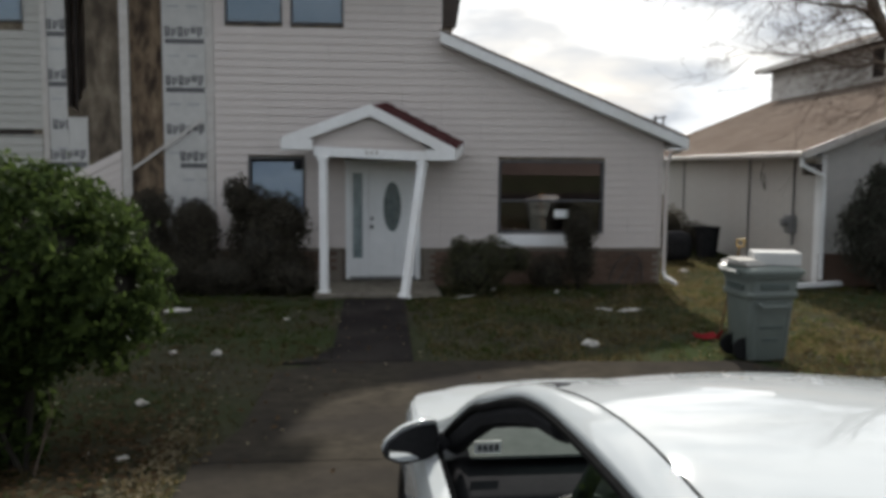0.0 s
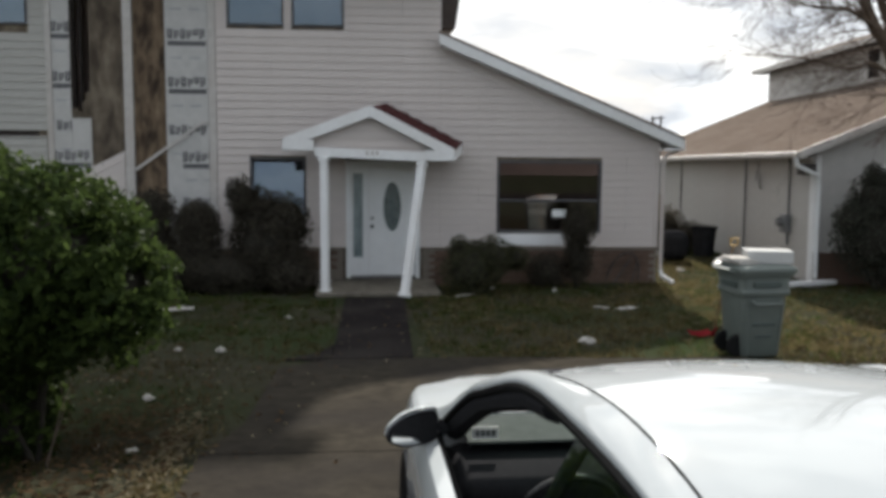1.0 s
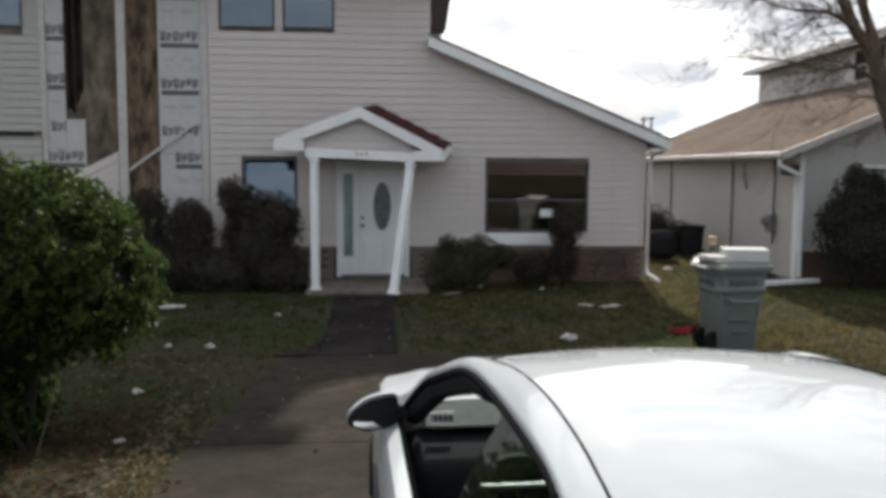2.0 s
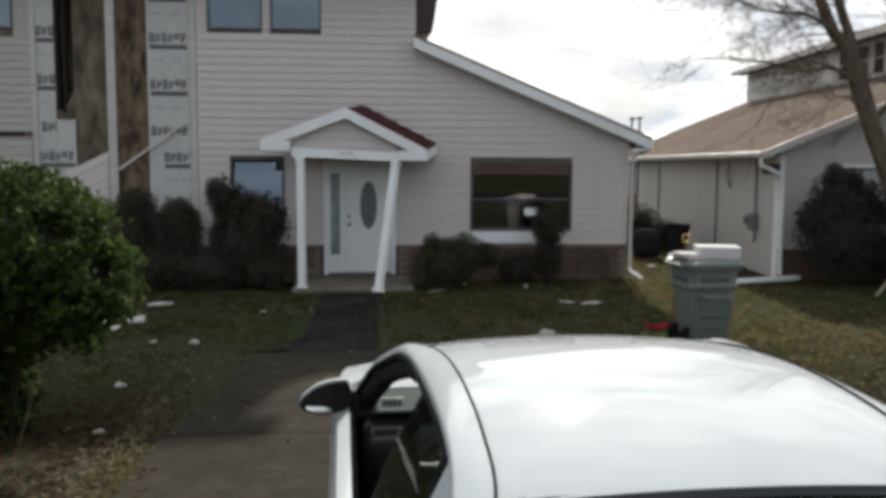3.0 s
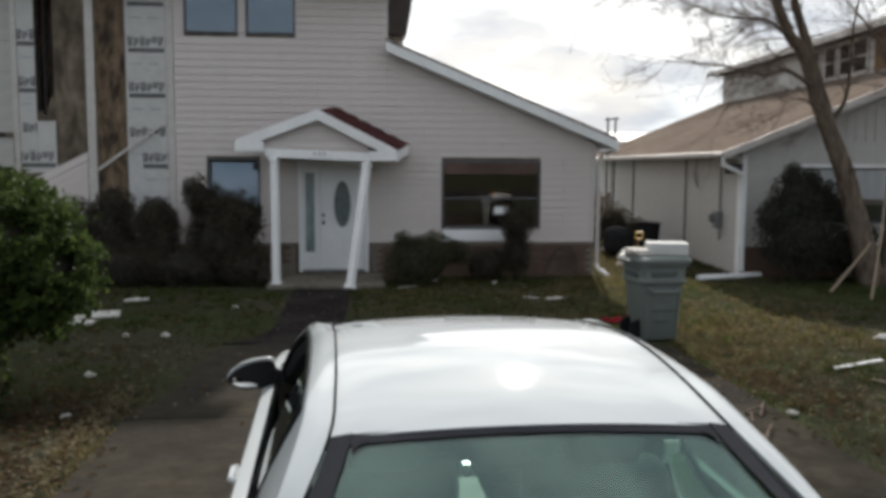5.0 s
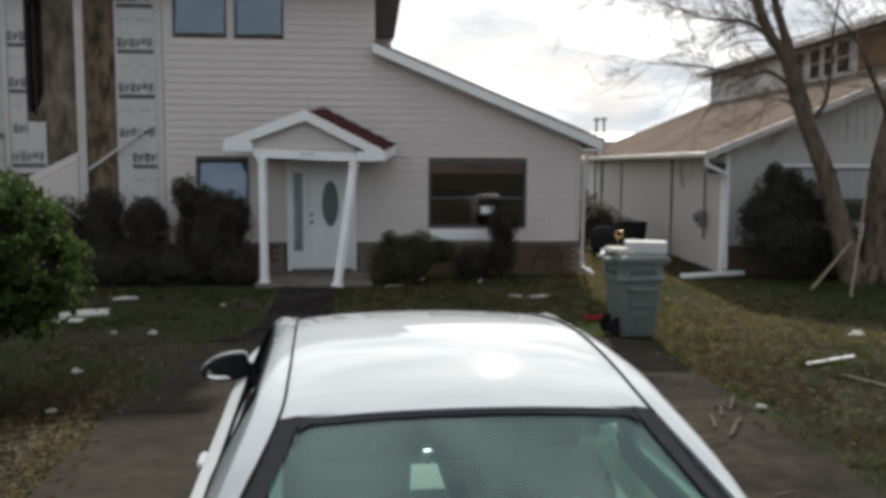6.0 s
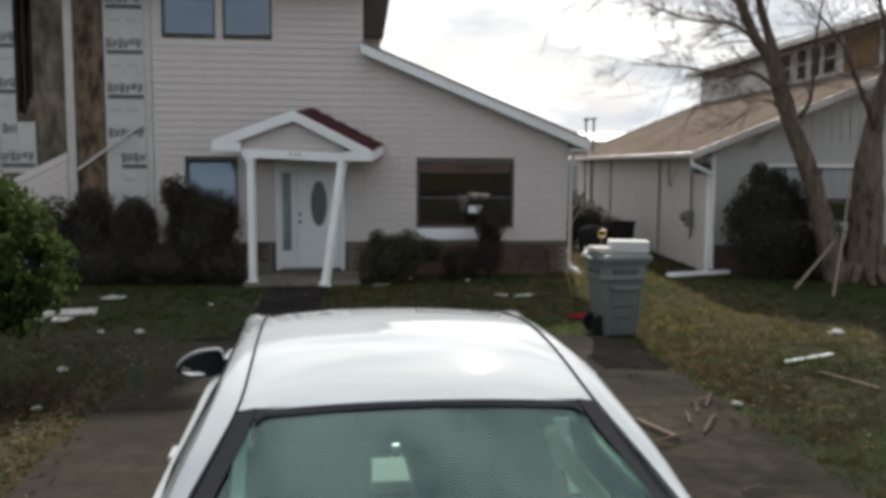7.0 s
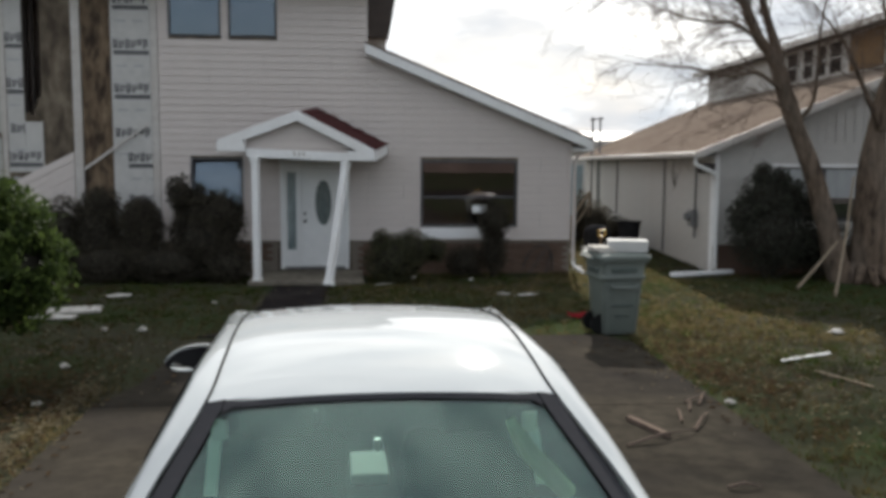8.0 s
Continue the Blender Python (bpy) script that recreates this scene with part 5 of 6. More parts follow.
def build_car():
    car = thing("car", "white car with a wound down window parked on the driveway", "car", at=CAR)
    I = curve
    yd = (-0.85, -0.4, 0.0, 0.3, 0.6, 0.9, 1.25, 1.6, 1.9, 2.3, 2.75)
    dx_ = (0.800, 0.692, 0.578, 0.560, 0.557, 0.557, 0.562, 0.577, 0.625, 0.725, 0.82)
    dz_ = (1.085, 1.295, 1.457, 1.514, 1.540, 1.541, 1.512, 1.458, 1.388, 1.222, 0.995)
    yw = (-0.85, -0.36, -0.2, 0.1, 0.3, 0.6, 1.0, 1.3, 1.45, 1.65, 1.84, 2.06, 2.2, 2.4, 2.5, 2.75)
    wx_ = (0.855, 0.765, 0.720, 0.668, 0.655, 0.652, 0.656, 0.662, 0.670, 0.689, 0.715, 0.748, 0.766, 0.815, 0.842, 0.875)
    wz_ = (1.03, 1.25, 1.345, 1.445, 1.482, 1.487, 1.476, 1.460, 1.448, 1.417, 1.360, 1.283, 1.238, 1.112, 1.038, 0.985)
    wid = lambda y: I(y, (-1.32, -1.2, -0.9, 0.0, 2.3, 3.2, 3.6, 3.9), (0.72, 0.83, 0.93, 0.965, 0.965, 0.955, 0.90, 0.70))
    belt = lambda y: I(y, (-1.3, -0.85, 0.0, 1.2, 2.4, 2.75, 3.3, 3.7, 3.9), (0.99, 1.02, 1.0, 0.985, 0.985, 0.975, 0.935, 0.875, 0.78))
    D = lambda y, s: Vector((s * I(y, yd, dx_), y, I(y, yd, dz_)))
    W = lambda y, s: Vector((s * I(y, yw, wx_), y, I(y, yw, wz_)))
    B = lambda y, s: Vector((s * (wid(y) - 0.095), y, belt(y)))
    ys = [-0.85 + 3.6 * k / 48 for k in range(49)]

    # roof panel, crowned, ending at the ditches
    bm = bmesh.new()
    rows = []
    for k in range(25):
        y = -0.02 + 1.72 * k / 24
        row = []
        for j in range(17):
            u = -1 + 2 * j / 16
            d = D(y, 1)
            bow = 0.028 * (1 - u * u)
            bend = 0.035 * (1 - u * u) * ((k / 24) ** 3 - (1 - k / 24) ** 3 * 0.35)
            row.append((u * (d.x - 0.002), y + bend, d.z + bow + 0.004 - 0.006 * (abs(u) > 0.99)))
        rows.append(row)
    loft(bm, rows)
    roof = part("roof", bm, M_CAR, car, "white roof panel", smoothed=True, thick=0.012)
    roof_under = bmesh.new()
    loft(roof_under, [[(x * 0.96, y, z - 0.035) for x, y, z in r] for r in rows])
    part("headliner", roof_under, M_HEADLINER, car, smoothed=True, thick=0.01)
    for s in (-1, 1):
        # dark ditch moulding, then the rounded white rail
        pts = [D(y, s) + Vector((s * 0.0005, 0, 0.001)) for y in ys if -0.05 <= y <= 1.70]
        part("ditch_moulding", tb(pts, 0.0040, 6), M_RUBBER, car, "black roof moulding", smoothed=True)
        bm = bmesh.new()
        rows = []
        for y in ys:
            a, b = D(y, s), W(y, s)
            lap = min(max((y - 1.60) / 0.12, 0.0), 1.0)      # the pillar laps over the edge of the windshield
            o = Vector((s * (0.0055 - 0.036 * lap), 0, 0.009 * lap))
            row = [a + o * 0.8 + Vector((0, 0, -0.012)), a + o + Vector((0, 0, 0.002))]
            for k in range(1, 7):
                f = k / 6
                q = a.lerp(b, f)
                out = math.sin(math.pi * f) * (0.010 + 0.016 * min(max((y - 1.25) / 0.4, 0.0), 1.0)) + 0.008 * f
                row.append(q + Vector((s * out * 0.25, 0, out)))
            rows.append(row)
        loft(bm, rows)
        part("roof_rail", bm, M_CAR, car, "white roof rail and pillar", smoothed=True, thick=0.02, crisp=False)
        # quarter panel behind the side window
        bm = bmesh.new()
        rows = []
        for y in [v for v in ys if v <= 0.18] + [0.24]:
            a, b = W(y, s), B(y - 0.26 * max(0.0, (y + 0.5) / 0.74), s)
            rows.append([a.lerp(b, k / 6) + Vector((s * 0.03 * math.sin(math.pi * k / 6), 0, 0)) for k in range(7)])
        loft(bm, rows)
        part("quarter_panel", bm, M_CAR, car, "white rear pillar", smoothed=True, thick=0.015)
        # side glass with black seal
        bm = bmesh.new()
        rows = []
        gy = [0.24 + (2.50 - 0.24) * k / 26 for k in range(27)]
        for y in gy:
            a, b = W(y, s) + Vector((-s * 0.008, 0, -0.006)), B(y - 0.26 * max(0.0, (0.9 - y) / 0.66), s) + Vector((-s * 0.012, 0, 0))
            rows.append([a.lerp(b, k / 5) + Vector((s * 0.022 * math.sin(math.pi * k / 5), 0, 0)) for k in range(6)])
        if s < 0:
            rows = rows[:9]      # the front pane is wound down
        loft(bm, rows)
        gl = part("side_window", bm, M_CARGLASS_S, car, "side window glass", smoothed=True, thick=0.004)
        gl.visible_shadow = False
        seal_top = [W(y, s) + Vector((-s * 0.004, 0, -0.008)) for y in gy]
        part("window_seal", tb(seal_top, 0.017, 6), M_RUBBER, car, "black window seal", smoothed=True)
        part("window_seal", tb([B(y, s) + Vector((-s * 0.006, 0, 0.004)) for y in [-0.02] + gy], 0.014, 6), M_RUBBER, car, "black belt seal", smoothed=True)
        part("window_seal", tb([W(0.24, s), (W(0.24, s) + B(-0.02, s)) / 2 + Vector((s * 0.022, 0, 0)), B(-0.02, s)], 0.016, 6), M_RUBBER, car, "black window seal", smoothed=True)
        part("pillar_trim", tb([W(y, s) + Vector((-s * 0.052, 0, -0.040)) for y in (1.35, 1.6, 1.9, 2.15, 2.4, 2.5)], 0.05, 8), M_DASH, car, "black inner pillar trim", smoothed=True)
        part("pillar_cover", tb([W(0.95, s) + Vector((-s * 0.03, 0, -0.02)), (W(0.95, s) + B(0.90, s)) / 2 + Vector((-s * 0.012, 0, 0)), B(0.88, s) + Vector((-s * 0.02, 0, 0))], 0.022, 6), M_DASH, car, "black centre pillar", smoothed=True)
        # side of the body: fender, door, rear
        for nm, y0, y1, lift in (("rear_fender", -1.32, 0.12, 0.0), ("door", 0.13, 2.32, 0.004), ("front_fender", 2.33, 3.9, 0.0)):
            bm = bmesh.new()
            rows = []
            n = 16
            for k in range(n + 1):
                y = y0 + (y1 - y0) * k / n
                w, b = wid(y) + lift, belt(y)
                prof = ((-0.104, 0.010), (-0.070, 0.006), (-0.036, -0.006), (-0.012, -0.05), (0.0, -0.16), (0.0, -0.30), (-0.012, -0.34), (-0.010, -0.50), (-0.03, -0.66), (-0.07, -0.74))
                row = []
                for px_, pz in prof:
                    z = max(b + pz * (b / 0.98), 0.22)
                    xx = w + px_
                    for wy in (3.0, -0.62):
                        rr = math.hypot(y - wy, z - 0.33)
                        if rr < 0.40:
                            xx += 0.012 - 0.14 * max(0.0, (0.36 - rr) / 0.36)
                    row.append((s * xx, y, z))
                rows.append(row)
            loft(bm, rows)
            p = part(nm, bm, M_CAR, car, "white " + nm.replace("_", " "), smoothed=True, thick=0.01)
            if nm == "door":
                part("door_handle", tb([(s * 0.955, 1.26, 0.865), (s * 0.995, 1.30, 0.87), (s * 0.997, 1.42, 0.872), (s * 0.955, 1.47, 0.87)], [0.012, 0.016, 0.016, 0.012], 8), M_CAR, p, "white door handle", smoothed=True)
        bm = bmesh.new()
        loft(bm, [[(s * (wid(y) - 0.075), y, belt(y) - 0.012), (s * (wid(y) - 0.085), y, 0.62), (s * (wid(y) - 0.07), y, 0.26)] for y in [-0.8 + 0.25 * k for k in range(15)]])
        part("door_trim", bm, M_DASH, car, "black inner door trim", smoothed=True, thick=0.01)
        # wheels
        for wy in (3.0, -0.62):
            n = 32
            bm = bmesh.new()
            rows = []
            for r, xx in ((0.20, 0.74), (0.31, 0.74), (0.325, 0.77), (0.328, 0.92), (0.315, 0.955), (0.27, 0.965), (0.215, 0.95)):
                rows.append([(s * xx, wy + r * math.cos(a), 0.325 + r * math.sin(a)) for a in (2 * math.pi * k / n for k in range(n))])
            loft(bm, rows, closed=True)
            wh = part("wheel", bm, M_RUBBER, car, "black tyre", smoothed=True)
            bm = bmesh.new()
            rows = []
            for r, xx in ((0.21, 0.945), (0.19, 0.925), (0.06, 0.915), (0.05, 0.93), (0.004, 0.93)):
                rows.append([(s * xx, wy + r * math.cos(a), 0.325 + r * math.sin(a)) for a in (2 * math.pi * k / n for k in range(n))])
            loft(bm, rows, closed=True)
            part("rim", bm, M_METAL, wh, "alloy rim", smoothed=True)
            bm = bmesh.new()
            pts = [(s * 0.955, wy + 0.375 * math.cos(a), 0.335 + 0.375 * math.sin(a)) for a in (math.pi * (k / 14 * 1.1 - 0.05) for k in range(15))]
            tube(bm, pts, 0.022, 6)
            part("wheel_arch", bm, M_CARBLACK, car, "dark wheel arch", smoothed=True)
        # door mirror: white cap, black housing, reflecting glass
        edge = [(0.872, 1.133), (0.956, 1.146), (1.029, 1.140), (1.089, 1.108), (1.108, 1.076), (1.095, 1.044), (1.030, 0.998), (0.945, 0.985), (0.868, 0.990)]
        # outline of the bright reflection only; the dark rest of the glass is housing
        shine = [(1.094, 1.086), (1.083, 1.043), (1.030, 1.009), (0.947, 0.996), (1.006, 1.039)]

        def rounded(pts, rounds=2):
            for _ in range(rounds):
                pts = [((1 - f) * p[0] + f * q[0], (1 - f) * p[1] + f * q[1]) for p, q in zip(pts, pts[1:] + pts[:1]) for f in (0.2, 0.8)]
            return pts

        def ring(pts, k, back, lift=0.0, squash=1.0):
            """The outline scaled about its middle, set off forwards."""
            return [(s * (0.985 + (x - 0.985) * k), 3.087 - 0.79 * x + back, 1.062 + lift - 0.025 * (s > 0) + (z - 1.062) * k * squash) for x, z in pts]

        rim = rounded(edge)
        bm = bmesh.new()
        loft(bm, [ring(rim, 0.90, 0.010), ring(rim, 1.0, 0.0), ring(rim, 1.02, 0.012), ring(rim, 0.98, 0.04), ring(rim, 0.80, 0.075), ring(rim, 0.45, 0.095), ring(rim, 0.05, 0.10)], closed=True, caps=True)
        cap = part("door_mirror", bm, M_CAR, car, "white door mirror cap", smoothed=True)
        bm = bmesh.new()
        loft(bm, [ring(rim, 0.985, -0.003, -0.008, 0.93), ring(rim, 0.97, -0.012, -0.008, 0.92), ring(rim, 0.90, -0.012, -0.008, 0.92), ring(rim, 0.88, -0.008, -0.008, 0.92)], closed=True, caps=True)
        part("mirror_housing", bm, M_DASH, cap, "black mirror housing", smoothed=True)
        bm = bmesh.new()
        bm.faces.new([bm.verts.new((x, y - 0.014, z)) for x, y, z in ring(rounded(shine), 1.0, 0.0)])
        part("mirror_glass", bm, M_MIRROR, cap, "mirror glass cut to its bright reflection", thick=0.003)
        part("mirror_arm", tb([(s * 0.845, 2.44, 1.01), (s * 0.87, 2.43, 1.04), (s * 0.90, 2.41, 1.06)], [0.035, 0.03, 0.028], 8), M_DASH, cap, "black mirror foot", smoothed=True)

    # hood, cowl, nose
    bm = bmesh.new()
    rows = []
    for k in range(15):
        y = 2.60 + 1.32 * k / 14
        w, b = wid(y) - 0.052, belt(y) + 0.012
        row = []
        for j in range(17):
            u = -1 + 2 * j / 16
            crown = 0.032 * (1 - u * u) + 0.012 * math.exp(-((abs(u) - 0.72) / 0.12) ** 2)
            row.append((u * w, y + 0.16 * (1 - u * u) * (k / 14) + 0.10 * (1 - u * u) * (1 - k / 14), b + crown))
        rows.append(row)
    loft(bm, rows)
    part("hood", bm, M_CAR, car, "white hood", smoothed=True, thick=0.012)
    bm = bmesh.new()
    rows = []
    for k in range(9):
        f = k / 8
        z = belt(3.9) + 0.01 - 0.50 * f
        row = []
        for j in range(17):
            u = -1 + 2 * j / 16
            row.append((u * (0.61 + 0.09 * math.sin(math.pi * f)), 3.92 + 0.16 * (1 - u * u) + 0.07 * math.sin(math.pi * f), z + 0.045 * (1 - u * u) * (1 - f)))
        rows.append(row)
    loft(bm, rows)
    part("front_bumper", bm, M_CAR, car, "white front bumper", smoothed=True, thick=0.02)
    # trunk lid and rear bumper
    bm = bmesh.new()
    rows = []
    for k in range(8):
        y = -0.83 - 0.49 * k / 7
        w, b = wid(y) - 0.05, belt(y) + 0.012
        rows.append([(u * w, y - 0.10 * (1 - u * u), b + 0.035 * (1 - u * u)) for u in (-1 + 2 * j / 12 for j in range(13))])
    loft(bm, rows)
    part("trunk_lid", bm, M_CAR, car, "white trunk lid", smoothed=True, thick=0.012)
    bm = bmesh.new()
    rows = []
    for k in range(8):
        f = k / 7
        rows.append([(u * (0.66 + 0.05 * math.sin(math.pi * f)), -1.33 - 0.10 * (1 - u * u) - 0.08 * math.sin(math.pi * f), 1.0 - 0.72 * f) for u in (-1 + 2 * j / 12 for j in range(13))])
    loft(bm, rows)
    part("rear_bumper", bm, M_CAR, car, "white rear bumper", smoothed=True, thick=0.02)

    # windshield and rear glass, each with a black border
    def pane(name, edge, y0, y1, bulge, material, label):
        bm = bmesh.new()
        rows = []
        for k in range(15):
            y = y0 + (y1 - y0) * k / 14
            d = D(y, 1)
            if y1 < 0:
                d.z = 1.455 + (y - y0) * 0.455
            rows.append([(u * (d.x - edge), y + bulge * (1 - u * u) * k / 14, d.z + 0.026 * (1 - u * u) - 0.001) for u in (-1 + 2 * j / 16 for j in range(17))])
        loft(bm, rows)
        g = part(name, bm, material, car, label, smoothed=True, thick=0.005)
        g.visible_shadow = False
        # border printed on the pane
        for side in (-1, 1):
            fr = bmesh.new()
            loft(fr, [[(side * (abs(r[0][0]) + 0.002), r[0][1], r[0][2] + 0.004), (side * (abs(r[0][0]) - 0.030), r[1][1], (r[0][2] + r[1][2]) / 2 + 0.006), (side * (abs(r[0][0]) - 0.060), r[1][1], r[1][2] + 0.008)] for r in rows])
            part("glass_border", fr, M_FRIT, g, "black glass border", thick=0.003)
        def on_pane(x, k):
            """The point of the pane at x, k rows down."""
            i = min(int(k), len(rows) - 2)
            a, b = rows[i], rows[i + 1]
            ends = [(np.interp(x, [p[0] for p in r], [p[1] for p in r]), np.interp(x, [p[0] for p in r], [p[2] for p in r])) for r in (a, b)]
            return Vector((x, ends[0][0] + (ends[1][0] - ends[0][0]) * (k - i), ends[0][1] + (ends[1][1] - ends[0][1]) * (k - i) + 0.0085))

        for side in (-1, 1):
            xi, ki, rx, rk = abs(rows[0][0][0]) - 0.056, 0.6, 0.055, 0.95
            fr = bmesh.new()
            arc = [on_pane(side * (xi - rx + rx * math.sin(f)), ki + rk - rk * math.cos(f)) for f in (math.pi / 2 * j / 6 for j in range(7))]
            loft(fr, [arc, [on_pane(side * xi, ki)] * 7])
            bmesh.ops.remove_doubles(fr, verts=fr.verts[:], dist=0.0005)
            part("glass_border", fr, M_FRIT, g, "black rounded glass corner", thick=0.002)
        if y1 < 0:
            fr = bmesh.new()
            loft(fr, [[(x, y, z + 0.005) for x, y, z in rows[0]], [(a[0], a[1] + (b[1] - a[1]) * 0.68, a[2] + (b[2] - a[2]) * 0.68 + 0.006) for a, b in zip(rows[0], rows[1])]])
            part("glass_border", fr, M_FRIT, g, "black glass border", thick=0.003)
        return g

    pane("rear_window", 0.006, -0.015, -0.83, -0.05, M_CARGLASS, "green tinted rear window")
    pane("windshield", 0.006, 1.68, 2.58, 0.14, M_CARGLASS_S, "windshield")
    # sticker on the windshield: pale square with dark bars
    stick = part("windshield_sticker", bx(-0.725, -0.615, 2.40, 2.408, 0.985, 1.035), M_PAPER, car, "pale sticker")
    for k in range(4):
        part("sticker_bar", bx(-0.712 + 0.023 * k, -0.697 + 0.023 * k, 2.393, 2.398, 0.997, 1.022), M_PRINT, stick, "dark bar")

    # cabin
    part("floor_pan", bx(-0.84, 0.84, -0.9, 2.8, 0.22, 0.27), M_DASH, car)
    part("firewall", bx(-0.84, 0.84, 2.72, 2.75, 0.25, 0.84), M_DASH, car)
    part("cowl_panel", bx(-0.74, 0.74, 0.0, 0.24, -0.012, 0.0, m=Matrix.Translation((0, 2.42, 0.965)) @ Matrix.Rotation(radians(12), 4, "X")), M_SHELF, car, "pale cowl panel")
    part("rear_bulkhead", bx(-0.80, 0.80, -0.84, -0.80, 0.25, 0.98), M_CARBLACK, car)
    part("parcel_shelf", rounded_box(-0.66, 0.66, -0.80, -0.22, 0.94, 0.985, 0.01), M_SHELF, car, "grey parcel shelf")
    dash = part("dashboard", rounded_box(-0.82, 0.82, 2.08, 2.62, 0.56, 0.915, 0.06, 3), M_DASH, car, "black dashboard", smoothed=True)
    part("centre_console", rounded_box(-0.13, 0.13, 0.7, 2.05, 0.28, 0.70, 0.03), M_DASH, car)
    part("gear_knob", tb([(0.057, 1.668, 0.70), (0.057, 1.668, 0.73), (0.057, 1.668, 0.775)], [0.008, 0.026, 0.018], 10), M_METAL, car, "bright gear knob", smoothed=True)
    for s in (-1, 1):
        x = s * 0.39
        seat = part("front_seat", rounded_box(x - 0.27, x + 0.27, 0.84, 1.38, 0.30, 0.56, 0.05, 3), M_SEAT, car, "dark grey cloth seat", smoothed=True)
        back = Matrix.Translation((x, 0.90, 0.46)) @ Matrix.Rotation(radians(18), 4, "X")
        part("seat_back", rounded_box(-0.27, 0.27, -0.11, 0.06, 0.0, 0.70, 0.06, 3, m=back), M_SEAT, seat, smoothed=True)
        part("headrest", rounded_box(-0.14, 0.14, -0.10, 0.02, 0.73, 0.92, 0.04, 3, m=back), M_SEAT, seat, smoothed=True)
        for dx in (-0.05, 0.05):
            part("headrest_rod", tb([back @ Vector((dx, -0.03, 0.66)), back @ Vector((dx, -0.03, 0.78))], 0.007, 6), M_METAL, seat)
        part("seat_belt", bx(-0.024, 0.024, 0, 0.003, 0, 0.24, m=Matrix.Translation((s * 0.615, 0.31, 1.02)) @ Matrix.Rotation(radians(-48), 4, "X")), M_BELT, car, "pale seat belt")
        part("belt_guide", rounded_box(s * 0.60 - 0.03, s * 0.60 + 0.03, 0.475, 0.495, 1.17, 1.25, 0.009), M_BELT, car, "pale belt guide")
    part("rear_pillar_trim", tb([(0.43, 0.0, 1.36), (0.50, 0.07, 1.24), (0.60, 0.17, 1.12), (0.70, 0.28, 1.0)], [0.02, 0.034, 0.038, 0.038], 8), M_PALETRIM, car, "pale inner pillar trim", smoothed=True)
    part("rear_seat", rounded_box(-0.64, 0.64, -0.20, 0.30, 0.30, 0.52, 0.05, 3), M_SEAT, car, "dark rear bench", smoothed=True)
    rb = Matrix.Translation((0, -0.12, 0.45)) @ Matrix.Rotation(radians(20), 4, "X")
    part("rear_seat_back", rounded_box(-0.64, 0.64, -0.10, 0.05, 0.0, 0.55, 0.05, 3, m=rb), M_SEAT, car, "dark rear bench back", smoothed=True)
    n = 28
    wm = Matrix.Translation((-0.42, 1.92, 0.84)) @ Matrix.Rotation(radians(-65), 4, "X")
    ring = [wm @ Vector((0.185 * math.cos(a), 0.185 * math.sin(a), 0)) for a in (2 * math.pi * k / n for k in range(n + 1))]
    sw = part("steering_wheel", tb(ring, 0.015, 8), M_CARBLACK, car, "black steering wheel", smoothed=True)
    part("wheel_hub", rounded_box(-0.17, 0.17, -0.04, 0.04, -0.03, 0.01, 0.012, m=wm), M_CARBLACK, sw)
    rm = part("rear_view_mirror", rounded_box(-0.12, 0.12, 1.84, 1.87, 1.27, 1.335, 0.012), M_CARBLACK, car, "black rear view mirror")
    part("mirror_glass", bx(-0.11, 0.11, 1.835, 1.839, 1.278, 1.327), M_MIRROR, rm, "reflecting glass")
    part("mirror_stem", tb([(0, 1.87, 1.31), (0, 1.95, 1.37)], 0.01, 6), M_CARBLACK, rm)
    return car


build_car()
solid("paper_box", rounded_box(-0.09, 0.09, -0.17, 0.17, 0.0, 0.05, 0.008), M_CARTON, "white paper carton on the car's console", "carton", at=CAR @ Matrix.Translation((0.0, 1.38, 0.702)))


# ---------------------------------------------------------------- wheeled bin and what lies on it
BIN = Matrix.Translation((4.86, 10.52, ground_h(4.8, 10.4) + 0.01)) @ Matrix.Rotation(radians(6), 4, "Z")
BIN_WIDE = BIN @ Matrix.Diagonal((1.08, 1.03, 1.0, 1.0))


def ring_rect(w, d, z, r, cx=0.0, cy=0.0, n=4):
    pts = []
    for sx, sy, a0 in ((1, 1, 0), (-1, 1, 90), (-1, -1, 180), (1, -1, 270)):
        for k in range(n + 1):
            a = radians(a0 + 90 * k / n)
            pts.append((cx + sx * (w / 2 - r) + r * math.cos(a), cy + sy * (d / 2 - r) + r * math.sin(a), z))
    return pts


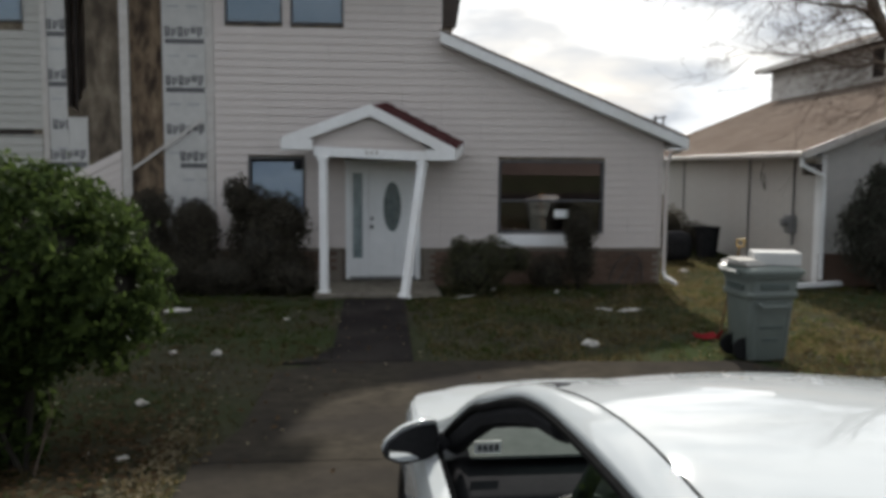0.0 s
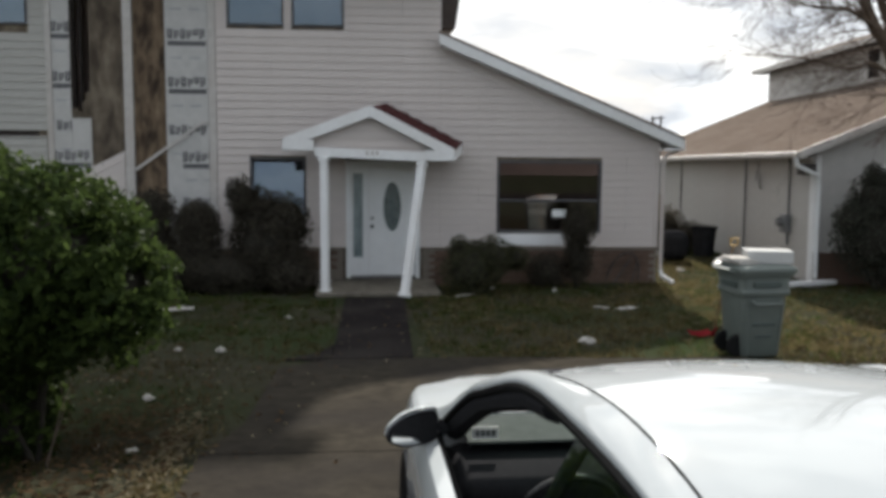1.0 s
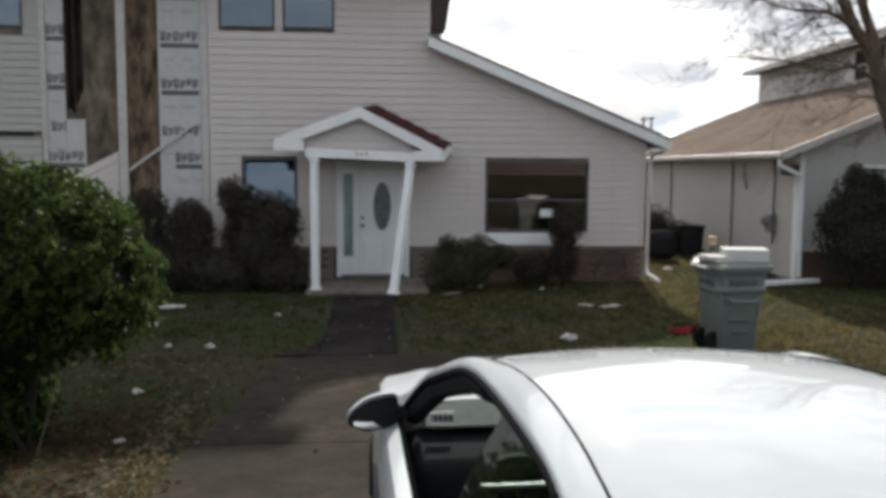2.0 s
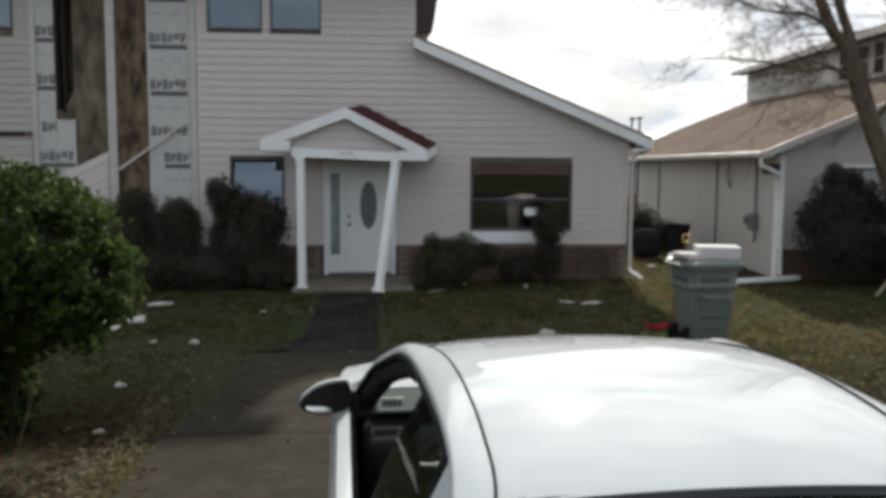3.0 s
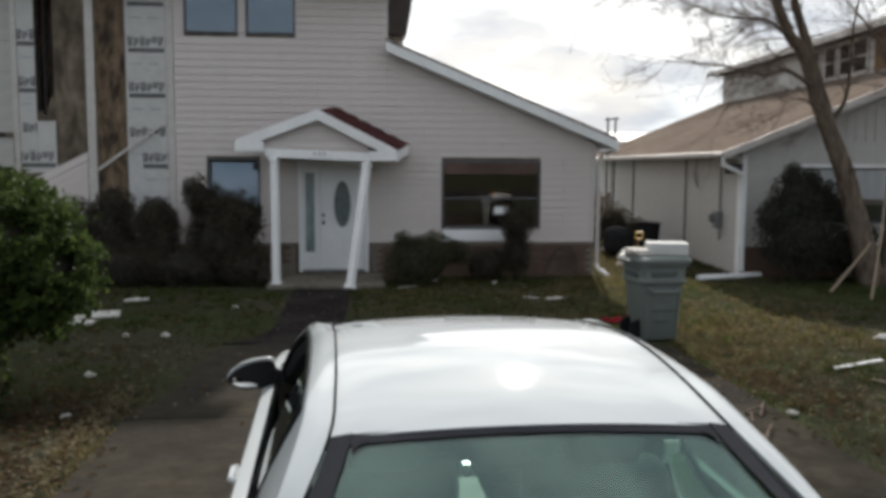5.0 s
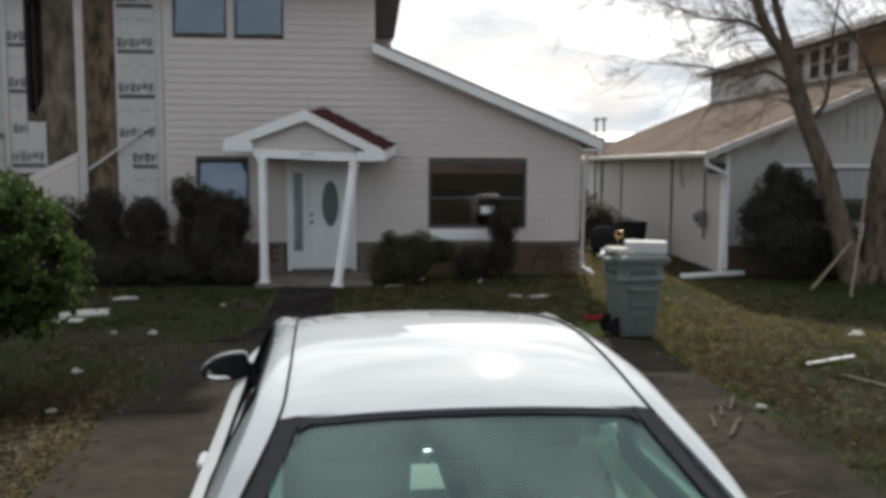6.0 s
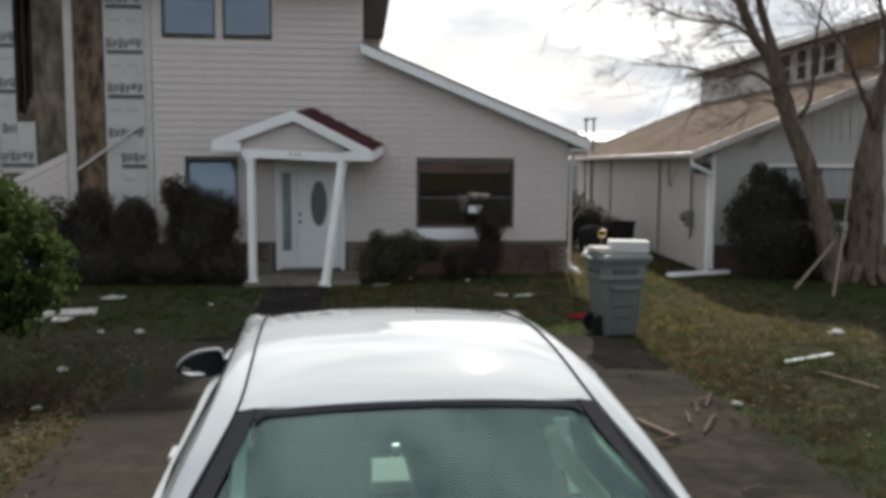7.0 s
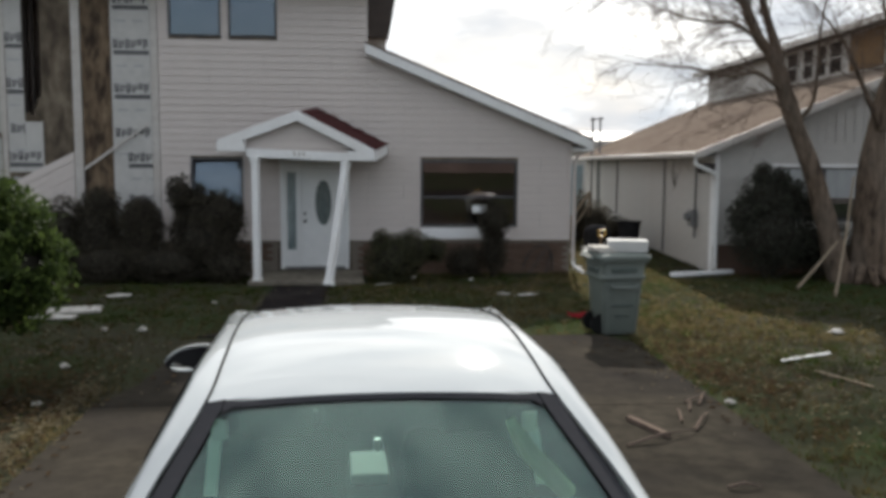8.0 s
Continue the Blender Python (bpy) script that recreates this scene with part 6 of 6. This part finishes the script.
def build_bin():
    b = thing("wheeled_bin", "grey green wheeled rubbish bin with a closed lid", "bin", at=BIN_WIDE)
    bm = bmesh.new()
    rows = [ring_rect(0.44, 0.46, 0.0, 0.05), ring_rect(0.46, 0.48, 0.02, 0.05), ring_rect(0.53, 0.56, 0.60, 0.06), ring_rect(0.545, 0.575, 0.74, 0.06), ring_rect(0.60, 0.63, 0.76, 0.06), ring_rect(0.61, 0.645, 0.80, 0.06), ring_rect(0.575, 0.61, 0.83, 0.06), ring_rect(0.60, 0.64, 0.99, 0.06), ring_rect(0.655, 0.70, 1.0, 0.06), ring_rect(0.66, 0.705, 1.045, 0.06), ring_rect(0.63, 0.67, 1.05, 0.05)]
    loft(bm, rows, closed=True, caps=True)
    body = part("body", bm, M_BIN, b, smoothed=True)
    # grips as raised blocks coloured for the recess shade, ledge on the faces, ribs
    part("catch_bar", tb([(-0.19, -0.325, 0.70), (-0.15, -0.345, 0.66), (0.15, -0.345, 0.66), (0.19, -0.325, 0.70)], 0.022, 8), M_BIN, body, "moulded lift bar", smoothed=True)
    part("grip_recess", rounded_box(-0.17, 0.17, -0.330, -0.305, 0.86, 0.93, 0.01), M_BLACKGREEN, body, "raised block coloured like a recess in shade")
    part("grip_recess", rounded_box(-0.314, -0.285, -0.18, 0.18, 0.84, 0.91, 0.01), M_BLACKGREEN, body, "raised block coloured like a recess in shade")
    part("stamp", rounded_box(-0.14, 0.14, -0.282, -0.262, 0.385, 0.425, 0.006), M_BLACKGREEN, body, "dark stamped bar")
    part("stamp", rounded_box(-0.10, 0.10, -0.272, -0.255, 0.24, 0.275, 0.006), M_BLACKGREEN, body, "dark stamped bar")
    for x in (-0.2, 0.2):
        part("rib", tb([(x * 0.9, -0.238, 0.03), (x * 1.05, -0.286, 0.62)], 0.012, 6), M_BIN, body, smoothed=True)
    bm = bmesh.new()
    loft(bm, [ring_rect(0.69, 0.74, 1.035, 0.06), ring_rect(0.70, 0.75, 1.05, 0.06), ring_rect(0.69, 0.74, 1.085, 0.06), ring_rect(0.62, 0.66, 1.115, 0.06), ring_rect(0.45, 0.5, 1.125, 0.06)], closed=True, caps=True)
    lid = part("lid", bm, M_BIN, b, "grey green lid", smoothed=True)
    part("lid_handle", tb([(-0.36, -0.2, 1.04), (-0.40, -0.2, 1.06), (-0.40, 0.2, 1.06), (-0.36, 0.2, 1.04)], 0.016, 8), M_BIN, lid, smoothed=True)
    for y in (-0.15, 0.15):
        n = 24
        bm = bmesh.new()
        loft(bm, [[(-0.245 + r * math.cos(a), y + yy, 0.135 + r * math.sin(a)) for a in (2 * math.pi * k / n for k in range(n))] for r, yy in ((0.03, -0.03), (0.125, -0.028), (0.135, -0.01), (0.135, 0.01), (0.125, 0.028), (0.03, 0.03))], closed=True, caps=True)
        part("wheel", bm, M_RUBBER, b, "black wheel", smoothed=True)
    return b


# darker copy of the bin's green: shade of the grips, and the stamped bars
M_BLACKGREEN = mat("shaded green plastic", (0.06, 0.078, 0.072), (0.045, 0.06, 0.055), 0.6, 8.0)
build_bin()
lid_top = BIN @ Matrix.Translation((0, 0, 1.128))
solid("cardboard_box", rounded_box(-0.27, 0.27, -0.18, 0.18, 0.0, 0.15, 0.006), M_BOX, "white cardboard box lying on the bin lid", "box", at=lid_top @ Matrix.Translation((0.16, -0.02, 0.0)) @ Matrix.Rotation(radians(-19), 4, "Z"))
solid("foam_sheet", rounded_box(-0.13, 0.13, -0.25, 0.25, 0.0, 0.035, 0.008), M_FOAM, "dirty white foam sheet lying on the bin lid", "sheet", at=lid_top @ Matrix.Translation((-0.235, 0.0, 0.0)) @ Matrix.Rotation(radians(6), 4, "Z"))
solid("foam_sheet", rounded_box(-0.13, 0.13, -0.20, 0.20, 0.0, 0.03, 0.008), M_FOAM, "dirty white foam sheet on another sheet", "sheet", at=lid_top @ Matrix.Translation((-0.235, 0.0, 0.036)) @ Matrix.Rotation(radians(-8), 4, "Z"))

# red shovel leaning on the bin
sv = thing("shovel", "red plastic shovel with a wooden handle leaning on the bin", "shovel")
sg = ground_h(4.4, 10.6)
bm = bmesh.new()
loft(bm, [[(4.02 + 0.07 * j, 10.62 + 0.03 * k, sg + 0.012 + 0.008 * k + 0.03 * (abs(j - 3) / 3) ** 2) for j in range(7)] for k in range(6)])
for v in bm.verts:
    v.co.x, v.co.y = 4.47 + (v.co.x - 4.02) * 0.72, v.co.y + 0.90
part("blade", bm, M_RED, sv, "red plastic blade", smoothed=True, thick=0.008)
part("handle", tb([(4.79, 11.51, sg + 0.04), (4.79, 11.34, sg + 0.50), (4.78, 11.10, 0.82), (4.78, 10.97, 1.20)], [0.016, 0.015, 0.015, 0.014], 8), M_WOODH, sv, "wooden handle", smoothed=True)
part("grip", tb([(4.74, 10.97, 1.20), (4.74, 10.96, 1.29), (4.83, 10.95, 1.29), (4.83, 10.96, 1.20), (4.74, 10.97, 1.20)], 0.011, 8), M_YELLOW, sv, "yellow plastic grip", smoothed=True)
part("socket", tb([(4.77, 11.53, sg + 0.02), (4.80, 11.45, sg + 0.14)], [0.03, 0.022], 8), M_RED, sv, "red socket", smoothed=True)


# ---------------------------------------------------------------- litter and junk
def crumple(x, y, sx, sy, sz, seed, material, label, category="litter", group="scattered litter"):
    rng = random.Random(seed)
    bm = bmesh.new()
    bmesh.ops.create_icosphere(bm, subdivisions=2, radius=1.0)
    for v in bm.verts:
        k = rng.uniform(0.65, 1.1)
        v.co = Vector((v.co.x * sx * k, v.co.y * sy * k, max(v.co.z * sz * rng.uniform(0.4, 1.2), -sz * 0.3)))
    ob = solid("litter", bm, material, label, category, group)
    ob.matrix_world = Matrix.Translation((x, y, ground_h(x, y) + sz * 0.28)) @ Matrix.Rotation(rng.uniform(0, 3), 4, "Z")
    return ob


for k, (x, y, sx, sy, sz) in enumerate(((-2.62, 13.94, 0.22, 0.10, 0.035), (2.99, 11.23, 0.17, 0.12, 0.07), (4.28, 13.78, 0.26, 0.08, 0.03), (-1.94, 8.48, 0.075, 0.06, 0.04), (-2.11, 10.88, 0.06, 0.05, 0.04), (-1.6, 10.82, 0.065, 0.06, 0.05),
                                        (-1.7, 6.77, 0.06, 0.04, 0.03), (7.95, 10.16, 0.12, 0.08, 0.05), (-0.95, 13.1, 0.07, 0.05, 0.03), (4.87, 6.64, 0.06, 0.045, 0.03), (3.9, 13.9, 0.15, 0.07, 0.025), (-2.0, 6.9, 0.05, 0.04, 0.02), (6.2, 17.6, 0.12, 0.1, 0.05), (6.9, 18.6, 0.14, 0.1, 0.06))):
    crumple(x, y, sx, sy, sz, 100 + k, M_FOAM, "crumpled white scrap lying on the grass")
for k, (x, y, w, d, a) in enumerate(((-2.94, 12.5, 0.38, 0.24, 10), (-3.08, 11.9, 0.32, 0.13, -6))):
    solid("foam_board", rounded_box(-w, w, -d, d, 0, 0.03, 0.006), M_FOAM, "dirty white foam board lying on the lawn", "board", "foam boards", at=Matrix.Translation((x, y, ground_h(x, y) + 0.0)) @ Matrix.Rotation(radians(a), 4, "Z"))
for x, y, w, d in ((1.9, 15.35, 0.22, 0.02), (2.5, 16.3, 0.1, 0.02), (3.6, 15.9, 0.12, 0.03)):
    solid("scrap_strip", rounded_box(-w, w, -d, d, 0, 0.025, 0.004), M_FOAM, "broken pale trim strip on the ground", "strip", "trim strips", at=Matrix.Translation((x, y, ground_h(x, y) - 0.008)) @ Matrix.Rotation(radians(20 * x), 4, "Z"))


def board(name, a, b, w, t, material, label, category, group=""):
    a, b = Vector((*a, ground_h(*a) + t / 2 + 0.008)), Vector((*b, ground_h(*b) + t / 2 + 0.008))
    m = Matrix.Translation(a) @ (b - a).to_track_quat("X", "Z").to_matrix().to_4x4()
    return solid(name, rounded_box(0, (b - a).length, -w / 2, w / 2, -t / 2, t / 2, 0.004, m=m), material, label, category, group)


board("plank", (6.28, 8.40), (7.08, 8.78), 0.045, 0.02, M_TRIM, "short white plank on the grass", "plank", "loose planks")
board("plank", (6.40, 7.84), (6.62, 7.05), 0.03, 0.02, M_LUMBER, "thin bare lath on the grass", "plank", "loose planks")
board("plank", (3.67, 6.08), (3.83, 5.50), 0.060, 0.045, M_TWIG, "short lumber offcut on the driveway", "plank", "loose planks")
board("fallen_gutter", (7.72, 16.05), (9.2, 16.5), 0.12, 0.08, M_TRIM, "white fallen gutter on the grass", "gutter")
for k, (x, y, a, n) in enumerate(((4.33, 6.30, 70, 0.36), (4.50, 6.50, 62, 0.55), (4.14, 5.68, 58, 0.62), (3.40, 5.26, 27, 0.80), (4.40, 6.62, 20, 0.3), (3.82, 4.25, 0, 0.25), (4.12, 5.95, 75, 0.4))):
    z = ground_h(x, y) + 0.028
    v = Vector((math.cos(radians(a)), math.sin(radians(a)), 0.0))
    solid("twig", tb([Vector((x, y, z)), Vector((x, y, z)) + v * n * 0.5 + Vector((0, 0, 0.03)), Vector((x, y, z)) + v * n], [0.013, 0.011, 0.005], 6), M_TWIG, "broken twig on the driveway", "twig", "broken twigs", smoothed=True)

# junk in the gap between the houses
can = thing("rubbish_can", "black plastic rubbish can between the houses", "bin", at=Matrix.Translation((8.58, 21.6, -0.17)))
bm = bmesh.new()
n = 20
loft(bm, [[(r * math.cos(a), r * math.sin(a), z) for a in (2 * math.pi * k / n for k in range(n))] for r, z in ((0.24, 0.0), (0.29, 0.66), (0.32, 0.68), (0.32, 0.72), (0.29, 0.72), (0.27, 0.6))], closed=True, caps=True)
part("can_body", bm, M_BAG, can, smoothed=True)
solid("trash_bag", (lambda b: b)(rounded_box(-0.34, 0.34, -0.3, 0.3, 0, 0.70, 0.24, 4)), M_BAG, "black tied rubbish bag on the ground", "bag", "rubbish bags", at=Matrix.Translation((7.45, 20.6, -0.16)))
solid("trash_bag", rounded_box(-0.35, 0.35, -0.3, 0.3, 0, 0.55, 0.16, 3), M_BAG, "black tied rubbish bag on the ground", "bag", "rubbish bags", at=Matrix.Translation((7.5, 23.6, -0.16)))
steps = thing("side_steps", "weathered wooden steps with a rail beside the house", "steps")
for k in range(4):
    part("tread", bx(6.0, 6.9, 23.0 + 0.28 * k, 23.3 + 0.28 * k, 0.02 + 0.18 * k, 0.06 + 0.18 * k), M_LUMBER, steps)
part("stringer", tb([(6.88, 22.9, -0.15), (6.88, 24.1, 0.62)], 0.05, 4), M_LUMBER, steps)
part("hand_rail", tb([(6.88, 22.9, 0.75), (6.88, 24.2, 1.55)], 0.04, 6), M_LUMBER, steps)
part("rail_post", bx(6.84, 6.92, 22.88, 22.96, -0.15, 0.78), M_LUMBER, steps)
part("rail_post", bx(6.84, 6.92, 24.1, 24.18, -0.15, 1.55), M_LUMBER, steps)

solid("leaning_board", rounded_box(-0.22, 0.22, -0.02, 0.02, 0.0, 2.05, 0.006, m=Matrix.Translation((8.83, 28.3, -0.16)) @ Matrix.Rotation(radians(4), 4, "X")), M_SHED, "pale blue board standing behind the houses", "board")
rail_junk = thing("broken_rail", "weathered broken stair rail beside the house", "rail")
part("top_rail", tb([(7.20, 22.5, 0.48), (7.78, 22.6, 1.26)], 0.045, 6), M_LUMBER, rail_junk)
part("low_rail", tb([(7.24, 22.5, 0.22), (7.80, 22.6, 0.95)], 0.035, 6), M_LUMBER, rail_junk)
part("rail_post", bx(7.74, 7.82, 22.56, 22.64, -0.17, 1.28), M_LUMBER, rail_junk)
part("rail_post", bx(7.18, 7.26, 22.46, 22.54, -0.17, 0.55), M_LUMBER, rail_junk)
for k, (x, y, sx, sz) in enumerate(((7.35, 21.4, 0.16, 0.12), (6.75, 20.6, 0.13, 0.10), (7.7, 21.0, 0.10, 0.08))):
    crumple(x, y, sx, sx * 0.8, sz, 140 + k, M_FOAM, "crumpled pale scrap between the houses")

# wire hoop against the brick, vents and far things
hp = thing("wire_hoop", "dark wire plant hoop leaning on the brick", "hoop")
part("hoop", tb([(5.12 + 0.31 * math.cos(a) + 0.10 * math.sin(a), 16.86, -0.08 + 0.52 * math.sin(a)) for a in (math.pi * k / 16 for k in range(17))], 0.016, 6), M_BLACK, hp, smoothed=True)
part("stake", tb([(4.95, 16.84, -0.15), (5.3, 16.88, 0.36)], 0.012, 6), M_BLACK, hp)
part("stake", tb([(5.3, 16.84, -0.15), (5.42, 16.88, 0.30)], 0.012, 6), M_BLACK, hp)
pole = thing("vent_posts", "two thin grey posts behind the low roof", "post")
for x in (9.25, 9.50):
    part("post", tb([(x, 27.8, 0.0), (x, 27.8, 3.45)], 0.035, 6), M_GREYMETAL, pole)
part("crossbar", tb([(9.15, 27.8, 3.36), (9.6, 27.8, 3.42)], 0.03, 6), M_GREYMETAL, pole)
far = thing("far_house", "distant low house with a grey roof", "house")
part("wall", bx(12.0, 22.0, 44.0, 50.0, -0.3, 2.4), M_SIDING_N, far)
bm = bmesh.new()
loft(bm, [[(11.5, 43.5, 2.4), (22.5, 43.5, 2.4)], [(11.5, 47.0, 3.3), (22.5, 47.0, 3.3)], [(11.5, 50.5, 2.4), (22.5, 50.5, 2.4)]])
part("roof", bm, M_TRIM_OLD, far, thick=0.1)


# ---------------------------------------------------------------- distance behind the viewer and far off
def woods(name, y, x0, x1, hgt, seed):
    rng = random.Random(seed)
    bm = bmesh.new()
    n = 90
    rows = [[], [], []]
    for k in range(n + 1):
        x = x0 + (x1 - x0) * k / n
        t = hgt * rng.uniform(0.7, 1.1)
        yy = y + rng.uniform(-1, 1)
        rows[0].append((x, yy - 1.0, -0.5))
        rows[1].append((x, yy, t * 0.6))
        rows[2].append((x, yy + rng.uniform(-1, 1), t))
    loft(bm, rows)
    return solid(name, bm, M_FAR, "far dark line of woodland added as a backdrop", "woodland", kind="structure")


# added unseen behind the viewer; gives the picture window brown to mirror
woods("backdrop_woods", -48, -120, 120, 7.0, 1)
woods("backdrop_woods_far", 160, -250, 250, 5.0, 2)


# ---------------------------------------------------------------- lawn blades and fallen leaves
def paved(x, y):
    w = 0.07 * noise.noise(Vector((x * 2.3, y * 2.3, 7.0)))
    if lerp_list(y, (1.9, 6.6, 7.5, 9.75), (-1.23, -1.16, -0.93, -0.84)) + w < x < lerp_list(y, (1.9, 6.6, 9.75), (4.55, 4.76, 4.88)) + w and y < 10.25 + w:
        return True
    if -0.28 < x < 0.86 and 10 < y < 15.2:
        return True
    return y > 16.95 and x < 6.0 or (-0.7 < x < 1.6 and y > 15.3)


def blades(name, count, x0, x1, y0, y1, hgt, material, seed, keep, label):
    rng = np.random.default_rng(seed)
    verts, faces = [], []
    k = 0
    tufts = [(rng.uniform(x0, x1), rng.uniform(y0, y1), rng.uniform(0.6, 1.5)) for _ in range(count // 9)]
    while k < count:
        tx, ty, th = tufts[rng.integers(len(tufts))]
        x, y = tx + rng.normal(0, 0.05), ty + rng.normal(0, 0.05)
        if rng.random() > keep(x, y) or paved(x, y):
            count -= 1
            continue
        z = ground_h(x, y) - 0.025
        a = rng.uniform(0, 6.28)
        h = hgt * th * rng.uniform(0.6, 1.2)
        w = rng.uniform(0.006, 0.012)
        lx, ly = rng.normal(0, 0.5) * h, rng.normal(0, 0.5) * h
        dx, dy = math.cos(a) * w, math.sin(a) * w
        verts += [(x - dx, y - dy, z), (x + dx, y + dy, z), (x + lx, y + ly, z + h)]
        faces.append((3 * k, 3 * k + 1, 3 * k + 2))
        k += 1
    me = bpy.data.meshes.new(name)
    me.from_pydata(verts, [], faces)
    me.materials.append(material)
    return tagged(new(name, me), label, "grass", kind="stuff")


def green_patch(x, y):
    g = noise.noise(Vector((x * 0.35, y * 0.35, 4.2))) + 0.45 * noise.noise(Vector((x * 1.3, y * 1.3, 1.0)))
    g += 0.6 * (x < -0.3) * (y > 11.5) + 0.25 * (x > 5.5) * (y < 13) - 0.35 * (x < -0.5) * (y < 11) - 0.2 * (x > 5) * (y > 13.5) - 0.3 * (5 < x < 6.2) * (y < 10)
    return min(max(0.42 + 1.5 * g, 0.03), 1.0)


blades("dry_grass", 95000, -7, 14, 2.5, 22, 0.055, M_BLADE, 41, lambda x, y: (1 - 0.55 * green_patch(x, y)) * (0.55 if x < -0.9 and y < 11 else 1.0), "short dry winter grass")
blades("green_grass", 120000, -7, 14, 2.5, 20, 0.06, M_BLADE_G, 42, green_patch, "short green grass in patches")


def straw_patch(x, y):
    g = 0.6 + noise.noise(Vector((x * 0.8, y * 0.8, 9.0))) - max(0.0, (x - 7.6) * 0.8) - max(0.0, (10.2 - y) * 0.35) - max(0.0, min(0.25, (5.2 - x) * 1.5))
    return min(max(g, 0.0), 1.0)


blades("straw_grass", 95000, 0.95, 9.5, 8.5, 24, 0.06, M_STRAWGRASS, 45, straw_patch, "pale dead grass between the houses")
blades("straw_grass", 5000, -1.52, -1.16, 2.5, 7.4, 0.05, M_STRAWGRASS, 46, lambda x, y: 0.35 + 0.9 * noise.noise(Vector((x * 2, y * 0.9, 3.0))), "pale dead grass along the driveway edge")


def fallen(name, count, spots, size, seed, label, material=M_DEAD):
    rng = np.random.default_rng(seed)
    verts, faces = [], []
    for k in range(count):
        cx, cy, sx, sy = spots[rng.integers(len(spots))]
        x, y = rng.normal(cx, sx), rng.normal(cy, sy)
        z = ground_h(x, y) + (0.018 if paved(x, y) else 0.02)
        a = rng.uniform(0, 6.28)
        s = size * rng.uniform(0.5, 1.3)
        c, d = math.cos(a) * s, math.sin(a) * s
        verts += [(x - c, y - d, z), (x + d * 0.5, y - c * 0.5, z + rng.uniform(0, s * 0.6)), (x + c, y + d, z + rng.uniform(0, s * 0.5)), (x - d * 0.5, y + c * 0.5, z + rng.uniform(0, s * 0.6))]
        faces.append((4 * k, 4 * k + 1, 4 * k + 2, 4 * k + 3))
    me = bpy.data.meshes.new(name)
    me.from_pydata(verts, [], faces)
    me.materials.append(material)
    return tagged(new(name, me), label, "leaves", kind="stuff")


fallen("fallen_leaves", 5600, [(5.15, 8.4, 0.18, 1.4), (5.3, 7.0, 0.25, 1.2), (5.5, 9.0, 0.35, 0.9), (-1.55, 4.4, 0.22, 0.7), (-2.1, 5.6, 0.40, 0.9), (-2.0, 4.9, 0.35, 0.7), (-2.3, 7.6, 0.6, 0.8), (-1.75, 7.2, 0.28, 0.7), (-2.4, 9.0, 0.9, 1.6), (6.0, 9.3, 0.7, 1.2), (5.6, 7.6, 0.5, 1.2), (-2.2, 12.0, 1.4, 1.5), (3.0, 13.0, 2.0, 1.2), (7.5, 11.0, 1.5, 2.0)], 0.035, 43, "brown fallen leaves scattered on the grass")

fallen("straw_litter", 3400, [(6.9, 18.4, 0.5, 1.0), (6.7, 17.0, 0.4, 0.8), (6.5, 8.6, 1.0, 1.6), (7.5, 11.5, 1.6, 1.8), (5.7, 7.0, 0.5, 1.5), (6.6, 13.6, 1.0, 1.5), (-1.5, 5.1, 0.13, 0.8), (-1.38, 6.8, 0.10, 0.6), (-2.6, 10.5, 1.2, 2.0), (3.2, 13.2, 1.8, 1.4)], 0.03, 44, "pale dead leaves and straw on the grass", M_STRAW)


# ---------------------------------------------------------------- brick base of the wing
def build_bricks():
    base = bmesh.new()
    wall_cells(base, [-2.5, X_RIGHT], [-0.35, 0.50], [(-0.2, 1.30, -0.35, 0.50)], FY - 0.055, FY - 0.003)
    core = solid("brick_base", base, M_MORTAR, "brown brick base course of the front wall", "wall base", kind="structure")
    part("brick_cap", bx(1.305, X_RIGHT + 0.02, FY - 0.085, FY - 0.002, 0.502, 0.535), M_MORTAR, core, "brick ledge", bevel=0.005)
    part("brick_cap", bx(-2.5, -0.205, FY - 0.085, FY - 0.002, 0.502, 0.535), M_MORTAR, core, "brick ledge", bevel=0.005)
    bm = bmesh.new()
    box(bm, -0.097, 0.097, -0.012, 0.03, -0.028, 0.028)
    me = mesh_of("brick", bm, M_BRICK)
    rng = random.Random(7)
    for r in range(12):
        z = -0.31 + 0.068 * r
        for k in range(-13, 29):
            x = 0.203 * k + 0.1 * (r % 2) + 0.1
            if -2.45 < x < -0.32 or 1.42 < x < X_RIGHT - 0.08:
                if x < 1.3 and z < 0.1:
                    continue
                b = new("brick", me)
                b.parent = core
                b.matrix_local = Matrix.Translation((x, FY - 0.060 + rng.uniform(-0.003, 0.003), z)) @ Matrix.Rotation(rng.uniform(-0.01, 0.01), 4, "Y")


build_bricks()
